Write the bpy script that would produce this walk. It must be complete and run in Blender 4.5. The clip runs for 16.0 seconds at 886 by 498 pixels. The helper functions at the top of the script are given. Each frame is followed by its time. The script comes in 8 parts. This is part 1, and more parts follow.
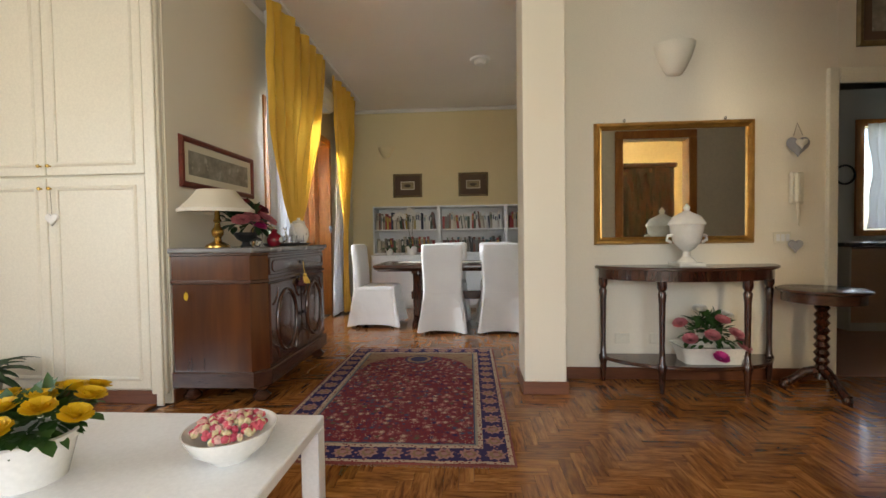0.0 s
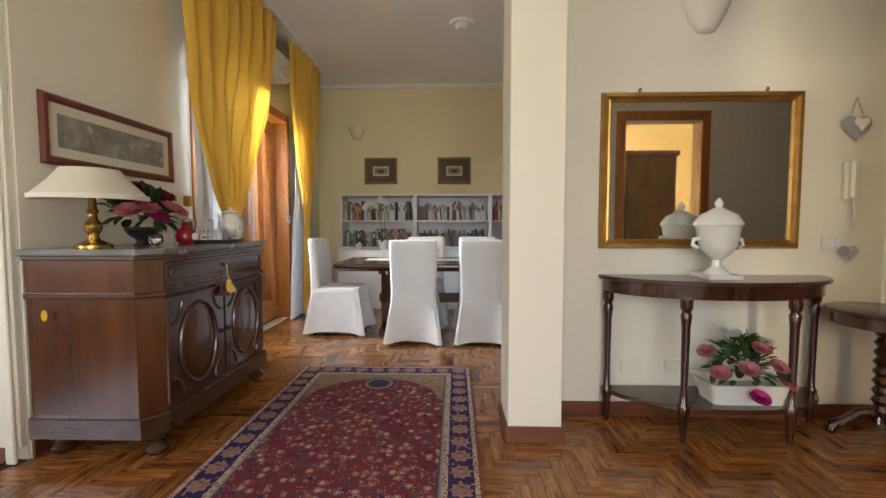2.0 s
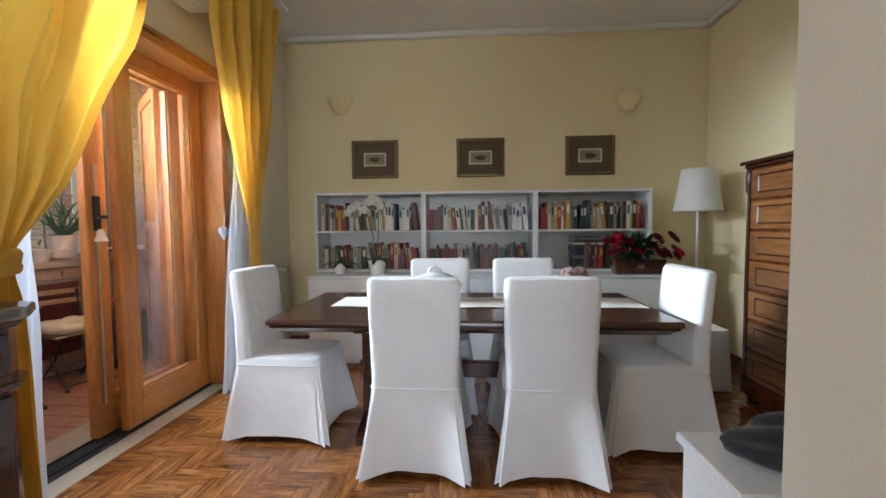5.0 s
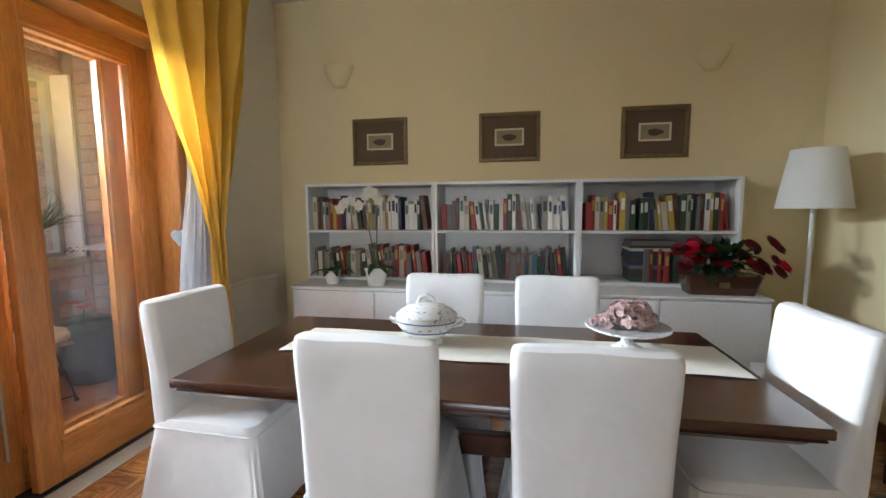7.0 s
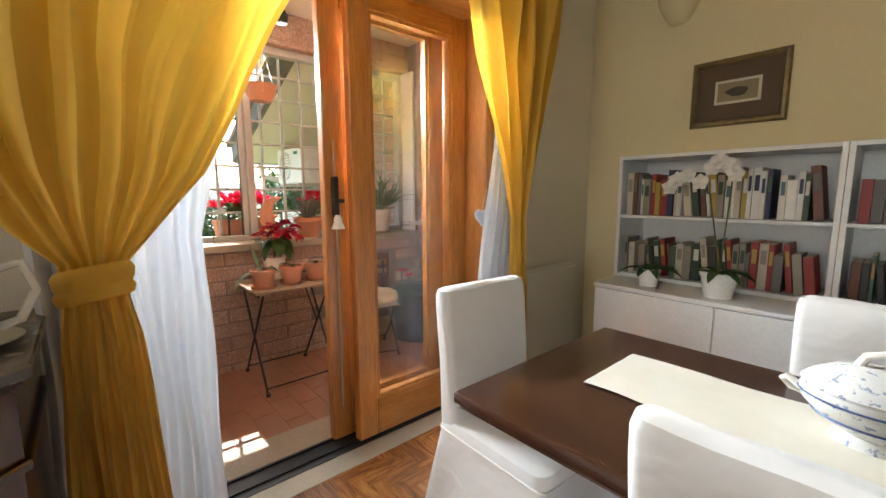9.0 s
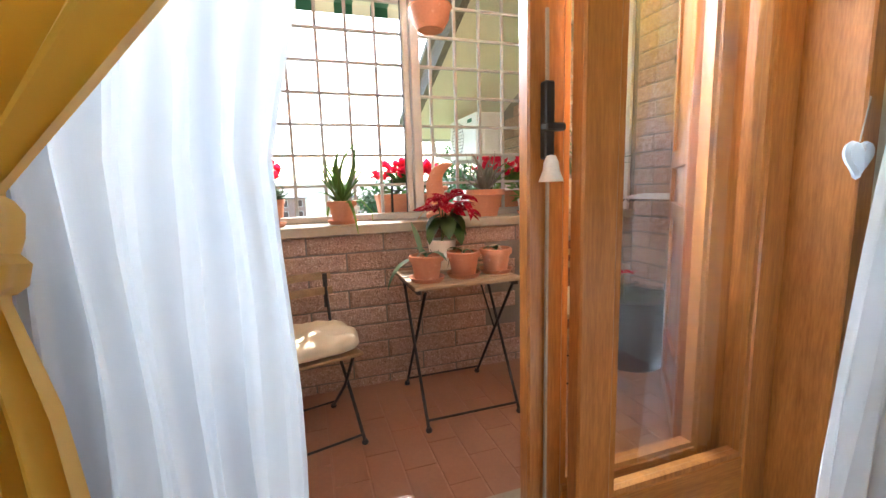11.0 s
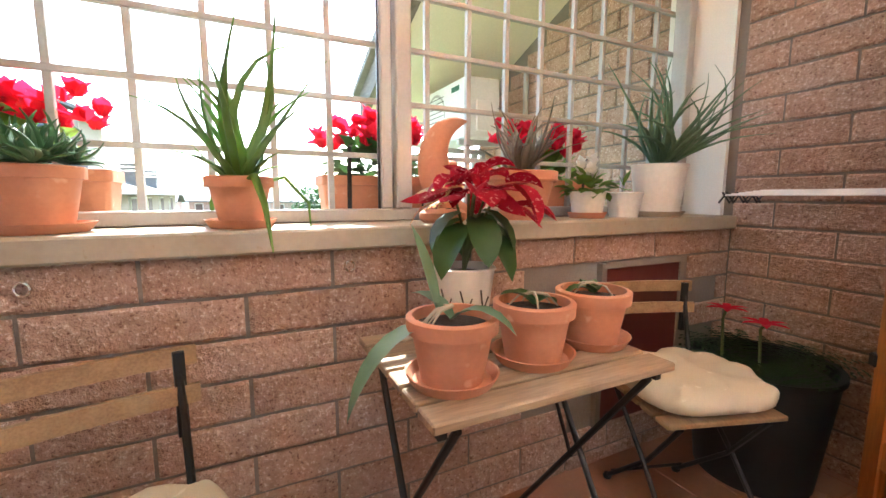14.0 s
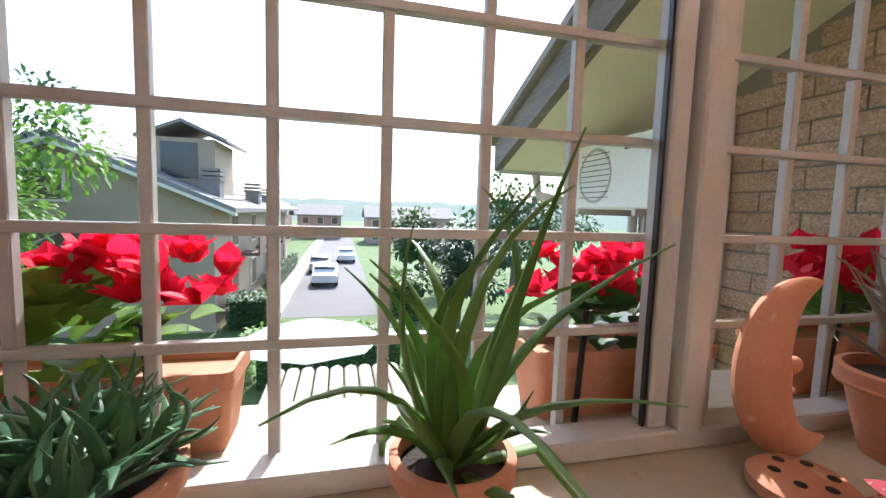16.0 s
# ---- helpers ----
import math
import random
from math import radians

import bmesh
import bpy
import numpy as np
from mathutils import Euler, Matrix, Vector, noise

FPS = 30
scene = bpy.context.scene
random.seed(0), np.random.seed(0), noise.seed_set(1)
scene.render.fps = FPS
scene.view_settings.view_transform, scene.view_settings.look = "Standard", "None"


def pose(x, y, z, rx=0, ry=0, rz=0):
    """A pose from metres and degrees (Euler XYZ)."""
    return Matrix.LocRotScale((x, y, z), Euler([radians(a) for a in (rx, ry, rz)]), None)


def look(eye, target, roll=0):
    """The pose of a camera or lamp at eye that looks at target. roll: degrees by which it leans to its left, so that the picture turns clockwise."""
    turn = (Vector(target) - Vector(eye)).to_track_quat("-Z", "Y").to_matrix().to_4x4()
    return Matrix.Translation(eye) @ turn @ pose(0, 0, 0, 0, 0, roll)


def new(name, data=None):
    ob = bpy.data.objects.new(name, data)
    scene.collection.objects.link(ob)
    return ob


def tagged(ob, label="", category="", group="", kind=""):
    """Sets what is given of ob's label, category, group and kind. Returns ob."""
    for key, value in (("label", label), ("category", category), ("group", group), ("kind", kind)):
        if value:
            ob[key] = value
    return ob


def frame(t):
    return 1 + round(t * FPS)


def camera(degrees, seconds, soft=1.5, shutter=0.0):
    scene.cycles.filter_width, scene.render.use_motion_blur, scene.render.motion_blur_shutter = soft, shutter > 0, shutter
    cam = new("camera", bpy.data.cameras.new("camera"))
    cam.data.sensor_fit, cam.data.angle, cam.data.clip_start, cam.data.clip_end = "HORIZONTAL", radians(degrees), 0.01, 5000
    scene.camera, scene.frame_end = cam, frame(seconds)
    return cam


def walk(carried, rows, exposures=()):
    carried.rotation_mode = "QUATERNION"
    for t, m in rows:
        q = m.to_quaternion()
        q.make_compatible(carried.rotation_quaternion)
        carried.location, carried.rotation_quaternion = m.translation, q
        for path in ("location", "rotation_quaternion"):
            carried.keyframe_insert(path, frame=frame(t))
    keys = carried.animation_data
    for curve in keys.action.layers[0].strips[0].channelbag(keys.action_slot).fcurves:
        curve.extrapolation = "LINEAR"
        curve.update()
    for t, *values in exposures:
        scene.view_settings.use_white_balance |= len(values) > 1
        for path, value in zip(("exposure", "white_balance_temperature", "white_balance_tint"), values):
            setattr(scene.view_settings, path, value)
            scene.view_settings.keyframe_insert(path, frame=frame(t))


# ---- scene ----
cam = camera(94.1, 16.0)
PATH = [
    (0, (0.191, 0.033, 1.051), (0.062, 2.028, 0.998), -0.8),
    (0.5, (0.174, 0.09, 1.079), (0.112, 2.088, 1.011), -0.6),
    (1, (0.207, 0.262, 1.088), (0.159, 2.26, 1.007), -0.7),
    (1.5, (0.278, 0.479, 1.11), (0.207, 2.476, 1.021), -0.1),
    (2, (0.277, 0.716, 1.113), (0.218, 2.713, 1.003), 0.0),
    (2.5, (0.218, 1.009, 1.129), (0.159, 3.005, 1.015), 0.2),
    (3, (0.235, 1.32, 1.136), (0.109, 3.313, 1.031), 0.1),
    (3.5, (0.225, 1.628, 1.163), (0.04, 3.617, 1.066), -0.1),
    (4, (0.117, 1.96, 1.182), (-0.01, 3.955, 1.121), -0.1),
    (4.5, (0.113, 2.288, 1.2), (0.004, 4.284, 1.124), -0.1),
    (5, (0.161, 2.591, 1.223), (0.026, 4.584, 1.118), -0.5),
    (7.5, (0.338, 3.534, 1.376), (-0.207, 5.445, 1.15), -0.2),
    (8, (0.211, 3.631, 1.375), (-0.639, 5.424, 1.127), -0.2),
    (8.5, (0.089, 3.694, 1.372), (-1.108, 5.273, 1.093), -0.3),
    (9, (-0.055, 3.867, 1.339), (-1.55, 5.168, 1.068), -0.2),
    (9.5, (-0.207, 4.041, 1.346), (-1.909, 5.056, 1.074), -0.5),
    (10, (-0.488, 4.124, 1.319), (-2.313, 4.895, 1.052), -1.0),
    (12.5, (-1.621, 4.289, 0.907), (-3.514, 4.862, 0.609), -2.0),
    (13, (-1.84, 4.34, 0.895), (-3.711, 4.986, 0.61), -2.0),
    (13.5, (-2.052, 4.405, 0.926), (-3.894, 5.151, 0.701), -1.1),
    (14, (-2.248, 4.407, 1.047), (-4.033, 5.273, 0.795), 0.1),
    (14.5, (-2.418, 4.437, 1.19), (-4.209, 5.28, 0.903), 0.8),
    (15, (-2.619, 4.403, 1.265), (-4.463, 5.156, 1.083), 1.1),
    (15.5, (-2.773, 4.329, 1.362), (-4.67, 4.935, 1.171), 1.7),
    (16, (-2.965, 4.26, 1.407), (-4.898, 4.741, 1.23), 1.8),
]
EXPOSE = [(0.0, 2.15, 6800, 10), (2.0, 2.4, 6500, 10), (2.5, 2.5, 5800, 10), (3.5, 2.45, 5500, 10), (5.0, 2.4, 5900, 10), (7.5, 2.45, 6300, 10), (8.5, 2.35, 6900, 10), (10.0, 2.5, 6500, 10), (12.5, 2.98, 5900, 3), (14.0, 3.05, 5900, 4), (15.0, 2.5, 5900, 6), (15.5, 2.08, 5900, 8), (16.0, 1.72, 5900, 10)]
walk(cam, [(t, look(eye, target, roll)) for t, eye, target, roll in PATH], EXPOSE)

# ---- world and large lights ----
SUN_EL, SUN_AZ = 45.0, -78.0      # height over the horizon; compass turn from +y towards +x
world = bpy.data.worlds.new("World")
scene.world = world
world.use_nodes = True
wn = world.node_tree
sky = wn.nodes.new("ShaderNodeTexSky")
sky.sky_type = "NISHITA"
sky.sun_disc = False
sky.sun_elevation = radians(SUN_EL)
sky.sun_rotation = radians(SUN_AZ)
sky.air_density, sky.dust_density = 1.0, 2.0
wn.links.new(sky.outputs[0], wn.nodes["Background"].inputs[0])
wn.nodes["Background"].inputs[1].default_value = 0.15
sun = new("sun", bpy.data.lights.new("sun", "SUN"))
sun.data.energy, sun.data.angle, sun.data.color = 3.0, radians(0.5), (1.0, 0.95, 0.88)
_d = Vector((math.sin(radians(SUN_AZ)) * math.cos(radians(SUN_EL)), math.cos(radians(SUN_AZ)) * math.cos(radians(SUN_EL)), math.sin(radians(SUN_EL))))
sun.matrix_basis = look(_d * 30, (0, 0, 0))


def window_light(name, eye, target, w, h, power, colour=(0.95, 0.97, 1.0), spread=180.0):
    li = bpy.data.lights.new(name, "AREA")
    li.shape, li.size, li.size_y, li.energy, li.color = "RECTANGLE", w, h, power, colour
    li.spread = radians(spread)
    ob = new(name, li)
    ob.matrix_basis = look(eye, target)
    return ob


# added fill lamp at an invented opening behind the camera's start
window_light("window_light_south", (0.6, -2.44, 1.6), (0.6, 0, 1.5), 2.6, 1.9, 18, (0.93, 0.96, 1.0))
# added fill from the unseen west side, brightens pillar and east wall
window_light("window_light_west", (-4.09, -0.6, 1.65), (0, 0.6, 1.75), 2.1, 1.4, 13, (0.88, 0.94, 1.0))
window_light("window_light_balcony", (-3.56, 4.75, 2.3), (-1.85, 4.75, 1.95), 1.6, 0.26, 22, (0.82, 0.92, 1.0), 90.0)
window_light("window_light_door", (-1.76, 4.13, 1.98), (0.5, 4.13, 1.7), 0.36, 0.66, 0.6, (0.86, 0.96, 1.0))
window_light("window_light_kitchen", (6.25, 6.27, 1.8), (6.0, 3, 1.4), 1.25, 1.5, 3, (0.88, 0.95, 1.0))
# added warm fill for the side room, whose wall has no opening
window_light("window_light_bedroom", (2.3, -1.45, 1.6), (2.3, 0.5, 1.4), 1.2, 1.3, 40, (1.0, 0.9, 0.7))


# ---- materials ----
def ramp(nt, src, stops):
    r = nt.nodes.new("ShaderNodeValToRGB")
    el = r.color_ramp.elements
    while len(el) < len(stops):
        el.new(0.5)
    for e, (p, c) in zip(el, stops):
        e.position, e.color = p, (*c, 1)
    nt.links.new(src, r.inputs[0])
    return r.outputs[0]


def mix(nt, fac, a, b, mode="MIX"):
    m = nt.nodes.new("ShaderNodeMix")
    m.data_type, m.blend_type = "RGBA", mode
    for sock, v in ((m.inputs[0], fac), (m.inputs[6], a), (m.inputs[7], b)):
        if hasattr(v, "is_output"):
            nt.links.new(v, sock)
        elif isinstance(v, (int, float)):
            sock.default_value = v
        else:
            sock.default_value = (*v, 1)
    return m.outputs[2]


def noise_tex(nt, vec, scale, detail=4.0, rough=0.55, dist=0.0):
    n = nt.nodes.new("ShaderNodeTexNoise")
    n.inputs["Scale"].default_value, n.inputs["Detail"].default_value = scale, detail
    n.inputs["Roughness"].default_value, n.inputs["Distortion"].default_value = rough, dist
    nt.links.new(vec, n.inputs["Vector"])
    return n.outputs["Fac"]


def base_nodes(name, stretch=(1, 1, 1), coord="Object", shift=False):
    m = bpy.data.materials.new(name)
    m.use_nodes = True
    nt = m.node_tree
    bsdf = nt.nodes["Principled BSDF"]
    tc = nt.nodes.new("ShaderNodeTexCoord")
    mp = nt.nodes.new("ShaderNodeMapping")
    mp.inputs["Scale"].default_value = stretch
    nt.links.new(tc.outputs[coord], mp.inputs["Vector"])
    vec = mp.outputs[0]
    if shift:
        oi = nt.nodes.new("ShaderNodeObjectInfo")
        mul = nt.nodes.new("ShaderNodeMath")
        mul.operation = "MULTIPLY"
        mul.inputs[1].default_value = 37.0
        ge = nt.nodes.new("ShaderNodeNewGeometry")
        sm = nt.nodes.new("ShaderNodeMath")
        sm.operation = "ADD"
        nt.links.new(oi.outputs["Random"], sm.inputs[0])
        nt.links.new(ge.outputs["Random Per Island"], sm.inputs[1])
        nt.links.new(sm.outputs[0], mul.inputs[0])
        add = nt.nodes.new("ShaderNodeVectorMath")
        add.operation = "ADD"
        nt.links.new(vec, add.inputs[0])
        nt.links.new(mul.outputs[0], add.inputs[1])
        vec = add.outputs[0]
    return m, nt, bsdf, vec


def bump(nt, bsdf, fac, strength, dist=0.002):
    b = nt.nodes.new("ShaderNodeBump")
    b.inputs["Strength"].default_value, b.inputs["Distance"].default_value = strength, dist
    nt.links.new(fac, b.inputs["Height"])
    nt.links.new(b.outputs[0], bsdf.inputs["Normal"])


def surf(name, a, b=None, scale=3.0, rough=0.5, metal=0.0, grain=60.0, gb=0.15, gdist=0.001, stretch=(1, 1, 1), shift=False, sss=0.0, spots=None, rvar=0.1):
    """A plain material with large and small variation, a fine relief and uneven gloss."""
    b = b or tuple(c * 0.82 for c in a)
    m, nt, bsdf, vec = base_nodes(name, stretch, shift=shift)
    big = noise_tex(nt, vec, scale, 5)
    fine = noise_tex(nt, vec, grain, 3)
    col = ramp(nt, big, [(0.3, b), (0.7, a)])
    col = mix(nt, 0.25, col, ramp(nt, fine, [(0.3, tuple(c * 0.75 for c in a)), (0.7, tuple(min(1, c * 1.1) for c in a))]))
    if spots:
        col = mix(nt, ramp(nt, noise_tex(nt, vec, spots[1], 2), [(spots[2], (0, 0, 0)), (spots[2] + 0.08, (1, 1, 1))]), col, spots[0])
    nt.links.new(col, bsdf.inputs["Base Color"])
    bsdf.inputs["Metallic"].default_value = metal
    rr = nt.nodes.new("ShaderNodeMapRange")
    rr.inputs[3].default_value, rr.inputs[4].default_value = max(0.02, rough - rvar), min(1, rough + rvar)
    nt.links.new(big, rr.inputs[0])
    nt.links.new(rr.outputs[0], bsdf.inputs["Roughness"])
    if sss:
        bsdf.inputs["Subsurface Weight"].default_value = sss
        bsdf.inputs["Subsurface Radius"].default_value = (0.01, 0.01, 0.006)
    if gb:
        bump(nt, bsdf, fine, gb, gdist)
    return m


def wood(name, dark, light, rough=0.35, axis=2, ring=18.0, shift=True, coat=0.0, knots=False, vary=0.0):
    """Wood with its grain along one axis."""
    st = [9.0, 9.0, 9.0]
    st[axis] = 0.9
    m, nt, bsdf, vec = base_nodes(name, tuple(st), shift=shift)
    g = noise_tex(nt, vec, ring / 9, 6, 0.6, 0.6)
    f = noise_tex(nt, vec, ring, 4, 0.6)
    col = ramp(nt, g, [(0.28, dark), (0.5, tuple((p + q) / 2 for p, q in zip(dark, light))), (0.72, light)])
    col = mix(nt, 0.3, col, ramp(nt, f, [(0.35, tuple(c * 0.6 for c in dark)), (0.65, light)]))
    if knots:
        m2 = nt.nodes.new("ShaderNodeTexVoronoi")
        m2.inputs["Scale"].default_value = 0.75
        nt.links.new(vec, m2.inputs["Vector"])
        col = mix(nt, ramp(nt, m2.outputs["Distance"], [(0.04, (1, 1, 1)), (0.1, (0, 0, 0))]), col, tuple(c * 0.25 for c in dark))
    if vary:
        oi = nt.nodes.new("ShaderNodeObjectInfo")
        ge = nt.nodes.new("ShaderNodeNewGeometry")
        add = nt.nodes.new("ShaderNodeMath")
        add.operation = "ADD"
        nt.links.new(oi.outputs["Random"], add.inputs[0])
        nt.links.new(ge.outputs["Random Per Island"], add.inputs[1])
        fr = nt.nodes.new("ShaderNodeMath")
        fr.operation = "FRACT"
        nt.links.new(add.outputs[0], fr.inputs[0])
        col = mix(nt, vary, col, ramp(nt, fr.outputs[0], [(0.0, tuple(c * 0.5 for c in dark)), (0.5, tuple((p + q) / 2 for p, q in zip(dark, light))), (1.0, light)]))
    nt.links.new(col, bsdf.inputs["Base Color"])
    bsdf.inputs["Roughness"].default_value = rough
    bsdf.inputs["Coat Weight"].default_value = coat
    bsdf.inputs["Coat Roughness"].default_value = 0.12
    bump(nt, bsdf, f, 0.15, 0.0006)
    return m


def clear_glass(name, tint=(1, 1, 1), rough=0.0):
    m = bpy.data.materials.new(name)
    m.use_nodes = True
    b = m.node_tree.nodes["Principled BSDF"]
    b.inputs["Base Color"].default_value = (*tint, 1)
    b.inputs["Transmission Weight"].default_value = 1.0
    b.inputs["Roughness"].default_value = rough
    b.inputs["IOR"].default_value = 1.45
    return m


def fabric(name, a, b, rough=0.9, through_light=0.0, wave=900.0, crease=0.0):
    """Cloth; through_light lets daylight shine through it."""
    m, nt, bsdf, vec = base_nodes(name)
    big = noise_tex(nt, vec, 5, 4)
    fine = noise_tex(nt, vec, wave, 2)
    col = mix(nt, 0.2, ramp(nt, big, [(0.3, b), (0.7, a)]), ramp(nt, fine, [(0.3, b), (0.7, a)]))
    nt.links.new(col, bsdf.inputs["Base Color"])
    bsdf.inputs["Roughness"].default_value = rough
    bsdf.inputs["Sheen Weight"].default_value = 0.2
    bump(nt, bsdf, noise_tex(nt, vec, wave / 3, 2), 0.2, 0.0008)
    if crease:
        weave = [n for n in nt.nodes if n.bl_idname == "ShaderNodeBump"][0]
        fold = nt.nodes.new("ShaderNodeBump")
        fold.inputs["Strength"].default_value, fold.inputs["Distance"].default_value = 0.7, crease
        nt.links.new(noise_tex(nt, vec, 8.0, 2, 0.45, 0.4), fold.inputs["Height"])
        nt.links.new(fold.outputs[0], weave.inputs["Normal"])
    if through_light:
        tr = nt.nodes.new("ShaderNodeBsdfTranslucent")
        nt.links.new(col, tr.inputs[0])
        mx = nt.nodes.new("ShaderNodeMixShader")
        mx.inputs[0].default_value = through_light
        out = nt.nodes["Material Output"]
        nt.links.new(bsdf.outputs[0], mx.inputs[1])
        nt.links.new(tr.outputs[0], mx.inputs[2])
        nt.links.new(mx.outputs[0], out.inputs[0])
    return m


M_WALL = surf("cream_wall", (0.78, 0.72, 0.60), (0.75, 0.69, 0.57), 1.2, 0.75, grain=220, gb=0.08)
M_WALL_YELLOW = surf("yellow_wall", (0.80, 0.68, 0.42), (0.77, 0.65, 0.39), 1.2, 0.75, grain=220, gb=0.08)
M_WHITE_WALL = surf("white_plaster", (0.80, 0.78, 0.72), (0.74, 0.72, 0.66), 2, 0.8, grain=150, gb=0.12)
M_CEIL = surf("white_ceiling", (0.84, 0.81, 0.78), (0.80, 0.77, 0.74), 1.5, 0.85, grain=200, gb=0.06)
def parquet():
    """Oiled hardwood strips: pale and nearly black streaks along the grain, each strip with a tone of its own."""
    m, nt, bsdf, vec = base_nodes("iroko_parquet", (5.0, 34.0, 34.0), shift=True)
    streak, fine = noise_tex(nt, vec, 1.0, 5, 0.62, 0.7), noise_tex(nt, vec, 3.6, 4, 0.6, 0.3)
    col = ramp(nt, streak, [(0.26, (0.030, 0.008, 0.003)), (0.37, (0.14, 0.043, 0.011)), (0.48, (0.30, 0.108, 0.025)), (0.66, (0.52, 0.235, 0.062))])
    col = mix(nt, 0.3, col, ramp(nt, fine, [(0.34, (0.045, 0.013, 0.005)), (0.62, (0.34, 0.135, 0.035))]))
    oi, ge, add, fr = (nt.nodes.new(k) for k in ("ShaderNodeObjectInfo", "ShaderNodeNewGeometry", "ShaderNodeMath", "ShaderNodeMath"))
    add.operation, fr.operation = "ADD", "FRACT"
    nt.links.new(oi.outputs["Random"], add.inputs[0])
    nt.links.new(ge.outputs["Random Per Island"], add.inputs[1])
    nt.links.new(add.outputs[0], fr.inputs[0])
    col = mix(nt, 1.0, col, ramp(nt, fr.outputs[0], [(0.0, (0.55, 0.48, 0.45)), (0.3, (0.90, 0.86, 0.84)), (1.0, (1.0, 1.0, 1.0))]), "MULTIPLY")
    nt.links.new(col, bsdf.inputs["Base Color"])
    bsdf.inputs["Roughness"].default_value = 0.24
    bsdf.inputs["Specular IOR Level"].default_value = 0.35
    bsdf.inputs["Coat Weight"].default_value, bsdf.inputs["Coat Roughness"].default_value = 0.35, 0.10
    bump(nt, bsdf, fine, 0.12, 0.0005)
    return m


M_PARQUET = parquet()
M_SUBFLOOR = surf("dark_joint", (0.05, 0.02, 0.01), rough=0.6)
M_SKIRT = wood("mahogany_skirting", (0.10, 0.030, 0.014), (0.20, 0.07, 0.03), 0.35, 0)
M_PINE = wood("orange_pine", (0.30, 0.095, 0.018), (0.58, 0.235, 0.055), 0.3, 2, 16, True, 0.25, knots=True)
M_PINE_H = wood("orange_pine_rail", (0.30, 0.095, 0.018), (0.58, 0.235, 0.055), 0.3, 1, 16, True, 0.25, knots=True)
M_WALNUT = wood("dark_walnut", (0.022, 0.007, 0.004), (0.070, 0.021, 0.011), 0.18, 2, 14, True, 0.5)
M_WALNUT_H = wood("dark_walnut_flat", (0.030, 0.012, 0.008), (0.10, 0.038, 0.020), 0.25, 0, 14, True, 0.35)
M_BURR = wood("figured_walnut", (0.040, 0.010, 0.003), (0.125, 0.036, 0.009), 0.2, 2, 1.8, True, 0.35)
M_WHITE_LAC = surf("white_lacquer", (0.80, 0.80, 0.80), (0.77, 0.77, 0.77), 2, 0.35, grain=90, gb=0.02)
M_IVORY = surf("ivory_paint", (0.78, 0.74, 0.62), (0.74, 0.70, 0.58), 2, 0.42, grain=70, gb=0.05)
M_CLOTH = fabric("white_cotton", (0.84, 0.83, 0.82), (0.78, 0.77, 0.77), crease=0.014)
M_YELLOW = fabric("yellow_taffeta", (0.86, 0.55, 0.08), (0.80, 0.48, 0.06), 0.6, 0.32, crease=0.008)
M_SHEER = fabric("white_sheer", (0.74, 0.76, 0.80), (0.66, 0.69, 0.74), 0.9, 0.22)
M_MIRROR = surf("mirror_glass", (0.86, 0.88, 0.86), (0.86, 0.88, 0.86), 1, 0.02, 1.0, gb=0, rvar=0.0)
M_GOLD = surf("aged_gilt", (0.52, 0.30, 0.085), (0.30, 0.16, 0.05), 14, 0.32, 0.85, 120, 0.15)
M_GLASS = clear_glass("window_glass")
def split_brick():
    """Rough split face: mottled clay, pale grit, small dark pits, a tone of its own for each brick."""
    m, nt, bsdf, vec = base_nodes("split_brick", shift=True)
    big, mid, fine = noise_tex(nt, vec, 7, 4), noise_tex(nt, vec, 42, 4, 0.65), noise_tex(nt, vec, 95, 3, 0.7)
    col = ramp(nt, big, [(0.3, (0.42, 0.265, 0.195)), (0.7, (0.55, 0.38, 0.29))])
    col = mix(nt, 0.45, col, ramp(nt, mid, [(0.3, (0.28, 0.16, 0.115)), (0.5, (0.48, 0.32, 0.24)), (0.72, (0.68, 0.52, 0.42))]))
    col = mix(nt, ramp(nt, fine, [(0.57, (0, 0, 0)), (0.64, (0.9, 0.9, 0.9))]), col, (0.74, 0.60, 0.50))
    col = mix(nt, ramp(nt, fine, [(0.34, (0.9, 0.9, 0.9)), (0.41, (0, 0, 0))]), col, (0.20, 0.10, 0.075))
    oi = nt.nodes.new("ShaderNodeObjectInfo")
    col = mix(nt, 1.0, col, ramp(nt, oi.outputs["Random"], [(0.0, (0.84, 0.80, 0.78)), (1.0, (1.0, 1.0, 1.0))]), "MULTIPLY")
    nt.links.new(col, bsdf.inputs["Base Color"])
    bsdf.inputs["Roughness"].default_value = 0.9
    bump(nt, bsdf, mix(nt, 0.5, mid, fine), 1.0, 0.018)
    return m


M_BRICK = split_brick()
M_MORTAR = surf("grey_mortar", (0.26, 0.225, 0.195), (0.20, 0.17, 0.145), 6, 0.95, grain=120, gb=0.6, gdist=0.004)
M_COTTO = surf("terracotta_tile", (0.36, 0.175, 0.105), (0.29, 0.135, 0.08), 5, 0.42, grain=60, gb=0.1, shift=True)
M_STONE = surf("cream_travertine", (0.44, 0.38, 0.29), (0.33, 0.28, 0.205), 5, 0.6, grain=50, gb=0.25, gdist=0.002, spots=((0.34, 0.27, 0.18), 40, 0.68))
M_ALU = surf("cream_painted_metal", (0.47, 0.455, 0.42), (0.40, 0.385, 0.35), 5, 0.42, 0.0, 90, 0.06)
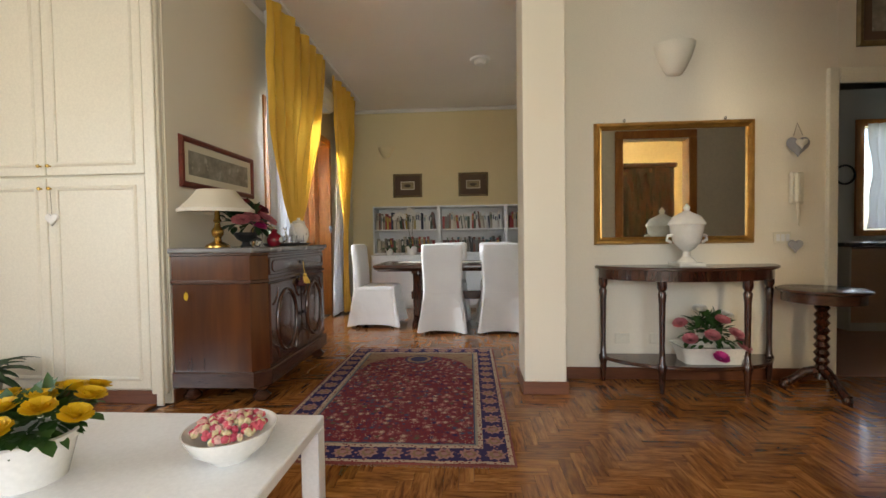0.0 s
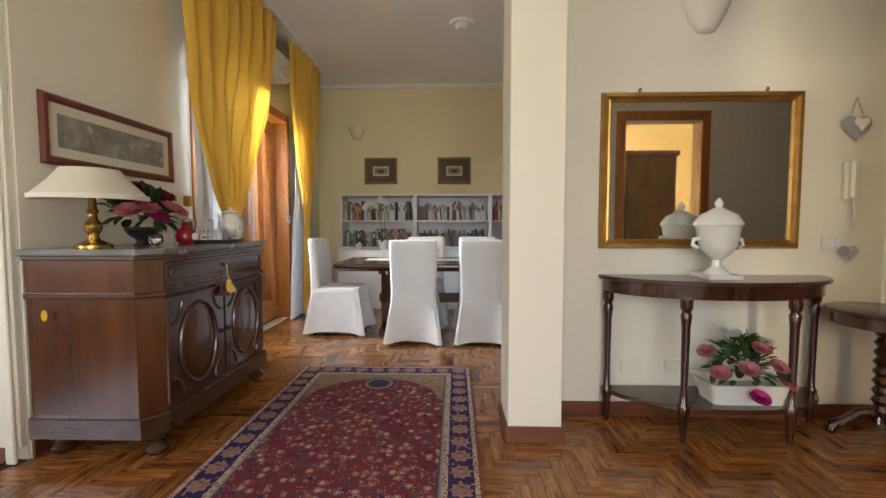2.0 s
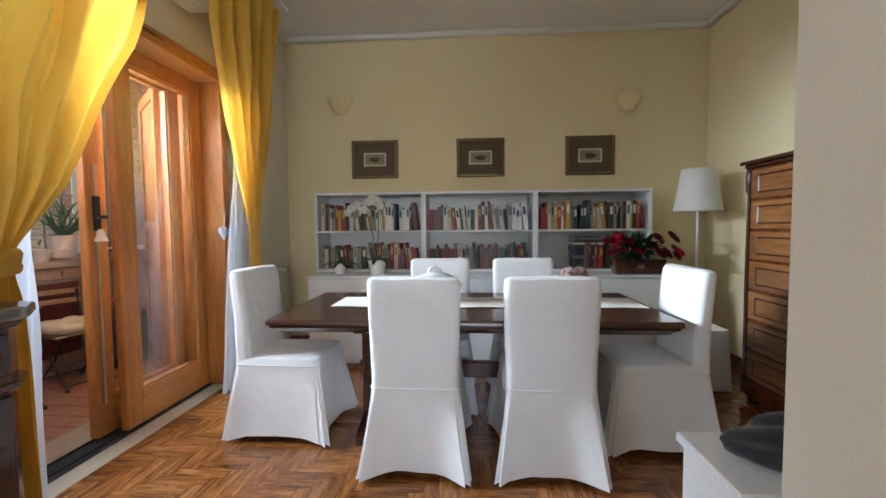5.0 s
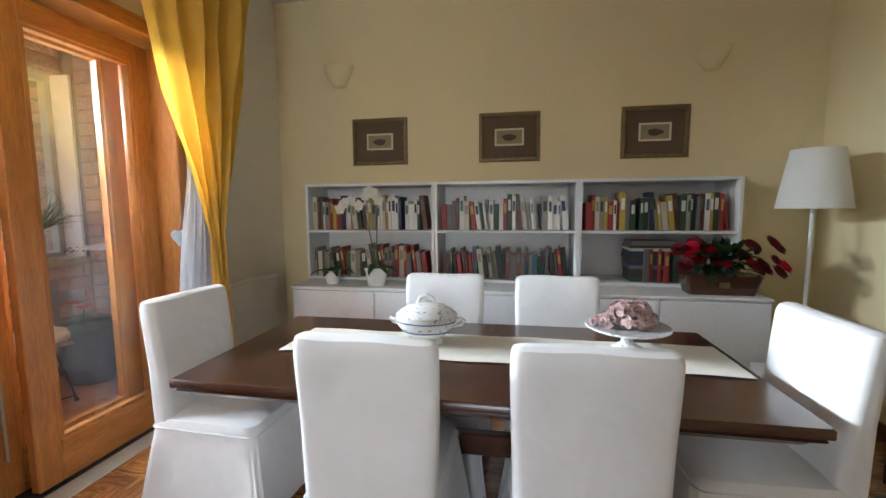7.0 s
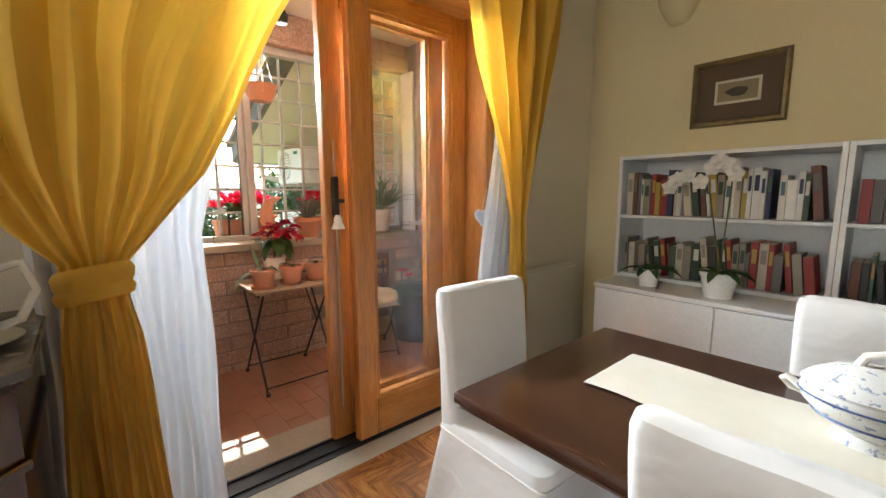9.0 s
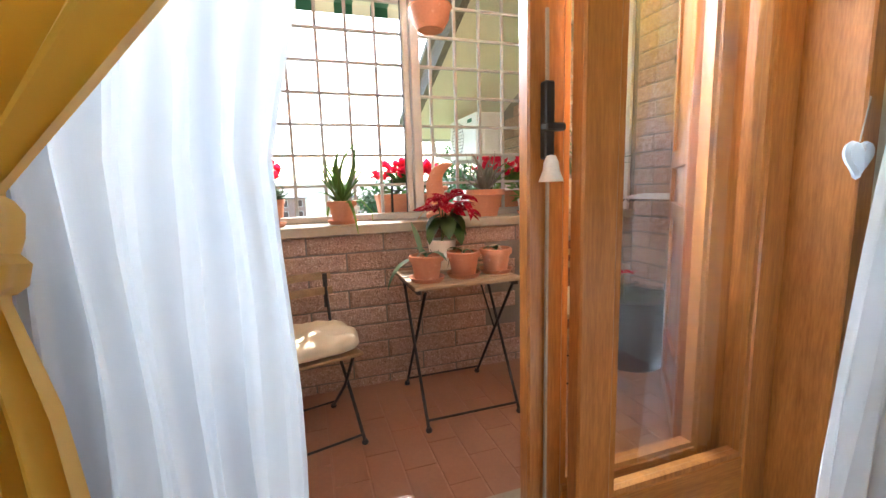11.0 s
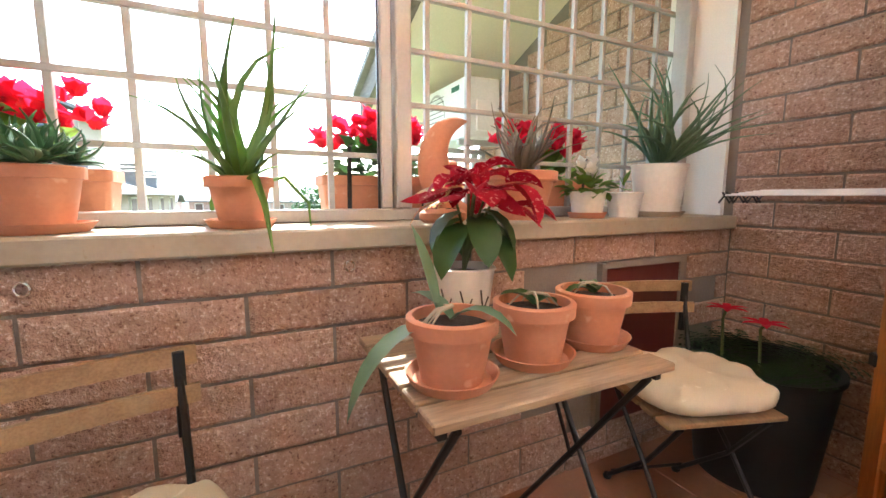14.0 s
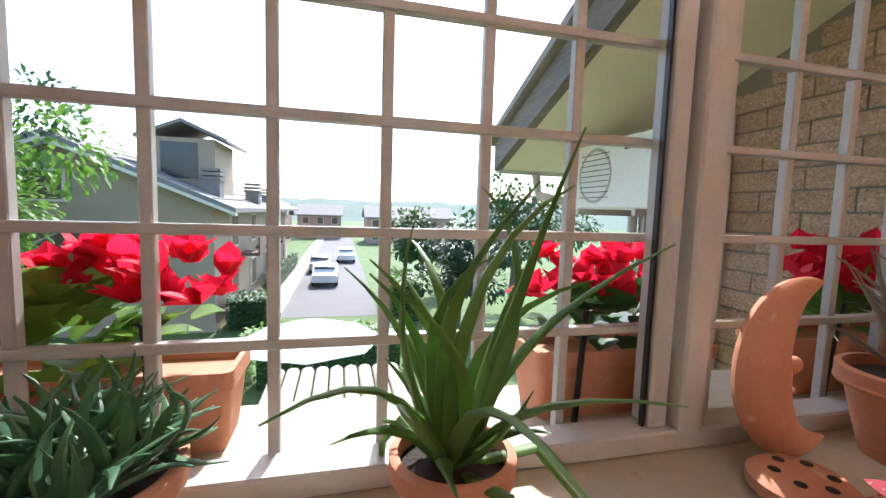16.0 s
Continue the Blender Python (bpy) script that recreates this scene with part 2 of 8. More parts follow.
M_GRILLE = surf("pale_painted_iron", (0.46, 0.45, 0.425), (0.36, 0.35, 0.32), 12, 0.5, 0.0, 120, 0.25)
M_BLACK = surf("black_metal", (0.025, 0.025, 0.027), (0.015, 0.015, 0.016), 8, 0.45, 0.3, 100, 0.1)
M_TERRA = surf("terracotta_pot", (0.55, 0.245, 0.14), (0.46, 0.19, 0.105), 7, 0.8, grain=70, gb=0.2, shift=True, spots=((0.60, 0.34, 0.23), 22, 0.66))


# ---- mesh helpers ----
def box(bm, x0, x1, y0, y1, z0, z1, bev=0.0, seg=1):
    g = bmesh.ops.create_cube(bm, size=1.0)["verts"]
    for v in g:
        v.co = Vector((x0 + (v.co.x + 0.5) * (x1 - x0), y0 + (v.co.y + 0.5) * (y1 - y0), z0 + (v.co.z + 0.5) * (z1 - z0)))
    if bev > 0:
        ed = list({e for v in g for e in v.link_edges})
        bmesh.ops.bevel(bm, geom=ed, offset=bev, segments=seg, affect="EDGES", profile=0.5)


def lathe(bm, prof, n=24, at=(0, 0, 0), scale=(1, 1)):
    """Turns a profile of (radius, height) round the upright through at."""
    rings = []
    for r, z in prof:
        if r < 1e-5:
            rings.append([bm.verts.new((at[0], at[1], at[2] + z))])
        else:
            rings.append([bm.verts.new((at[0] + scale[0] * r * math.cos(2 * math.pi * i / n), at[1] + scale[1] * r * math.sin(2 * math.pi * i / n), at[2] + z)) for i in range(n)])
    for a, b in zip(rings, rings[1:]):
        for i in range(n):
            j = (i + 1) % n
            if len(a) == 1 and len(b) > 1:
                bm.faces.new((a[0], b[j], b[i]))
            elif len(b) == 1 and len(a) > 1:
                bm.faces.new((a[i], a[j], b[0]))
            elif len(a) > 1:
                bm.faces.new((a[i], a[j], b[j], b[i]))


def tube(bm, pts, r, n=8, caps=True, flat=1.0):
    """A round bar along points; r is one radius or one for each point."""
    pts = [Vector(p) for p in pts]
    rs = r if isinstance(r, (list, tuple)) else [r] * len(pts)
    rings = []
    ref = None
    for i, p in enumerate(pts):
        d = (pts[min(i + 1, len(pts) - 1)] - pts[max(i - 1, 0)]).normalized()
        if ref is None:
            ref = Vector((0, 0, 1)) if abs(d.z) < 0.9 else Vector((1, 0, 0))
        a = d.cross(ref).normalized()
        b = a.cross(d).normalized()
        ref = b
        rings.append([bm.verts.new(p + rs[i] * (math.cos(2 * math.pi * k / n) * a + flat * math.sin(2 * math.pi * k / n) * b)) for k in range(n)])
    for p, q in zip(rings, rings[1:]):
        for k in range(n):
            bm.faces.new((p[k], p[(k + 1) % n], q[(k + 1) % n], q[k]))
    if caps:
        bm.faces.new(rings[0][::-1])
        bm.faces.new(rings[-1])


def prism(bm, poly, z0, z1, axis="z"):
    """A polygon pulled along an axis."""
    def at(p, h):
        return {"z": (p[0], p[1], h), "y": (p[0], h, p[1]), "x": (h, p[0], p[1])}[axis]
    lo = [bm.verts.new(at(p, z0)) for p in poly]
    hi = [bm.verts.new(at(p, z1)) for p in poly]
    n = len(poly)
    bm.faces.new(lo[::-1])
    bm.faces.new(hi)
    for i in range(n):
        bm.faces.new((lo[i], lo[(i + 1) % n], hi[(i + 1) % n], hi[i]))


def ring_frame(bm, w, h, prof, axis="y"):
    """A mitred frame round a w x h opening centred on the origin; prof: (outwards from the opening, forwards)."""
    loops = []
    for o, d in prof:
        x, z = w / 2 + o, h / 2 + o
        loops.append([bm.verts.new(p) for p in ((-x, d, -z), (x, d, -z), (x, d, z), (-x, d, z))])
    m = len(loops)
    for i in range(m):
        a, b = loops[i], loops[(i + 1) % m]
        for k in range(4):
            bm.faces.new((a[k], a[(k + 1) % 4], b[(k + 1) % 4], b[k]))


def ring_pts(w, d, rad, n=7, cx=0.0, cy=0.0):
    pts = []
    for sx, sy, a0 in ((1, 1, 0), (-1, 1, 90), (-1, -1, 180), (1, -1, 270)):
        for k in range(n):
            a = radians(a0 + 90 * k / (n - 1))
            pts.append((cx + sx * (w / 2 - rad) + rad * math.cos(a), cy + sy * (d / 2 - rad) + rad * math.sin(a)))
        nx = {(1, 1): (-1, 1), (-1, 1): (-1, -1), (-1, -1): (1, -1), (1, -1): (1, 1)}[(sx, sy)]
        p, q = pts[-1], None
        a = radians(a0 + 90)
        q = (cx + nx[0] * (w / 2 - rad) + rad * math.cos(a), cy + nx[1] * (d / 2 - rad) + rad * math.sin(a))
        for k in range(1, 8):
            pts.append((p[0] + (q[0] - p[0]) * k / 8, p[1] + (q[1] - p[1]) * k / 8))
    return pts


def loft(bm, rings, cap0=True, cap1=True):
    vs = [[bm.verts.new(p) for p in r] for r in rings]
    n = len(vs[0])
    for p, q in zip(vs, vs[1:]):
        for k in range(n):
            bm.faces.new((p[k], p[(k + 1) % n], q[(k + 1) % n], q[k]))
    if cap0:
        bm.faces.new(vs[0][::-1])
    if cap1:
        bm.faces.new(vs[-1])


def mesh_of(name, bm, material, smooth=False):
    bmesh.ops.recalc_face_normals(bm, faces=bm.faces)
    me = bpy.data.meshes.new(name)
    bm.to_mesh(me)
    bm.free()
    for mt in material if isinstance(material, (list, tuple)) else [material]:
        me.materials.append(mt)
    if smooth:
        for p in me.polygons:
            p.use_smooth = True
        me.set_sharp_from_angle(angle=radians(38))
    return me


def part(name, bm, material, parent, label="", smooth=False):
    ob = new(name, mesh_of(name, bm, material, smooth))
    ob.parent = parent
    if label:
        ob["label"] = label
    return ob


def solid(name, bm, material, label, category, kind="structure", smooth=False, group=""):
    return tagged(new(name, mesh_of(name, bm, material, smooth)), label, category, group, kind)


def thing(name, place, label, category, group="", turn=0.0):
    ob = new(name)
    ob.empty_display_size = 0.1
    ob.matrix_basis = pose(*place, 0, 0, turn)
    return tagged(ob, label, category, group)


def BM():
    return bmesh.new()


def boxes(*rows, bev=0.0):
    bm = BM()
    for r in rows:
        box(bm, *r, bev)
    return bm


# ---- the shell ----
CEIL = 3.17
XW, YB, XE = -1.75, 6.83, 2.47          # west wall, back wall, east wall of the dining room
XP = -3.36                               # inner face of the balcony parapet
YN = 6.40                                # brick wall at the balcony's end
D0, D1, DTOP = 3.93, 5.66, 2.36          # balcony door opening
solid("floor", boxes((-4.2, 7.3, -2.6, 3.25, -0.12, -0.012), (-2.22, 7.3, 3.25, 7.0, -0.12, -0.012)), M_SUBFLOOR, "dark bed under the parquet floor", "floor")
solid("ceiling", boxes((-4.3, 7.3, -2.7, 3.25, CEIL, CEIL + 0.15), (-2.22, 7.3, 3.25, 7.1, CEIL, CEIL + 0.15)), M_CEIL, "plain white plaster ceiling", "ceiling")
solid("wall_west", boxes((-2.22, XW, 2.58, D0 - 0.06, 0, CEIL), (-2.22, XW, D1 + 0.06, YB, 0, CEIL), (-2.22, XW, D0 - 0.06, D1 + 0.06, DTOP + 0.06, CEIL)), M_WALL, "cream plaster wall around the balcony door", "wall")
solid("wall_back", boxes((-2.22, 3.0, YB, 7.05, 0, CEIL)), M_WALL_YELLOW, "pale yellow plaster wall above the bookcases", "wall")
solid("wall_east", boxes((XE, XE + 0.12, 3.24, YB, 0, CEIL)), M_WALL_YELLOW, "pale yellow plaster wall behind the chest of drawers", "wall")
solid("pillar", boxes((0.55, 0.825, 2.80, 3.125, 0, CEIL), bev=0.004), M_WALL, "cream plaster pillar at the end of a partition", "pillar")
solid("wall_middle", boxes((0.70, 2.775, 3.125, 3.24, 0, CEIL), (2.775, 3.60, 3.12, 3.24, 2.09, CEIL), (3.60, 6.2, 3.12, 3.24, 0, CEIL)), M_WALL, "cream plaster partition with the kitchen doorway", "wall")
solid("wall_hall", boxes((1.64, 1.87, 1.38, 1.5, 0, CEIL), (2.60, 6.2, 1.38, 1.5, 0, CEIL), (1.87, 2.60, 1.38, 1.5, 2.1, CEIL)), M_WALL, "cream plaster hall wall with a wooden doorway", "wall")
solid("wall_bedroom", boxes((1.64, 1.74, -1.6, 1.38, 0, CEIL), (4.4, 4.5, -1.6, 1.38, 0, CEIL), (1.64, 4.5, -1.7, -1.6, 0, CEIL)), M_WALL_YELLOW, "yellow plaster walls of a side room", "wall")
# the opening is invented, a place for the south fill lamp
solid("wall_south", boxes((-4.2, -0.7, -2.6, -2.5, 0, CEIL), (1.54, 1.64, -2.6, -1.6, 0, CEIL), (-0.7, 1.9, -2.6, -2.5, 0, 0.6), (-0.7, 1.9, -2.6, -2.5, 2.6, CEIL)), M_WALL, "unseen cream plaster wall with an added window opening", "wall")
# gap between y -1.7 and 0.5 is an added, unseen opening for the west fill
solid("wall_living_west", boxes((-4.2, -4.1, -2.6, -1.7, 0, CEIL), (-4.2, -4.1, 0.5, 2.58, 0, CEIL), (-4.2, -4.1, -1.7, 0.5, 0, 0.9), (-4.2, -4.1, -1.7, 0.5, 2.4, CEIL), (-4.2, -2.22, 3.15, 3.25, 0, CEIL)), M_WALL, "cream plaster wall of the living room", "wall")
solid("wall_kitchen", boxes((2.59, 5.59, 6.2, 6.3, 0, CEIL), (6.91, 7.3, 6.2, 6.3, 0, CEIL), (5.59, 6.91, 6.2, 6.3, 0, 1.0), (5.59, 6.91, 6.2, 6.3, 2.62, CEIL), (7.2, 7.3, 1.5, 6.2, 0, CEIL), (6.2, 7.2, 3.12, 3.24, 0, CEIL), (6.2, 7.2, 1.38, 1.5, 0, CEIL)), M_WHITE_WALL, "white plaster kitchen walls", "wall")
# balcony
solid("balcony_floor_slab", boxes((-3.75, -2.22, 3.25, 6.6, -0.2, -0.003)), M_COTTO, "terracotta coloured bed under the balcony tiles", "floor")
solid("balcony_parapet", boxes((-3.72, XP - 0.010, 3.25, 6.6, -0.2, 0.905)), M_MORTAR, "low parapet of split brick with grey joints", "wall")
solid("balcony_end_wall", boxes((-3.75, -2.22, YN + 0.010, 6.65, -0.2, 2.9)), M_MORTAR, "split brick wall closing the balcony", "wall")
solid("balcony_south_wall", boxes((-3.75, -2.22, 3.25, 3.37, -0.2, 2.9)), M_BRICK, "plain brick wall at the balcony's far end", "wall")
solid("balcony_back_wall", boxes((-2.236, -2.222, 3.37, D0 - 0.08, 0, 2.75), (-2.236, -2.222, D1 + 0.08, YN, 0, 2.75), (-2.236, -2.222, D0 - 0.08, D1 + 0.08, DTOP + 0.08, 2.75)), M_BRICK, "brick facing of the house wall around the balcony door", "wall")
solid("balcony_ceiling", boxes((-3.9, -2.22, 3.25, 6.65, 2.75, 2.9)), M_WHITE_WALL, "white plaster balcony soffit", "ceiling")
solid("balcony_lintel", boxes((-3.72, -3.5, 3.25, 6.6, 2.5, 2.75)), M_BRICK, "brick lintel over the barred window", "wall")
solid("balcony_jamb", boxes((-3.72, -3.40, 6.38, 6.402, 0.965, 2.5)), M_WHITE_WALL, "white plaster window reveal", "wall")
solid("window_sill", boxes((-3.93, XP + 0.03, 3.37, 6.39, 0.907, 0.965), bev=0.006), M_STONE, "worn cream stone window sill", "sill")


# ---- trims ----
def skirting(bm, x0, y0, x1, y1, h=0.085, d=0.014):
    """A skirting board on a wall that runs from one point to the other, its thickness to the left of the way."""
    dx, dy = x1 - x0, y1 - y0
    L = math.hypot(dx, dy)
    nx, ny = -dy / L * d, dx / L * d
    xs, ys = sorted((x0, x1, x0 + nx, x1 + nx)), sorted((y0, y1, y0 + ny, y1 + ny))
    box(bm, xs[0], xs[-1], ys[0], ys[-1], 0, h, 0.003)


b = BM()
for r in ((0.825, 3.12, 0.825, 2.80), (0.55, 2.80, 0.55, 3.125), (2.71, 3.12, 0.825, 3.12), (XW, 3.93, XW, 2.58), (XW, YB, XW, 5.74), (XE, YB, XW, YB), (XE, 3.24, XE, YB), (6.1, 3.12, 3.67, 3.12), (2.69, 1.5, 6.1, 1.5)):
    skirting(b, *r)
box(b, 0.536, 0.839, 2.786, 2.80, 0, 0.085, 0.003)
solid("baseboard", b, M_SKIRT, "reddish mahogany skirting boards", "baseboard")
b = BM()
for x0, x1, y0, y1 in ((XW, XE, YB - 0.07, YB), (XW, XW + 0.07, 2.6, YB - 0.07), (XE - 0.07, XE, 3.24, YB - 0.07)):
    box(b, x0, x1, y0, y1, CEIL - 0.055, CEIL - 0.001, 0.02, 3)
solid("cornice", b, M_CEIL, "white plaster cornice under the ceiling", "cornice", smooth=True)
# kitchen doorway lining and bedroom doorway
solid("trim_kitchen", boxes((2.705, 2.775, 3.10, 3.26, 0, 2.2), (3.60, 3.67, 3.10, 3.26, 0, 2.2), (2.775, 3.60, 3.10, 3.26, 2.09, 2.2), bev=0.006), M_IVORY, "cream painted kitchen door lining", "door frame")
solid("trim_bedroom", boxes((1.80, 1.885, 1.36, 1.522, 0, 2.11), (2.585, 2.67, 1.36, 1.522, 0, 2.11), (1.80, 2.67, 1.36, 1.522, 2.11, 2.195), bev=0.008), M_PINE, "reddish brown wooden door casing", "door frame")


# ---- the balcony door ----
d = thing("door_1", (0, 0, 0), "orange pine sliding balcony door standing half open", "door")
d["kind"] = "structure"
part("frame", boxes((-2.16, -1.735, D1, D1 + 0.075, 0, DTOP + 0.075), (-2.16, -1.735, D0 - 0.075, D0, 0, DTOP + 0.075), bev=0.006), M_PINE, d, "knotty pine door frame")
part("head", boxes((-2.16, -1.735, D0, D1, DTOP - 0.02, DTOP + 0.075), bev=0.006), M_PINE_H, d)


def sliding_leaf(x, y0, y1, name):
    leaf = part(name, boxes((x - 0.027, x + 0.027, y0, y0 + 0.115, 0.012, 2.335), (x - 0.027, x + 0.027, y1 - 0.115, y1, 0.012, 2.335), bev=0.006), M_PINE, d, "knotty orange pine door leaf")
    part("bottom_rail", boxes((x - 0.026, x + 0.026, y0 + 0.115, y1 - 0.115, 0.012, 0.225), bev=0.004), M_PINE_H, leaf)
    part("top_rail", boxes((x - 0.026, x + 0.026, y0 + 0.115, y1 - 0.115, 2.22, 2.335), bev=0.004), M_PINE_H, leaf)
    part("glazing_bead", boxes((x - 0.022, x + 0.022, y0 + 0.115, y1 - 0.115, 0.225, 0.243), (x - 0.022, x + 0.022, y0 + 0.115, y1 - 0.115, 2.202, 2.22), (x - 0.022, x + 0.022, y0 + 0.115, y0 + 0.133, 0.243, 2.202), (x - 0.022, x + 0.022, y1 - 0.133, y1 - 0.115, 0.243, 2.202)), M_PINE, leaf)
    g = part("pane", boxes((x - 0.003, x + 0.003, y0 + 0.117, y1 - 0.117, 0.228, 2.217)), M_GLASS, leaf, "clear glass pane")
    g.visible_shadow = False
    return leaf


sliding_leaf(-1.925, 4.88, 5.658, "fixed_leaf")
lf = sliding_leaf(-2.025, 4.78, 5.56, "open_leaf")
part("latch", boxes((-1.998, -1.97, 4.815, 4.845, 1.22, 1.42), (-1.97, -1.94, 4.80, 4.86, 1.29, 1.31), bev=0.004), M_BLACK, lf, "black iron latch")
part("cord", (lambda m: (tube(m, [(-1.988, 4.83, 1.6), (-1.986, 4.832, 1.15), (-1.988, 4.83, 0.2)], 0.006, 6), m)[1])(BM()), M_STONE, lf, "pale cord along the door edge")
part("track", boxes((-2.05, -1.88, D0, D1, 0.001, 0.006), (-2.028, -2.021, D0, D1, 0.006, 0.016), (-1.928, -1.921, D0, D1, 0.006, 0.016)), M_BLACK, d, "black metal sliding track")
solid("threshold", boxes((-2.28, -2.05, D0, D1, -0.02, 0.004), (-1.88, XW - 0.005, D0, D1, -0.02, 0.003), bev=0.002), M_STONE, "pale stone threshold of the balcony door", "threshold")
h = thing("heart_ornament", (-1.715, 5.61, 1.2), "pale blue fabric heart hanging from the door frame", "ornament")


def heart_mesh(w, t):
    bm = BM()
    n = 36
    front, back = [], []
    for i in range(n):
        a = 2 * math.pi * i / n
        y = 16 * math.sin(a) ** 3 / 34 * w
        z = (13 * math.cos(a) - 5 * math.cos(2 * a) - 2 * math.cos(3 * a) - math.cos(4 * a)) / 34 * w
        front.append((y, z))
    rings = []
    for sc, off in ((0.55, t), (0.88, t * 0.7), (1.0, 0), (0.88, -t * 0.7), (0.55, -t)):
        rings.append([bm.verts.new((off, p[0] * sc, p[1] * sc)) for p in front])
    for p, q in zip(rings, rings[1:]):
        for k in range(n):
            bm.faces.new((p[k], p[(k + 1) % n], q[(k + 1) % n], q[k]))
    bm.faces.new(rings[0]), bm.faces.new(rings[-1][::-1])
    return bm


M_BLUE = fabric("pale_blue_felt", (0.50, 0.56, 0.62), (0.44, 0.50, 0.56))
part("heart", heart_mesh(0.12, 0.014), M_BLUE, h, smooth=True)
part("string", (lambda m: (tube(m, [(0, 0, 0.04), (-0.016, 0.058, 0.16)], 0.002, 5), m)[1])(BM()), M_STONE, h)
bl = thing("bell_ornament", (-1.965, 4.83, 1.16), "small pale ceramic bell on a cord", "ornament")
b = BM()
lathe(b, [(0.0, 0.07), (0.012, 0.068), (0.02, 0.05), (0.022, 0.03), (0.034, 0.0), (0.03, 0.0), (0.0, 0.03)], 16)
part("bell", b, M_WHITE_WALL, bl, smooth=True)


# ---- curtains ----
def curtain(name, material, label, rows, folds, amp, seed):
    """rows: (height, first y, last y, x, fold depth); the cloth hangs in folds between them."""
    rnd = random.Random(seed)
    n = folds * 10
    ph = [rnd.uniform(-0.6, 0.6) for _ in range(folds + 1)]
    wd = [rnd.uniform(0.6, 1.25) for _ in range(folds + 1)]
    zs = []
    for (a, b2) in zip(rows, rows[1:]):
        m = 10
        zs += [tuple(p + (q - p) * k / m for p, q in zip(a, b2)) for k in range(m)]
    zs.append(rows[-1])
    bm = BM()
    grid = []
    for z, y0, y1, x, dp in zs:
        line = []
        for i in range(n + 1):
            u = i / n
            f = int(u * folds)
            w = math.sin(2 * math.pi * u * folds + ph[min(f, folds)]) * wd[min(f, folds)]
            line.append(bm.verts.new((x + dp * amp * (w + 0.25 * math.sin(17 * u + 5 * z)), y0 + (y1 - y0) * (u + 0.012 * math.sin(9 * z + 13 * u)), z)))
        grid.append(line)
    for p, q in zip(grid, grid[1:]):
        for i in range(n):
            bm.faces.new((p[i], p[i + 1], q[i + 1], q[i]))
    return bm


c = thing("curtain", (0, 0, 0), "yellow taffeta curtain gathered by a tieback", "curtain", "balcony door curtains")
part("cloth", curtain("cloth", M_YELLOW, "", [(3.13, 3.40, 4.76, -1.47, 1.0), (2.6, 3.40, 4.72, -1.47, 1.0), (2.1, 3.44, 4.52, -1.47, 0.95), (1.7, 3.52, 4.30, -1.47, 0.85), (1.4, 3.63, 4.15, -1.46, 0.7), (1.25, 3.73, 4.03, -1.46, 0.55), (1.16, 3.805, 3.955, -1.46, 0.4), (1.06, 3.805, 3.945, -1.46, 0.4), (0.95, 3.79, 3.965, -1.46, 0.6), (0.7, 3.775, 3.98, -1.47, 0.8), (0.4, 3.765, 4.0, -1.48, 0.9), (0.03, 3.75, 4.03, -1.5, 1.0)], 7, 0.04, 3), M_YELLOW, c, smooth=True)
b = BM()
loft(b, [[(-1.46 + 0.62 * r * (1 + 0.045 * math.sin(7 * q + 3 * z)) * math.cos(q), 3.877 + r * (1 + 0.045 * math.sin(7 * q + 3 * z)) * math.sin(q), 1.105 + z + 0.012 * math.sin(q + 0.6)) for q in [2 * math.pi * k / 56 for k in range(56)]] for z, r in ((-0.045, 0.072), (-0.038, 0.081), (-0.018, 0.086), (-0.008, 0.079), (0.006, 0.084), (0.028, 0.087), (0.040, 0.081), (0.047, 0.072))], False, False)
part("tieback", b, M_YELLOW, c, smooth=True)
part("holdback", boxes((-1.75, -1.70, 3.74, 3.77, 1.26, 1.34), bev=0.008), M_GOLD, c, "brass curtain hook")
c = thing("curtain", (0, 0, 0), "yellow taffeta curtain drawn to the door's side", "curtain", "balcony door curtains")
part("cloth", curtain("cloth", M_YELLOW, "", [(3.13, 5.2, 6.18, -1.52, 1.0), (2.6, 5.22, 6.1, -1.52, 1.0), (2.0, 5.36, 5.95, -1.52, 0.85), (1.5, 5.55, 5.84, -1.53, 0.65), (1.2, 5.66, 5.77, -1.54, 0.45), (0.9, 5.67, 5.80, -1.55, 0.5), (0.03, 5.66, 5.86, -1.56, 0.7)], 5, 0.05, 5), M_YELLOW, c, smooth=True)
c = thing("sheer_curtain", (0, 0, 0), "thin white sheer curtain beside the balcony door", "curtain", "sheer curtains")
part("cloth", curtain("cloth", M_SHEER, "", [(3.12, 3.68, 4.5, -1.62, 0.8), (2.0, 3.7, 4.32, -1.62, 0.8), (1.2, 3.74, 4.17, -1.63, 0.8), (0.03, 3.74, 4.18, -1.64, 1.0)], 7, 0.03, 8), M_SHEER, c, smooth=True)
c = thing("sheer_curtain", (0, 0, 0), "thin white sheer curtain beside the radiator", "curtain", "sheer curtains")
part("cloth", curtain("cloth", M_SHEER, "", [(3.12, 5.6, 6.2, -1.63, 0.8), (2.2, 5.66, 6.05, -1.63, 0.8), (1.68, 5.62, 5.92, -1.63, 0.7), (0.9, 5.50, 5.85, -1.63, 0.8), (0.03, 5.40, 5.84, -1.64, 1.0)], 6, 0.028, 9), M_SHEER, c, smooth=True)
r = thing("curtain_rail", (0, 0, 0), "white curtain rail fixed under the ceiling", "curtain rail")
part("rail", boxes((-1.66, -1.44, 3.4, 6.25, CEIL - 0.035, CEIL - 0.002), bev=0.006), M_WHITE_LAC, r)


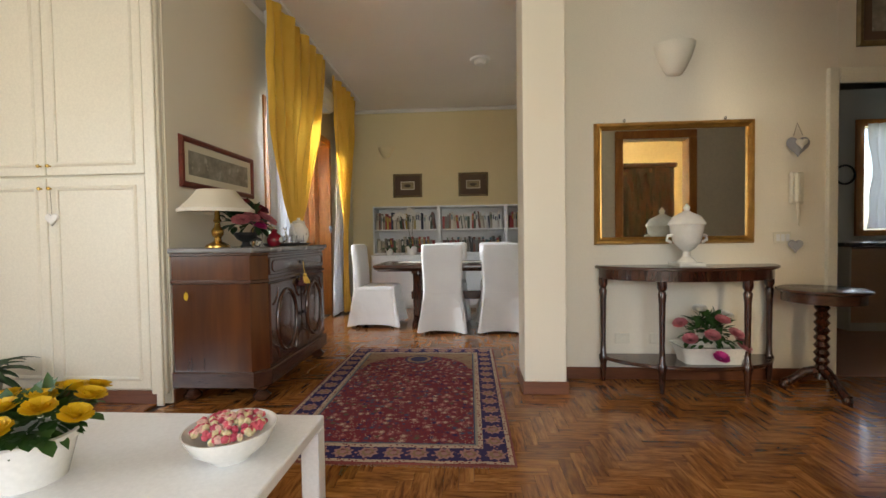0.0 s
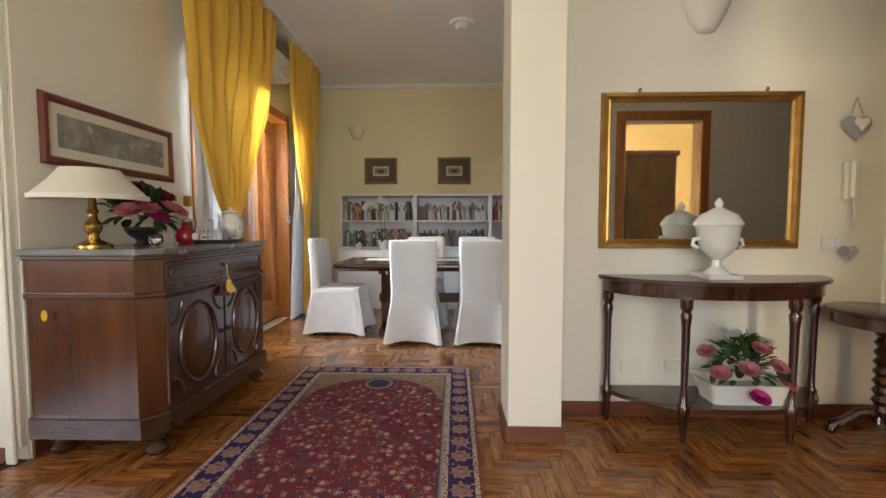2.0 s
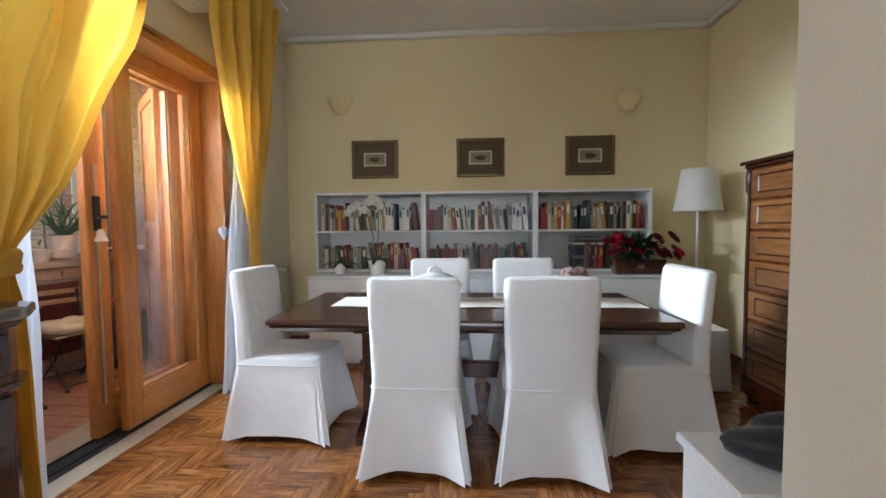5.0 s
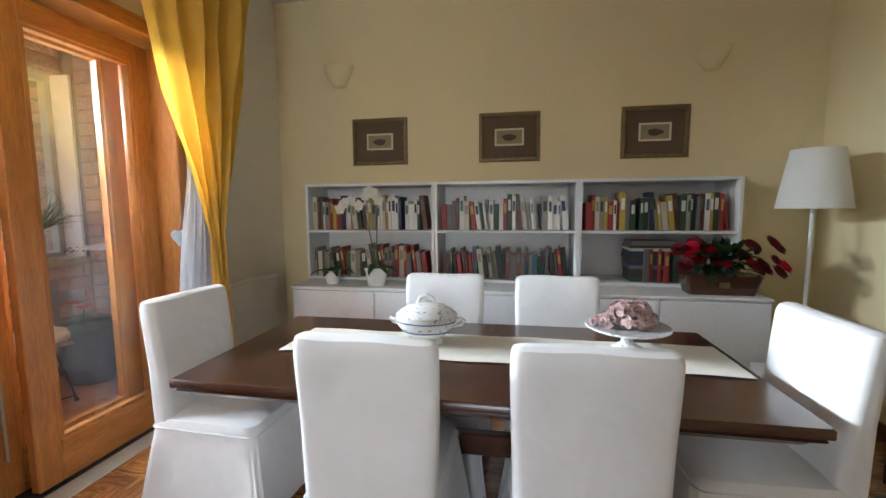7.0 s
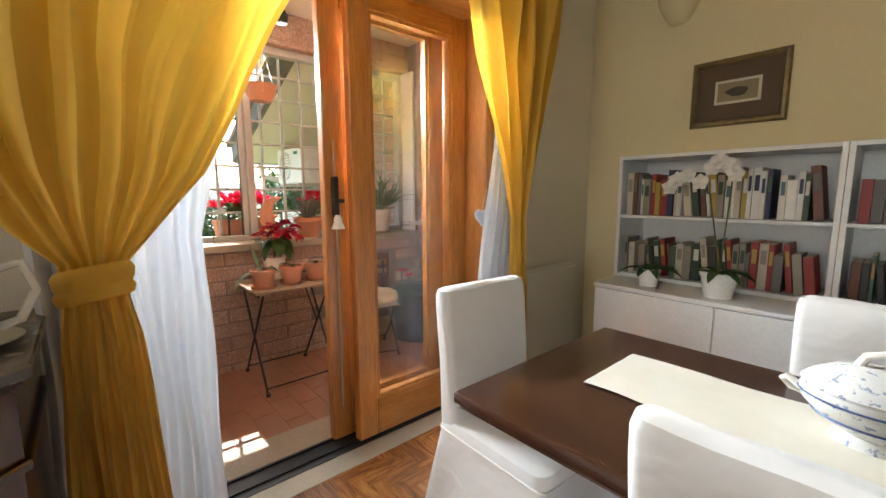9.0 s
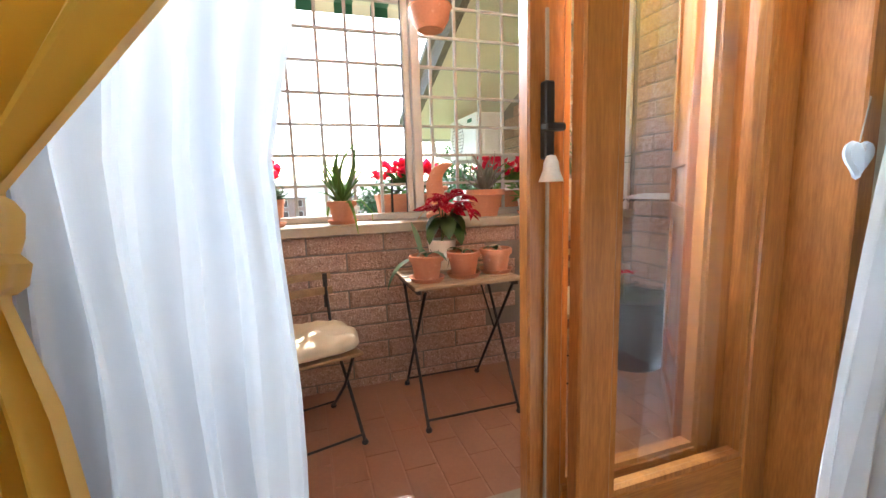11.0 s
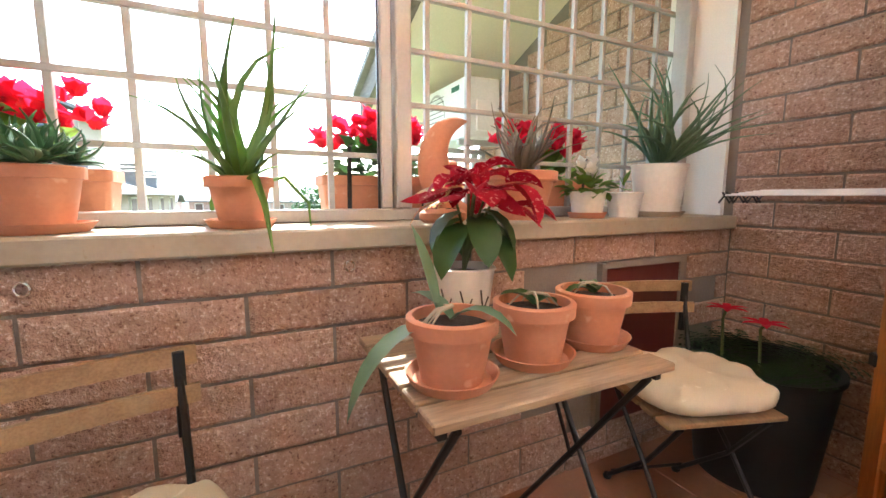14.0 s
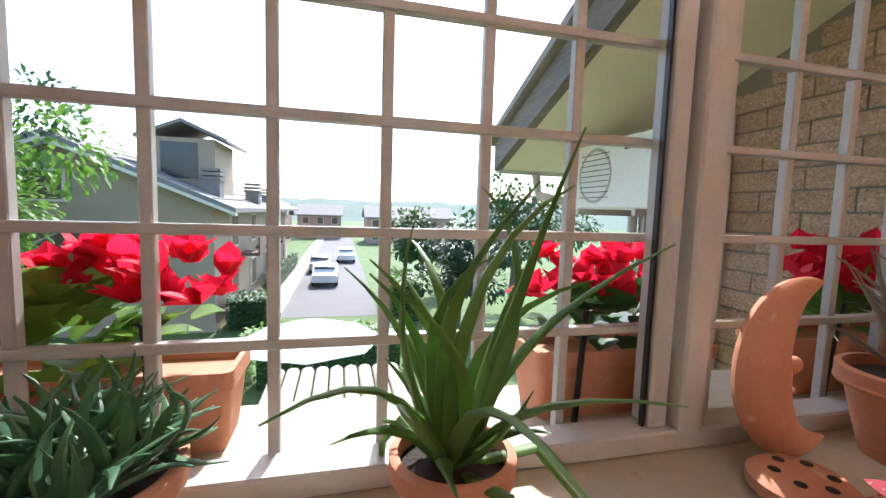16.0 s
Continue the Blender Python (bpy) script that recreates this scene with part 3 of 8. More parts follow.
# ---- slipcovered chairs ----
def slip_chair(seed):
    """Faces +y, back upright near -y; cover hangs to the floor with corner pleats."""
    rnd = random.Random(seed)
    ob = thing("dining_chair", (0, 0, 0), "high-backed dining chair in a white cotton slipcover", "chair", "chairs round the dining table")
    bm = BM()
    rings = []
    for z, w, dd, cy, rad in ((0.40, 0.42, 0.10, -0.20, 0.03), (0.5, 0.425, 0.095, -0.205, 0.03), (0.7, 0.44, 0.085, -0.208, 0.03), (0.9, 0.45, 0.08, -0.226, 0.03), (0.955, 0.448, 0.078, -0.231, 0.03), (0.978, 0.436, 0.066, -0.233, 0.03), (0.987, 0.40, 0.035, -0.234, 0.016)):
        rings.append([(p[0], p[1], z + 0.0025 * math.sin(23 * p[0] + seed) * (z > 0.9)) for p in ring_pts(w, dd, rad, 7, 0, cy)])
    loft(bm, rings)
    part("backrest", bm, M_CLOTH, ob, smooth=True)
    bm = BM()
    rings = []
    for z, sc, rad in ((0.42, 0.0, 0.05), (0.455, 0.0, 0.05), (0.478, -0.02, 0.05), (0.486, -0.09, 0.04)):
        rings.append([(p[0], p[1], z + (0.008 if z > 0.47 else 0) * math.cos(4 * p[0])) for p in ring_pts(0.435 + sc, 0.50 + sc, rad, 7)])
    loft(bm, rings)
    part("seat", bm, M_CLOTH, ob, smooth=True)
    bm = BM()
    rings = []
    base = ring_pts(0.43, 0.495, 0.03)
    cor = [(sx * 0.2, sy * 0.235) for sx in (-1, 1) for sy in (-1, 1)]
    for k in range(11):
        u = k / 10
        z = 0.445 - 0.435 * u
        line = []
        for i, (x, y) in enumerate(base):
            L = math.hypot(x, y)
            near = max(math.exp(-((x - cx) ** 2 + (y - cy) ** 2) / 0.0035) for cx, cy in cor)
            wob = 0.009 * u * math.sin(i * 0.55 + seed + 2 * u) + 0.006 * u * math.sin(i * 1.3 + 2 * seed)
            pl = near * (0.062 * u ** 1.1 + 0.030 * u * math.sin(i * 2.1 + seed))
            fl = 1 + (0.035 * u + wob / L + pl / L)
            line.append((x * fl, y * fl, z + (0.012 * (0.5 + 0.5 * math.sin(i * 0.23 + seed)) + 0.02 * (1 - near)) * (u > 0.95)))
        rings.append(line)
    loft(bm, rings, True, False)
    part("skirt", bm, M_CLOTH, ob, "cotton skirt with corner pleats", smooth=True)
    bm = BM()
    tube(bm, [(p[0] * 1.012, p[1] * 1.012, 0.447) for p in base + base[:1]], 0.004, 5, False)
    part("piping", bm, M_CLOTH, ob, smooth=True)
    for sx in (-0.18, 0.18):
        for sy in (-0.21, 0.21):
            b2 = BM()
            box(b2, sx - 0.018, sx + 0.018, sy - 0.018, sy + 0.018, 0.0, 0.42, 0.003)
            part("leg", b2, M_WALNUT, ob)
    return ob


PLACES = [(-0.115, 4.775, 0, 1), (0.54, 4.775, 0, 2), (-0.94, 5.04, -92, 3), (1.155, 5.0, 92, 4), (-0.07, 5.48, 181, 5), (0.545, 5.48, 179, 6)]
for x, y, a, sd in PLACES:
    ob = slip_chair(sd)
    ob.matrix_basis = pose(x, y, 0, 0, 0, a)
st = thing("stool", (1.86, 5.86, 0), "low stool in a white cotton slipcover", "stool")
b = BM()
base = ring_pts(0.40, 0.36, 0.04)
loft(b, [[(x * (1.06 - 0.12 * u) + 0.006 * math.sin(k * 0.9) * (1 - u), y * (1.06 - 0.12 * u), 0.01 + 0.44 * u) for k, (x, y) in enumerate(base)] for u in (0, 0.25, 0.5, 0.75, 0.95, 1.0)])
part("cover", b, M_CLOTH, st, smooth=True)

# ---- dining table and what stands on it ----
t = thing("dining_table", (0.145, 5.105, 0), "dark walnut trestle dining table with a moulded top", "table")
b = BM()
loft(b, [[(p[0], p[1], z) for p in ring_pts(2.12 + o, 0.91 + o, 0.012, 4)] for z, o in ((0.675, -0.10), (0.69, -0.07), (0.705, -0.02), (0.712, -0.03), (0.72, 0.0), (0.742, 0.0), (0.75, -0.012))])
part("tabletop", b, M_WALNUT_H, t, smooth=True)
for sx in (-0.60, 0.60):
    b = BM()
    prism(b, [(-0.30, 0.0), (0.30, 0.0), (0.30, 0.05), (0.2, 0.085), (0.09, 0.11), (0.075, 0.30), (0.085, 0.5), (0.13, 0.60), (0.30, 0.64), (0.30, 0.675), (-0.30, 0.675), (-0.30, 0.64), (-0.13, 0.60), (-0.085, 0.5), (-0.075, 0.30), (-0.09, 0.11), (-0.2, 0.085), (-0.30, 0.05)], sx - 0.035, sx + 0.035, "x")
    part("trestle", b, M_WALNUT, t)
    for sy in (-0.055, 0.055):
        part("post", boxes((sx - 0.05, sx + 0.05, sy - 0.02, sy + 0.02, 0.09, 0.66), bev=0.006), M_WALNUT, t)
part("stretcher", boxes((-0.68, 0.68, -0.025, 0.025, 0.30, 0.40), bev=0.008), M_WALNUT_H, t)

M_RUNNER = fabric("cream_linen", (0.76, 0.72, 0.62), (0.66, 0.61, 0.50), 0.95)
rn = thing("table_runner", (0.245, 5.16, 0.752), "cream woven linen table runner", "table runner")
b = BM()
nx, ny = 60, 12
gr = [[b.verts.new((-0.93 + 1.86 * i / nx, (-0.17 + 0.34 * j / ny) + 0.006 * math.sin(i * 0.4), 0.002 + 0.0016 * (1 + math.sin(i * 0.7 + j) * math.cos(j * 0.9)))) for j in range(ny + 1)] for i in range(nx + 1)]
for i in range(nx):
    for j in range(ny):
        b.faces.new((gr[i][j], gr[i + 1][j], gr[i + 1][j + 1], gr[i][j + 1]))
part("cloth", b, M_RUNNER, rn, smooth=True)

M_CHINA = surf("white_china", (0.84, 0.83, 0.80), (0.80, 0.79, 0.75), 6, 0.14, grain=60, gb=0.0)
M_BLUECHINA = surf("blue_printed_china", (0.82, 0.82, 0.80), (0.80, 0.80, 0.78), 8, 0.14, gb=0.0, spots=((0.30, 0.36, 0.50), 60, 0.58))
tu = thing("soup_tureen", (-0.07, 5.2, 0.756), "white china tureen with blue floral print and lid", "tureen")
b = BM()
lathe(b, [(0.0, 0.0), (0.075, 0.0), (0.07, 0.015), (0.06, 0.025), (0.10, 0.05), (0.135, 0.085), (0.142, 0.11), (0.135, 0.125), (0.0, 0.124)], 36, scale=(1.0, 0.84))
part("bowl", b, M_BLUECHINA, tu, smooth=True)
M_BLUELINE = surf("blue_glaze", (0.10, 0.16, 0.36), (0.07, 0.11, 0.28), 20, 0.15, gb=0)
for zz, rr in ((0.108, 0.1425), (0.062, 0.115)):
    b = BM()
    tube(b, [(rr * math.cos(k * math.pi / 24), 0.84 * rr * math.sin(k * math.pi / 24), zz) for k in range(49)], 0.0028, 5, False)
    part("blue_band", b, M_BLUELINE, tu, "thin blue painted band", smooth=True)
b = BM()
lathe(b, [(0.138, 0.125), (0.14, 0.132), (0.12, 0.15), (0.085, 0.17), (0.04, 0.182), (0.0, 0.184)], 36, scale=(1.0, 0.84))
lid = part("lid", b, M_BLUECHINA, tu, smooth=True)
b = BM()
tube(b, [(-0.04, 0, 0.178), (-0.028, 0, 0.205), (0, 0, 0.216), (0.028, 0, 0.205), (0.04, 0, 0.178)], 0.01, 8)
part("knob", b, M_CHINA, lid, smooth=True)
for sx in (-1, 1):
    b = BM()
    tube(b, [(sx * 0.132, -0.02, 0.10), (sx * 0.162, -0.012, 0.118), (sx * 0.172, 0.0, 0.105), (sx * 0.158, 0.01, 0.085), (sx * 0.125, 0.018, 0.075)], 0.009, 8)
    part("handle", b, M_CHINA, tu, smooth=True)
M_SEPIA = surf("dusty_pink_petal", (0.55, 0.38, 0.36), (0.42, 0.27, 0.27), 20, 0.75, grain=60, gb=0.3)
ck = thing("cake_stand", (0.80, 5.24, 0.756), "white footed china dish with dried pink flowers", "dish")
b = BM()
lathe(b, [(0.0, 0.0), (0.065, 0.0), (0.06, 0.01), (0.025, 0.03), (0.022, 0.06), (0.06, 0.075), (0.15, 0.088), (0.172, 0.098), (0.17, 0.104), (0.13, 0.097), (0.0, 0.09)], 36)
part("dish", b, M_BLUECHINA, ck, smooth=True)
rnd = random.Random(11)


def petals(bm, centre, rad, count, size, rnd2, flat=0.5):
    """Loose crumpled petals heaped round a centre."""
    for _ in range(count):
        a, h2 = rnd2.uniform(0, 2 * math.pi), rnd2.uniform(-0.25, 1.0)
        q = math.sqrt(max(0, 1 - h2 * h2))
        n = Vector((q * math.cos(a), q * math.sin(a), h2))
        c0 = Vector(centre) + Vector((n.x * rad, n.y * rad, n.z * rad * flat))
        n = (n + Vector((rnd2.uniform(-0.4, 0.4), rnd2.uniform(-0.4, 0.4), rnd2.uniform(-0.2, 0.5)))).normalized()
        tx = n.orthogonal().normalized()
        ty = n.cross(tx)
        sz = size * rnd2.uniform(0.7, 1.25)
        mid = bm.verts.new(c0 - n * sz * 0.25)
        rim = [bm.verts.new(c0 + sz * (math.cos(k * 1.0472) * tx + math.sin(k * 1.0472) * ty) + n * sz * rnd2.uniform(-0.1, 0.35)) for k in range(6)]
        for k in range(6):
            bm.faces.new((mid, rim[k], rim[(k + 1) % 6]))


b = BM()
for cx, cy, cz, rr in ((-0.07, 0, 0.12, 0.05), (0.02, -0.03, 0.13, 0.055), (0.07, 0.02, 0.13, 0.05), (0.0, 0.05, 0.15, 0.06), (-0.02, -0.01, 0.17, 0.05), (0.05, 0.01, 0.175, 0.04), (-0.11, 0.01, 0.11, 0.035)):
    petals(b, (cx, cy, cz), rr, 60, 0.016, rnd, 0.7)
part("dried_flower_heap", b, M_SEPIA, ck, "dusty pink dried flower heads", smooth=True)


# ---- bookcases ----
def base_cabinet(x0, x1):
    ob = thing("base_cabinet", ((x0 + x1) / 2, 6.49, 0), "white lacquered low cabinet with flush door", "cabinet", "row of low cabinets")
    w = (x1 - x0) / 2
    part("body", boxes((-w, w, -0.32, 0.335, 0.05, 0.785), bev=0.002), M_WHITE_LAC, ob)
    part("plinth", boxes((-w, w, -0.28, 0.33, 0, 0.05)), M_WHITE_LAC, ob)
    part("door", boxes((-w + 0.003, w - 0.003, -0.338, -0.321, 0.055, 0.775), bev=0.002), M_WHITE_LAC, ob)


for k in range(5):
    base_cabinet(-1.29 + 0.628 * k, -1.29 + 0.628 * (k + 1))
solid("cabinet_top", boxes((-1.30, 1.86, 6.148, 6.828, 0.785, 0.803), bev=0.003), M_WHITE_LAC, "continuous white lacquered cabinet top", "worktop", "")
rnd = random.Random(21)
BOOKC = [(0.03, 0.06, 0.035), (0.30, 0.03, 0.03), (0.02, 0.03, 0.08), (0.03, 0.03, 0.03), (0.55, 0.50, 0.40), (0.66, 0.64, 0.58), (0.45, 0.32, 0.06), (0.06, 0.12, 0.07), (0.16, 0.06, 0.04), (0.28, 0.25, 0.20), (0.05, 0.14, 0.17), (0.75, 0.74, 0.70), (0.42, 0.18, 0.06), (0.14, 0.13, 0.12)]
M_BOOKS = [surf("book_cover_%d" % i, c, tuple(v * 0.85 for v in c), 9, 0.5, grain=120, gb=0.1) for i, c in enumerate(BOOKC)]
M_PAGES = surf("book_pages", (0.66, 0.60, 0.46), (0.58, 0.52, 0.40), 20, 0.9, grain=300, gb=0.2)
BOOKWORD = ["dark green", "red", "navy blue", "black", "cream", "white", "ochre", "bottle green", "brown", "grey", "teal", "white", "orange", "charcoal"]


def book(x, y, z, th, hh, dp, lean, ci, flat=False):
    ob = thing("book", (x, y, z), BOOKWORD[ci] + " bound book " + ("lying on a pile of books" if flat else "standing on the bookcase shelf"), "book", "books in the bookcases")
    bm = BM()
    box(bm, -th / 2, th / 2, 0, dp, 0, hh, 0.0015)
    part("cover", bm, M_BOOKS[ci], ob)
    bm = BM()
    if flat:
        ob.matrix_basis = pose(x, y, z + th / 2, 0, 90, 0)
        return
    box(bm, -th / 2 + 0.002, th / 2 - 0.002, 0.004, dp + 0.001, 0.004, hh + 0.0008)
    part("page_block", bm, M_PAGES, ob)
    if ci not in (3, 13) and hh > 0.2:
        bm = BM()
        box(bm, -th * 0.3, th * 0.3, -0.001, 0.002, hh * 0.55, hh * 0.85)
        part("spine_label", bm, M_BOOKS[(ci + 5) % 14], ob)
    ob.matrix_basis = pose(x, y, z, 0, lean, 0)


def bookcase(x0, x1, idx):
    ob = thing("bookcase", ((x0 + x1) / 2, 6.64, 0.805), "white lacquered open bookcase with two shelves of books", "bookcase", "row of bookcases")
    w = (x1 - x0) / 2
    for nm, r in (("side_panel", (-w, -w + 0.022, -0.185, 0.187, 0, 0.755)), ("side_panel", (w - 0.022, w, -0.185, 0.187, 0, 0.755)), ("top_panel", (-w + 0.022, w - 0.022, -0.185, 0.187, 0.733, 0.755)), ("bottom_panel", (-w + 0.022, w - 0.022, -0.185, 0.187, 0, 0.022)), ("shelf", (-w + 0.022, w - 0.022, -0.18, 0.17, 0.372, 0.390)), ("back_panel", (-w + 0.022, w - 0.022, 0.172, 0.185, 0.022, 0.733))):
        part(nm, boxes(r, bev=0.0015), M_WHITE_LAC, ob)
    for z in (0.829, 1.197):
        x = x0 + 0.05
        if idx == 2 and z < 1:
            zz = z
            for k in range(11):
                th = rnd.uniform(0.016, 0.034)
                if zz + th > z + 0.31:
                    break
                book(x + 0.33 + rnd.uniform(-0.01, 0.01) - 0.02, 6.50, zz, th, rnd.uniform(0.28, 0.33), 0.22, 0, rnd.choice([0, 3, 13, 5, 4, 2, 3]), True)
                zz += th + 0.0008
            x += 0.40
        lim = x1 - 0.055
        pend = 0
        while x < lim:
            th = rnd.uniform(0.014, 0.042)
            if x + th > lim:
                break
            ci = rnd.choice([5, 4, 11, 9, 1, 2, 0, 8, 13, 6]) if z > 1 else rnd.choice([0, 7, 1, 8, 13, 3, 9, 10, 4])
            hh = rnd.uniform(0.19, 0.27) if z > 1 else rnd.uniform(0.18, 0.25)
            lean = 0.0
            if pend == 0 and rnd.random() < 0.12:
                pend = 5
            if pend > 0:
                pend -= 1
                lean = -7.0
                x += 0.004
            book(x + th / 2 + (0.016 if lean else 0), 6.475 + rnd.uniform(0, 0.03), z + (0.004 if lean else 0), th, hh, 0.17, lean, ci)
            x += th + 0.0012
            if rnd.random() < 0.04:
                x += 0.03
    return ob


bookcase(-1.325, -0.283, 0)
bookcase(-0.281, 0.759, 1)
bookcase(0.761, 1.803, 2)


# ---- plants: leaves and blooms ----
def leaf_mat(name, a, b, rough=0.5, shine=0.12):
    m, nt, bsdf, vec = base_nodes(name)
    g = nt.nodes.new("ShaderNodeNewGeometry")
    col = mix(nt, 0.5, ramp(nt, noise_tex(nt, vec, 18, 3), [(0.3, b), (0.7, a)]), ramp(nt, g.outputs["Random Per Island"], [(0, b), (1, a)]))
    nt.links.new(col, bsdf.inputs["Base Color"])
    bsdf.inputs["Roughness"].default_value = rough
    tr = nt.nodes.new("ShaderNodeBsdfTranslucent")
    nt.links.new(col, tr.inputs[0])
    mx = nt.nodes.new("ShaderNodeMixShader")
    mx.inputs[0].default_value = shine * 2
    nt.links.new(bsdf.outputs[0], mx.inputs[1])
    nt.links.new(tr.outputs[0], mx.inputs[2])
    nt.links.new(mx.outputs[0], nt.nodes["Material Output"].inputs[0])
    return m


M_LEAF = leaf_mat("green_leaf", (0.06, 0.14, 0.03), (0.025, 0.07, 0.015))
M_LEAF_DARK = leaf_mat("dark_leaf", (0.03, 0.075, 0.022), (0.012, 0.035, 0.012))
M_LEAF_LIGHT = leaf_mat("bright_leaf", (0.20, 0.34, 0.05), (0.08, 0.18, 0.03), shine=0.2)
M_PETAL_RED = leaf_mat("red_petal", (0.80, 0.018, 0.07), (0.58, 0.010, 0.035), 0.6, 0.3)
M_PETAL_DARK = leaf_mat("crimson_petal", (0.22, 0.008, 0.018), (0.10, 0.004, 0.010), 0.6)
M_PETAL_PINK = leaf_mat("pink_petal", (0.66, 0.25, 0.27), (0.50, 0.14, 0.17), 0.65, 0.15)
M_PETAL_MAG = leaf_mat("magenta_petal", (0.62, 0.03, 0.26), (0.45, 0.02, 0.16), 0.6, 0.15)
M_PETAL_WHITE = leaf_mat("white_petal", (0.84, 0.83, 0.78), (0.74, 0.72, 0.66), 0.6, 0.15)
M_PETAL_YEL = leaf_mat("yellow_petal", (0.80, 0.56, 0.02), (0.66, 0.40, 0.01), 0.6, 0.15)
M_STEM = surf("plant_stem", (0.10, 0.13, 0.04), (0.07, 0.08, 0.03), 20, 0.6)
M_GREYPOT = surf("grey_green_glaze", (0.22, 0.25, 0.24), (0.17, 0.20, 0.19), 6, 0.4)
M_SOIL = surf("dark_soil", (0.045, 0.03, 0.022), (0.02, 0.014, 0.01), 30, 0.95, grain=150, gb=1.0, gdist=0.006)


def leaf(bm, base, way, length, width, droop=0.3, up=Vector((0, 0, 1)), seg=4, cup=0.15):
    """A pointed leaf that arches from its base."""
    p = Vector(base)
    d = Vector(way).normalized()
    side = d.cross(up)
    side = side.normalized() if side.length > 1e-4 else Vector((1, 0, 0))
    rows = []
    for k in range(seg + 1):
        u = k / seg
        w = width * 0.5 * math.sin(math.pi * min(1, 0.12 + 0.88 * u)) ** 0.8 if k < seg else 0.0
        nrm = side.cross(d).normalized()
        if k == seg:
            rows.append([bm.verts.new(p)])
        else:
            rows.append([bm.verts.new(p - side * w + nrm * w * cup * 2), bm.verts.new(p), bm.verts.new(p + side * w + nrm * w * cup * 2)])
        d = (d + Vector((0, 0, -droop / seg))).normalized()
        p = p + d * length / seg
    for a, b2 in zip(rows, rows[1:]):
        if len(b2) == 3:
            bm.faces.new((a[0], a[1], b2[1], b2[0])), bm.faces.new((a[1], a[2], b2[2], b2[1]))
        else:
            bm.faces.new((a[0], a[1], b2[0])), bm.faces.new((a[1], a[2], b2[0]))


def rose(bm, c0, rad, rnd2, up=(0, 0, 1)):
    """A full bloom of overlapping cupped petals."""
    up = Vector(up).normalized()
    tx = up.orthogonal().normalized()
    ty = up.cross(tx)
    for lay, (cnt, rr, tilt, sz) in enumerate(((3, 0.10, 0.05, 0.55), (5, 0.28, 0.22, 0.66), (6, 0.5, 0.45, 0.72), (8, 0.72, 0.75, 0.74), (8, 0.85, 1.15, 0.66))):
        for k in range(cnt):
            a = 2 * math.pi * (k + 0.5 * lay) / cnt + rnd2.uniform(-0.2, 0.2)
            o = math.cos(a) * tx + math.sin(a) * ty
            base = Vector(c0) + o * rad * rr * 0.35
            way = (up * math.cos(tilt) + o * math.sin(tilt)).normalized()
            s = up.cross(o)
            w, L = rad * sz * 0.75, rad * sz * 1.15
            g = [bm.verts.new(base + s * q * w * ww + way * L * h2 + o * rad * cu) for h2, ww, cu in ((0, 0.5, 0), (0.55, 1.0, 0.06), (1.0, 0.62, 0.2)) for q in (-1, 0, 1)]
            for i in range(2):
                for j in range(2):
                    bm.faces.new((g[i * 3 + j], g[i * 3 + j + 1], g[i * 3 + j + 4], g[i * 3 + j + 3]))


def bush(bm, c0, rx, ry, rz, count, ll, lw, rnd2, lift=0.2):
    for _ in range(count):
        a, h2 = rnd2.uniform(0, 6.283), rnd2.uniform(-0.5, 1)
        q = math.sqrt(max(0, 1 - h2 * h2)) * rnd2.uniform(0.5, 1)
        o = Vector((q * math.cos(a), q * math.sin(a), h2))
        leaf(bm, Vector(c0) + Vector((o.x * rx, o.y * ry, o.z * rz)) * rnd2.uniform(0.45, 1), o + Vector((0, 0, lift)) + Vector((rnd2.uniform(-0.5, 0.5), rnd2.uniform(-0.5, 0.5), rnd2.uniform(-0.3, 0.3))), ll * rnd2.uniform(0.7, 1.3), lw * rnd2.uniform(0.7, 1.3), rnd2.uniform(0.1, 0.7), seg=3)


def pot(bm, r0, r1, h, rim=0.03, lip=0.006, n=28):
    lathe(bm, [(0, 0), (r0, 0), (r0 + (r1 - r0) * (h - rim) / h, h - rim), (r1 + lip, h - rim), (r1 + lip + 0.001, h - 0.003), (r1 + lip - 0.003, h), (r1 - 0.006, h), (r1 - 0.008, h - 0.03), (0, h - 0.032)], n)


def soil(bm, r, z):
    lathe(bm, [(r, z), (r * 0.6, z + 0.006), (0, z + 0.004)], 20)


# ---- sideboard on the west wall ----
sb = thing("sideboard", (-1.425, 3.15, 0), "dark polished walnut sideboard with oval door panels", "sideboard")
# local x: towards the room, y: along the wall
out = [(-0.305, -0.585), (0.22, -0.585), (0.30, -0.50), (0.30, 0.50), (0.22, 0.585), (-0.305, 0.585)]


def outline(o):
    return [(x + (o if x > 0 else 0), y + (o if y > 0 else -o)) for x, y in out]


def slab(z0, z1, o, m, nm, lab="", lip=0.0):
    bm = BM()
    loft(bm, [[(x, y, z) for x, y in outline(oo)] for z, oo in ((z0, o - lip), (z0 + lip, o), (z1 - lip * 0.6, o), (z1, o - lip * 0.6))] if lip else [[(x, y, z) for x, y in outline(o)] for z in (z0, z1)])
    return part(nm, bm, m, sb, lab)


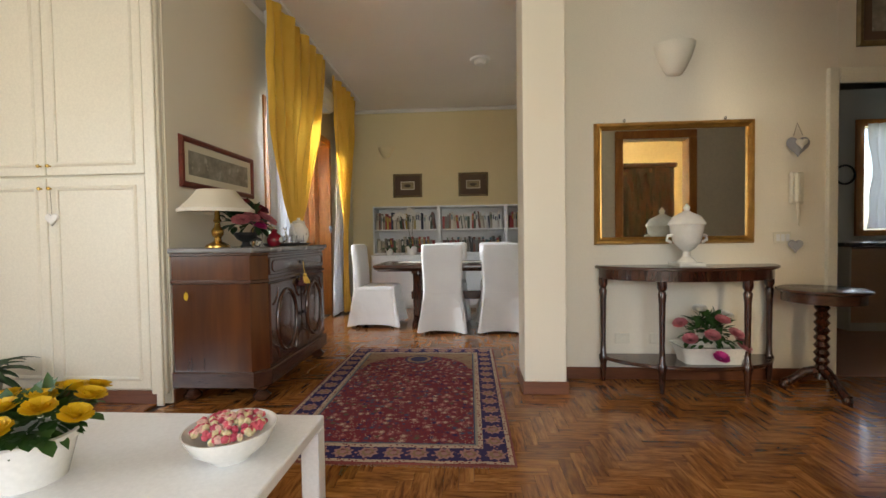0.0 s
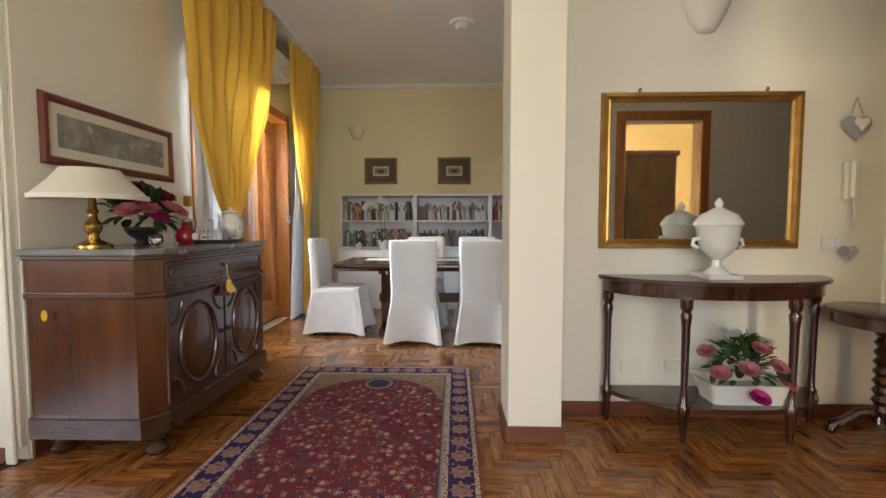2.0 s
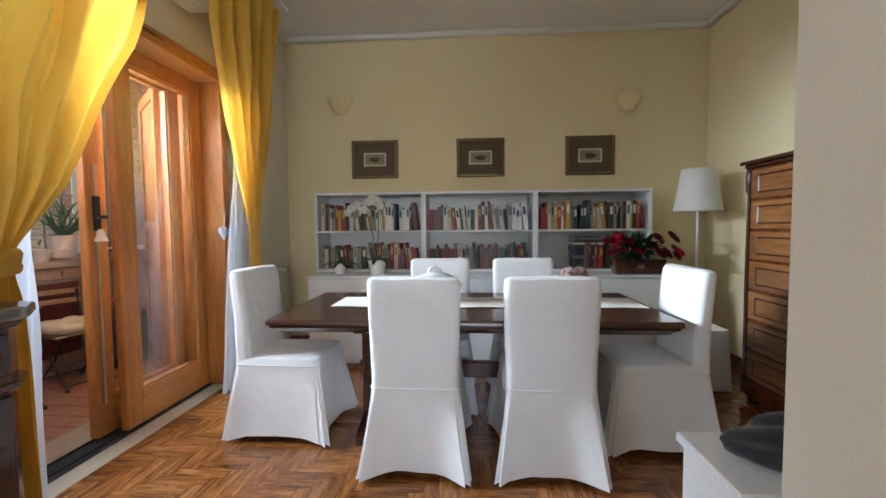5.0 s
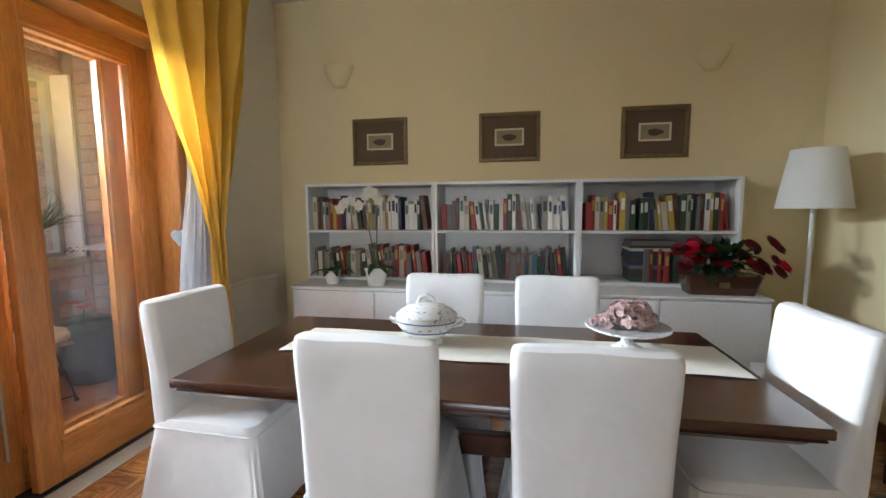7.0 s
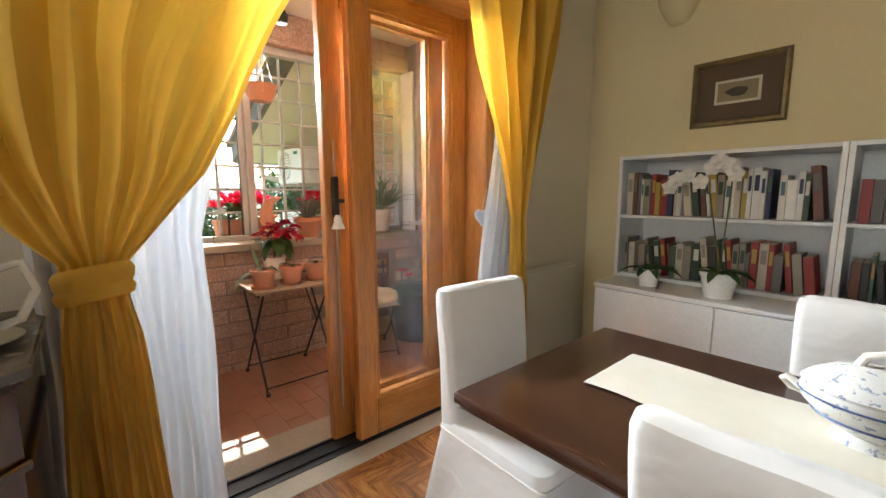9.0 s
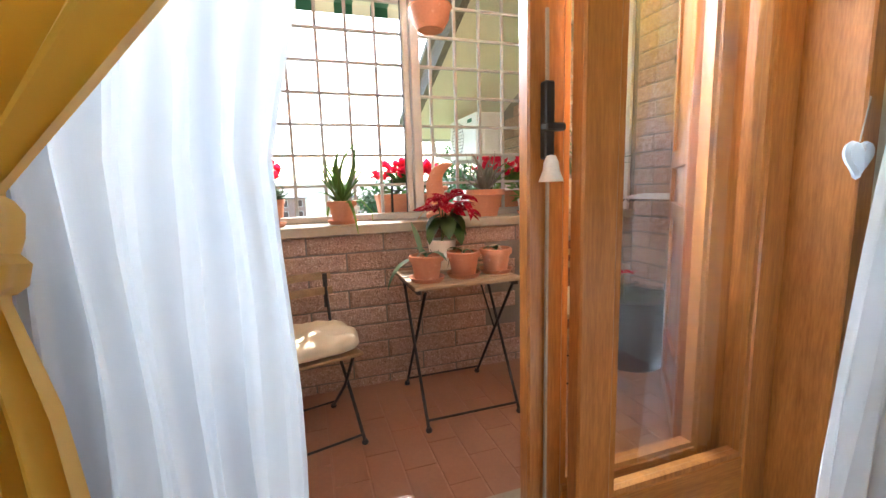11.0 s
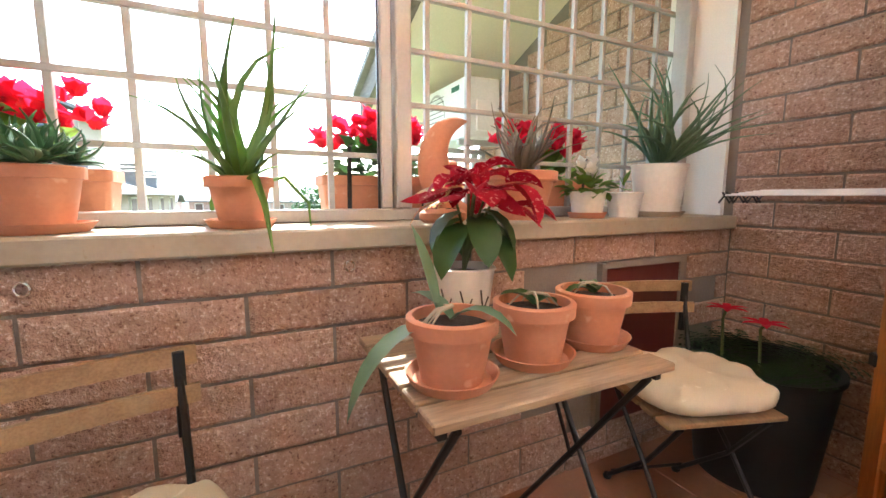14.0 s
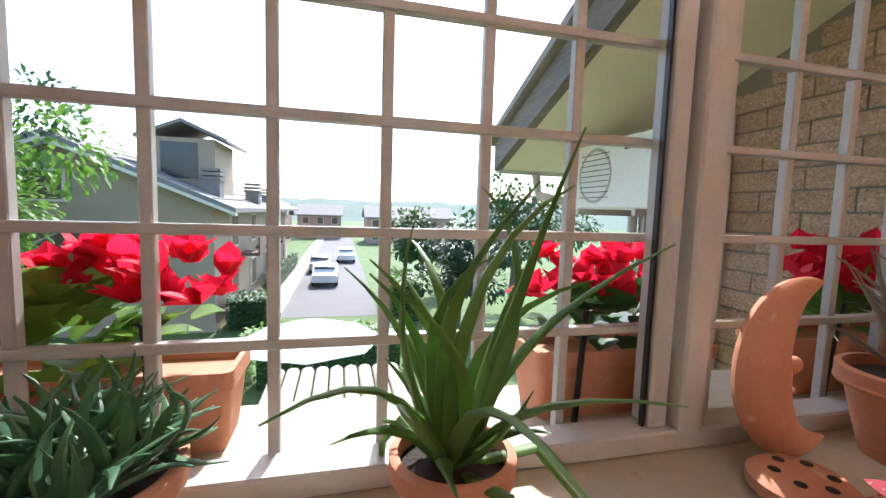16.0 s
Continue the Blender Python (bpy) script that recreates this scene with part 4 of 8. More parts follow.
slab(0.10, 0.21, 0.015, M_WALNUT_H, "plinth", "", 0.012)
slab(0.21, 0.78, -0.008, M_BURR, "body", "polished walnut carcass")
slab(0.775, 0.80, 0.008, M_WALNUT_H, "moulding", "", 0.006)
slab(0.80, 0.965, -0.004, M_BURR, "drawer_case")
slab(0.955, 0.975, 0.012, M_WALNUT_H, "cornice", "", 0.006)
M_MARBLE = surf("grey_marble", (0.21, 0.20, 0.19), (0.11, 0.10, 0.10), 6, 0.14, grain=25, gb=0.02, spots=((0.44, 0.42, 0.40), 9, 0.62))
slab(0.975, 1.008, 0.028, M_MARBLE, "marble_top", "grey veined marble top", 0.008)
for sx in (-0.24, 0.235):
    for sy in (-0.5, 0.5):
        b = BM()
        lathe(b, [(0, 0), (0.035, 0), (0.055, 0.018), (0.058, 0.035), (0.04, 0.055), (0.03, 0.065), (0.052, 0.085), (0.055, 0.102), (0, 0.102)], 20, (sx, sy, 0))
        part("foot", b, M_WALNUT_H, sb, "turned bun foot", smooth=True)


def oval(bm, cy, cz, ry, rz, x, w, n=40, t=0.012, a0=0.0, a1=6.2832):
    pts = [(x, cy + ry * math.cos(a0 + (a1 - a0) * k / n), cz + rz * math.sin(a0 + (a1 - a0) * k / n)) for k in range(n + 1)]
    tube(bm, pts, w, 8, a1 - a0 < 6)


for k, cy in ((0, -0.25), (1, 0.25)):
    dr = part("door", boxes((0.292, 0.306, cy - 0.243, cy + 0.243, 0.235, 0.765), bev=0.004), M_WALNUT, sb, "dark walnut cabinet door")
    b = BM()
    oval(b, cy, 0.49, 0.155, 0.215, 0.308, 0.011)
    part("oval_moulding", b, M_WALNUT_H, dr, smooth=True)
    b = BM()
    lathe(b, [(0.14, 0), (0.12, 0.006), (0, 0.009)], 36)
    for v in b.verts:
        v.co = Vector((0.305 + v.co.z, cy + v.co.x, 0.49 + v.co.y * 1.4))
    part("oval_panel", b, M_BURR, dr, smooth=True)
    for sy in (-1, 1):
        for sz in (-1, 1):
            b = BM()
            oval(b, cy + sy * 0.225, 0.49 + sz * 0.255, 0.09, 0.12, 0.307, 0.007, 10, a0={(1, 1): 3.3, (-1, 1): 4.85, (-1, -1): 0.15, (1, -1): 1.7}[(sy, sz)], a1={(1, 1): 4.6, (-1, 1): 6.15, (-1, -1): 1.45, (1, -1): 3.0}[(sy, sz)])
            part("corner_moulding", b, M_WALNUT_H, dr, smooth=True)
    b = BM()
    lathe(b, [(0.014, 0), (0.014, 0.008), (0.006, 0.012), (0, 0.012)], 14)
    for v in b.verts:
        v.co = Vector((0.307 + v.co.z, (0.035 if cy > 0 else -0.035) + v.co.x, 0.49 + v.co.y))
    part("escutcheon", b, M_BLACK, dr, smooth=True)
dw = part("drawer", boxes((0.294, 0.306, -0.49, 0.49, 0.822, 0.94), bev=0.004), M_WALNUT, sb, "long frieze drawer")
b = BM()
rr = ring_pts(0.92, 0.075, 0.035)
tube(b, [(0.307, p[0], 0.881 + p[1]) for p in rr + rr[:1]], 0.006, 6, False)
part("bead", b, M_WALNUT_H, dw, smooth=True)
b = BM()
lathe(b, [(0.016, 0), (0.012, 0.008), (0, 0.01)], 14)
for v in b.verts:
    v.co = Vector((0.306 + v.co.z, v.co.x, 0.885 + v.co.y))
part("keyhole", b, M_BLACK, dw)
M_TASSEL = fabric("dark_red_tassel", (0.10, 0.015, 0.015), (0.06, 0.01, 0.01))
M_TASSEL_LIGHT = fabric("yellow_tassel", (0.80, 0.55, 0.10), (0.66, 0.42, 0.06), wave=500)


def key_tassel(place, label, size):
    """A fluffy silk tassel: a knot over a skirt of separate strands."""
    ob = thing("key_tassel", place, label, "tassel", "key tassels")
    bm = BM()
    lathe(bm, [(0, 0.075), (0.009, 0.073), (0.016, 0.062), (0.010, 0.052), (0.019, 0.046), (0.024, 0.036), (0, 0.034)], 16)
    for v in bm.verts:
        v.co *= size
    part("knot", bm, M_TASSEL_LIGHT, ob, smooth=True)
    bm = BM()
    for k in range(26):
        q = k * 2.4
        r = 0.006 + 0.020 * math.sqrt(k / 26)
        tube(bm, [(size * r * 0.7 * math.cos(q), size * r * 0.7 * math.sin(q), size * 0.042), (size * r * 1.25 * math.cos(q), size * r * 1.25 * math.sin(q), size * 0.02), (size * r * 1.35 * math.cos(q), size * r * 1.35 * math.sin(q), size * 0.003 * (k % 3))], 0.0042 * size, 5)
    part("strands", bm, M_TASSEL_LIGHT, ob, smooth=True)
    bm = BM()
    tube(bm, [(0, 0, 0.07 * size), (-0.008, 0, 0.115 * size), (-0.014, 0.0, 0.17 * size)], 0.002, 5)
    part("cord", bm, M_TASSEL_LIGHT, ob)
    return ob


tk = key_tassel((-1.086, 3.15, 0.715), "yellow silk tassel on the drawer key", 1.05)
b = BM()
tube(b, [(-0.034, 0, 0.175), (-0.004, 0, 0.175)], 0.004, 6)
part("key", b, M_BLACK, tk)
key_tassel((-1.10, 3.115, 0.70), "dark red silk tassel on the door key", 0.9)
for o in bpy.data.objects:
    if o.parent and o.parent.get("label", "").startswith("dark red silk"):
        o.data.materials.clear()
        o.data.materials.append(M_TASSEL)
tg = thing("key_tag", (-1.62, 2.546, 0.70), "small yellow plastic key tag on the sideboard", "key tag")
b = BM()
lathe(b, [(0, 0.004), (0.013, 0.003), (0.015, 0.0), (0.013, -0.003), (0, -0.004)], 18)
for v in b.verts:
    v.co = Vector((v.co.x, v.co.z, v.co.y * 1.8))
part("tag", b, M_PETAL_YEL, tg, smooth=True)

# things on the sideboard
M_BRASS = surf("polished_brass", (0.60, 0.40, 0.12), (0.48, 0.30, 0.08), 12, 0.25, 1.0, 60, 0.03)
M_SHADE = fabric("cream_lampshade", (0.80, 0.74, 0.60), (0.74, 0.67, 0.52), 0.9, 0.25)
tl = thing("table_lamp", (-1.47, 2.66, 1.01), "brass table lamp with a cream fabric shade", "lamp")
b = BM()
lathe(b, [(0, 0), (0.075, 0), (0.075, 0.012), (0.055, 0.025), (0.025, 0.04), (0.02, 0.06), (0.035, 0.085), (0.038, 0.11), (0.02, 0.135), (0.016, 0.16), (0.026, 0.175), (0.018, 0.19), (0.014, 0.24), (0.01, 0.30), (0, 0.30)], 28)
part("base", b, M_BRASS, tl, "turned brass column", smooth=True)
b = BM()
lathe(b, [(0.225, 0.245), (0.21, 0.262), (0.16, 0.315), (0.115, 0.375), (0.11, 0.375), (0.155, 0.312), (0.205, 0.258), (0.222, 0.243)], 48)
part("shade", b, M_SHADE, tl, smooth=True)
b = BM()
lathe(b, [(0.227, 0.228), (0.229, 0.25), (0.225, 0.25), (0.223, 0.228)], 60)
part("fringe", b, M_RUNNER, tl, smooth=True)


fl = thing("flower_arrangement", (-1.40, 2.88, 1.01), "pink and crimson silk roses in a dark glass bowl", "flowers")
rnd = random.Random(31)
b = BM()
lathe(b, [(0, 0), (0.045, 0), (0.03, 0.015), (0.025, 0.03), (0.06, 0.055), (0.08, 0.085), (0.075, 0.10), (0.0, 0.09)], 24)
part("bowl", b, M_BLACK, fl, smooth=True)
b = BM()
bush(b, (0, 0, 0.17), 0.14, 0.17, 0.11, 75, 0.085, 0.05, rnd)
part("leaves", b, M_LEAF_DARK, fl, smooth=True)
for mt, nm, lst in ((M_PETAL_PINK, "pink_rose", ((0.09, -0.09, 0.19), (0.10, 0.07, 0.20), (0.07, 0.0, 0.17), (0.10, 0.14, 0.18), (0.05, -0.15, 0.17))), (M_PETAL_DARK, "crimson_rose", ((0.02, -0.08, 0.29), (0.06, 0.09, 0.26), (0.10, -0.02, 0.14), (0.0, 0.15, 0.22), (-0.03, 0.02, 0.27)))):
    for q in lst:
        b = BM()
        rose(b, q, 0.05, rnd, (q[0] * 3, q[1] * 2, 0.5))
        part(nm, b, mt if nm != "crimson_rose" else M_PETAL_MAG if q[2] < 0.2 else M_PETAL_DARK, fl, smooth=True)
M_CRYSTAL = clear_glass("crystal")
gb = thing("crystal_ball", (-1.31, 2.86, 1.01), "cut crystal paperweight on the sideboard", "paperweight")
b = BM()
bmesh.ops.create_icosphere(b, subdivisions=2, radius=0.035)
for v in b.verts:
    v.co.z = v.co.z + 0.033
part("crystal", b, M_CRYSTAL, gb)
M_REDGLASS = surf("ruby_enamel", (0.25, 0.012, 0.025), (0.18, 0.008, 0.018), 8, 0.12, gb=0)
rj = thing("round_jar", (-1.28, 3.06, 1.01), "round ruby red jar with a painted white medallion", "jar")
b = BM()
lathe(b, [(0, 0), (0.035, 0), (0.052, 0.025), (0.055, 0.05), (0.045, 0.08), (0.022, 0.098), (0.02, 0.11), (0.026, 0.115), (0.018, 0.125), (0, 0.126)], 26)
part("jar", b, M_REDGLASS, rj, smooth=True)
b = BM()
lathe(b, [(0, 0.003), (0.024, 0.001), (0.026, -0.004)], 20)
for v in b.verts:
    v.co = Vector((0.054 + v.co.z * 1.0, v.co.x, 0.045 + v.co.y * 0.8))
part("medallion", b, M_CHINA, rj, smooth=True)
M_SILVER = surf("silver", (0.72, 0.70, 0.66), (0.60, 0.58, 0.54), 10, 0.18, 1.0, 60, 0.03)
tr = thing("serving_tray", (-1.36, 3.46, 1.01), "oval silver tray holding glassware", "tray")
b = BM()
lathe(b, [(0, 0.004), (0.16, 0.004), (0.185, 0.014), (0.19, 0.018), (0.187, 0.012), (0.16, 0.0), (0, 0.0)], 48, scale=(0.95, 1.5))
part("tray", b, M_SILVER, tr, smooth=True)
GL = [(-1.40, 3.24, 0.028, 0.075), (-1.30, 3.26, 0.028, 0.075), (-1.33, 3.35, 0.028, 0.075), (-1.42, 3.36, 0.028, 0.075), (-1.29, 3.42, 0.028, 0.075), (-1.36, 3.50, 0.03, 0.08), (-1.28, 3.54, 0.03, 0.08)]
for gx, gy, gr2, gh in GL:
    g = thing("drinking_glass", (gx, gy, 1.0165), "small clear drinking glass on the silver tray", "glass", "glasses on the tray")
    b = BM()
    lathe(b, [(0, 0), (gr2 * 0.8, 0), (gr2, gh), (gr2 - 0.002, gh), (gr2 * 0.8 - 0.002, 0.006), (0, 0.006)], 18)
    part("glass", b, M_CRYSTAL, g, smooth=True)
jg = thing("glass_jug", (-1.42, 3.48, 1.0165), "clear glass jug with a silver lid", "jug")
b = BM()
lathe(b, [(0, 0), (0.045, 0), (0.05, 0.03), (0.042, 0.10), (0.045, 0.15), (0.043, 0.15), (0.04, 0.10), (0.047, 0.03), (0, 0.005)], 22)
part("body", b, M_CRYSTAL, jg, smooth=True)
b = BM()
tube(b, [(0.0, 0.044, 0.14), (0, 0.08, 0.13), (0, 0.085, 0.09), (0, 0.048, 0.05)], 0.006, 7)
part("handle", b, M_CRYSTAL, jg, smooth=True)
mk = thing("moka_jug", (-1.43, 3.30, 1.0165), "silver coffee jug with a dark handle", "jug")
b = BM()
lathe(b, [(0, 0), (0.045, 0), (0.045, 0.05), (0.035, 0.09), (0.042, 0.13), (0.03, 0.142), (0.008, 0.15), (0.008, 0.165), (0, 0.167)], 20)
part("body", b, M_SILVER, mk, smooth=True)
b = BM()
tube(b, [(0.03, -0.025, 0.125), (0.055, -0.045, 0.12), (0.06, -0.05, 0.07)], 0.007, 7)
part("handle", b, M_BLACK, mk, smooth=True)
M_FLORAL = surf("floral_porcelain", (0.80, 0.77, 0.70), (0.76, 0.73, 0.66), 8, 0.15, gb=0, spots=((0.10, 0.05, 0.05), 13, 0.60))
tp = thing("teapot", (-1.33, 3.63, 1.0165), "white porcelain teapot painted with dark roses", "teapot")
tp.scale = (1.25, 1.25, 1.25)
b = BM()
lathe(b, [(0, 0), (0.04, 0), (0.058, 0.02), (0.068, 0.06), (0.065, 0.10), (0.045, 0.14), (0.04, 0.15), (0.048, 0.155), (0.03, 0.165), (0.01, 0.17), (0.012, 0.185), (0, 0.188)], 28)
part("pot", b, M_FLORAL, tp, smooth=True)
b = BM()
tube(b, [(0, 0.06, 0.13), (0, 0.10, 0.14), (0, 0.115, 0.09), (0, 0.09, 0.04), (0, 0.06, 0.03)], 0.008, 8)
part("handle", b, M_CHINA, tp, smooth=True)
b = BM()
tube(b, [(0, -0.06, 0.06), (0, -0.09, 0.08), (0, -0.10, 0.12), (0, -0.12, 0.14)], [0.014, 0.012, 0.009, 0.008], 8)
part("spout", b, M_CHINA, tp, smooth=True)
bt = thing("crystal_decanter", (-1.47, 3.16, 1.01), "tall clear crystal decanter with a stopper", "decanter")
b = BM()
lathe(b, [(0, 0), (0.042, 0), (0.045, 0.02), (0.045, 0.12), (0.02, 0.155), (0.016, 0.20), (0.022, 0.21), (0.01, 0.215), (0.022, 0.235), (0.018, 0.255), (0, 0.262)], 12)
part("decanter", b, M_CRYSTAL, bt, smooth=True)


# ---- pictures, mirrors, sconces ----
def picture(place, w, h, fw, frame_m, mats, label, turn=0.0):
    """Faces -y before turning; mats: rings of (inset, material), the last one is the print."""
    ob = thing("picture", place, label, "picture", turn=turn)
    bm = BM()
    ring_frame(bm, w, h, [(0.0, 0.0), (0.0, -0.012), (fw * 0.25, -0.022), (fw * 0.7, -0.02), (fw, -0.008), (fw, 0.0)])
    part("frame", bm, frame_m, ob)
    dp = -0.004
    for ins, mt, nm in mats:
        bm = BM()
        box(bm, -w / 2 + ins, w / 2 - ins, dp, 0.002, -h / 2 + ins, h / 2 - ins)
        part(nm, bm, mt, ob)
        dp -= 0.0012
    return ob


M_PRINT = surf("old_sepia_print", (0.36, 0.33, 0.27), (0.10, 0.09, 0.075), 9, 0.8, grain=40, gb=0, spots=((0.40, 0.37, 0.31), 14, 0.60))
M_MATCREAM = surf("cream_mount", (0.70, 0.65, 0.52), (0.66, 0.61, 0.48), 3, 0.85, grain=200, gb=0.05)
M_MATBROWN = surf("brown_mount", (0.13, 0.085, 0.055), (0.11, 0.07, 0.045), 4, 0.8, grain=150, gb=0.05)
M_REDFRAME = wood("red_mahogany_frame", (0.10, 0.015, 0.012), (0.20, 0.035, 0.022), 0.3, 1)
M_OLDGOLD = surf("dull_gold_frame", (0.24, 0.17, 0.075), (0.14, 0.10, 0.05), 20, 0.45, 0.4, 80, 0.2)
picture((XW + 0.004, 3.16, 1.60), 0.86, 0.27, 0.042, M_REDFRAME, [(0, M_MATCREAM, "mount"), (0.05, M_PRINT, "print")], "long engraving in a red mahogany frame above the sideboard", 90)
M_PRINT2 = surf("small_print", (0.34, 0.28, 0.17), (0.26, 0.21, 0.12), 6, 0.8, grain=60, gb=0)
M_INK = surf("print_ink", (0.10, 0.08, 0.055), (0.05, 0.04, 0.03), 40, 0.8)
for cx in (-0.82, 0.262, 1.348):
    pc = picture((cx, YB - 0.002, 1.925), 0.415, 0.32, 0.034, M_OLDGOLD, [(0, M_MATBROWN, "mount"), (0.092, M_MATCREAM, "inner_mount"), (0.107, M_PRINT2, "print")], "small sepia engraving in a dark gilt frame above the bookcases")
    b = BM()
    # plain dark patch standing in for the engraved figure
    prism(b, [(0.055 * math.cos(q) * (1 + 0.15 * math.sin(3 * q + cx)), -0.004 + 0.026 * math.sin(q)) for q in [2 * math.pi * k / 22 for k in range(22)]], -0.0095, -0.0082, "y")
    part("drawing", b, M_INK, pc)
mr = thing("wall_mirror", (1.655, 3.118, 1.425), "wide wall mirror in an aged gilt frame", "mirror")
b = BM()
ring_frame(b, 1.0, 0.77, [(0.0, 0.0), (0.0, -0.014), (0.006, -0.02), (0.016, -0.018), (0.026, -0.034), (0.044, -0.036), (0.052, -0.02), (0.055, 0.0)])
part("frame", b, M_GOLD, mr, "aged gilt frame with a stepped profile")
part("glass", boxes((-0.502, 0.502, -0.008, -0.002, -0.387, 0.387)), M_MIRROR, mr, "silvered mirror glass")
for sx in (-0.34, 0.36):
    b = BM()
    tube(b, [(sx, -0.008, 0.435), (sx - 0.008, -0.01, 0.455), (sx, -0.01, 0.463), (sx + 0.008, -0.01, 0.455), (sx, -0.008, 0.437)], 0.003, 6)
    part("hanger", b, M_BLACK, mr)
M_PLASTER = surf("white_plaster_lamp", (0.80, 0.76, 0.66), (0.76, 0.72, 0.62), 6, 0.8, grain=80, gb=0.08)


def sconce(place, r, h, paint):
    ob = thing("wall_sconce", place, "half-bowl plaster wall sconce painted like the wall", "wall lamp", "wall sconces")
    bm = BM()
    n = 16
    prof = [(1.0, 0.5), (0.97, 0.44), (0.99, 0.40), (0.90, 0.20), (0.76, -0.04), (0.58, -0.26), (0.42, -0.42), (0.30, -0.48), (0.0, -0.5)]
    for pr in (prof, [(a * 0.93, b2) for a, b2 in prof]):
        rows = [[bm.verts.new((r * a * math.cos(math.pi * k / n), -r * a * 0.85 * math.sin(math.pi * k / n), h * z)) for k in range(n + 1)] for a, z in pr]
        for p, q in zip(rows, rows[1:]):
            for k in range(n):
                bm.faces.new((p[k], p[k + 1], q[k + 1], q[k]))
    part("bowl", bm, paint, ob, smooth=True)
    return ob


sconce((1.665, 3.119, 2.295), 0.14, 0.22, M_WALL)
sconce((-1.17, YB - 0.001, 2.47), 0.13, 0.17, M_WALL_YELLOW)
sconce((1.71, YB - 0.001, 2.43), 0.13, 0.17, M_WALL_YELLOW)
cl = thing("ceiling_lamp", (0.34, 5.01, CEIL), "small round white ceiling lamp", "ceiling lamp")
b = BM()
lathe(b, [(0, -0.07), (0.05, -0.068), (0.065, -0.05), (0.07, -0.025), (0.115, -0.022), (0.12, -0.001), (0, -0.001)], 30)
part("body", b, M_WHITE_LAC, cl, smooth=True)

# ---- console table with its things ----
co = thing("console_table", (1.72, 3.10, 0), "half-round dark mahogany console table with a lower shelf", "console table")


def half(o, z0, z1, lip=0.006, a=0.62, c=0.36):
    bm = BM()
    n = 28
    pts = lambda s: [((a + s) * math.cos(math.pi * k / n), -(c + s) * math.sin(math.pi * k / n)) for k in range(n + 1)]
    loft(bm, [[(x, y, z) for x, y in pts(s)] for z, s in ((z0, o - lip), (z0 + lip, o), (z1 - lip, o), (z1, o - lip))])
    return bm


part("top", half(0.0, 0.815, 0.838), M_WALNUT_H, co, smooth=True)
part("apron", half(-0.03, 0.745, 0.815, 0.001), M_WALNUT, co, smooth=True)
part("shelf", half(-0.035, 0.165, 0.19), M_WALNUT_H, co, smooth=True)
for a in (6, 62, 118, 174):
    lx, ly = 0.575 * math.cos(radians(a)), -0.315 * math.sin(radians(a))
    b = BM()
    lathe(b, [(0, 0), (0.012, 0), (0.018, 0.05), (0.022, 0.13), (0.03, 0.165), (0.03, 0.19), (0.02, 0.205), (0.017, 0.30), (0.021, 0.60), (0.027, 0.66), (0.02, 0.68), (0.03, 0.70), (0.03, 0.748), (0, 0.748)], 16, (lx, ly, 0))
    part("leg", b, M_WALNUT, co, "turned leg", smooth=True)
M_CREAMW = surf("cream_ceramic", (0.80, 0.77, 0.68), (0.74, 0.71, 0.62), 12, 0.2, grain=30, gb=0.4, gdist=0.004)
ur = thing("lidded_urn", (1.66, 2.93, 0.838), "cream ceramic lidded urn with relief garlands", "urn")
ur.scale = (1.0, 1.0, 1.18)
part("base", boxes((-0.085, 0.085, -0.085, 0.085, 0, 0.022), bev=0.004), M_CREAMW, ur)
b = BM()
lathe(b, [(0, 0.022), (0.065, 0.022), (0.05, 0.035), (0.025, 0.055), (0.022, 0.085), (0.045, 0.10), (0.085, 0.14), (0.1, 0.20), (0.105, 0.23), (0.112, 0.238), (0, 0.238)], 32)
part("bowl", b, M_CREAMW, ur, smooth=True)
b = BM()
lathe(b, [(0.115, 0.239), (0.112, 0.25), (0.085, 0.285), (0.04, 0.305), (0.015, 0.318), (0.022, 0.335), (0.012, 0.35), (0, 0.362)], 32)
part("lid", b, M_CREAMW, ur, smooth=True)
for sx in (-1, 1):
    b = BM()
    tube(b, [(sx * 0.09, 0, 0.18), (sx * 0.125, 0, 0.175), (sx * 0.13, 0, 0.15), (sx * 0.10, 0, 0.135)], 0.01, 8)
    part("handle", b, M_CREAMW, ur, smooth=True)
pl = thing("flower_planter", (1.80, 2.92, 0.19), "white ceramic planter with pink silk roses", "planter")
b = BM()
loft(b, [[(x, y, z) for x, y in ring_pts(w, dd, 0.03, 5)] for z, w, dd in ((0, 0.36, 0.16), (0.03, 0.37, 0.17), (0.10, 0.42, 0.21), (0.115, 0.44, 0.23), (0.11, 0.40, 0.19), (0.07, 0.38, 0.17))])
part("pot", b, M_CREAMW, pl, smooth=True)
rnd = random.Random(41)
b = BM()
bush(b, (0, 0, 0.19), 0.20, 0.13, 0.15, 210, 0.055, 0.032, rnd)
part("leaves", b, M_LEAF, pl, smooth=True)
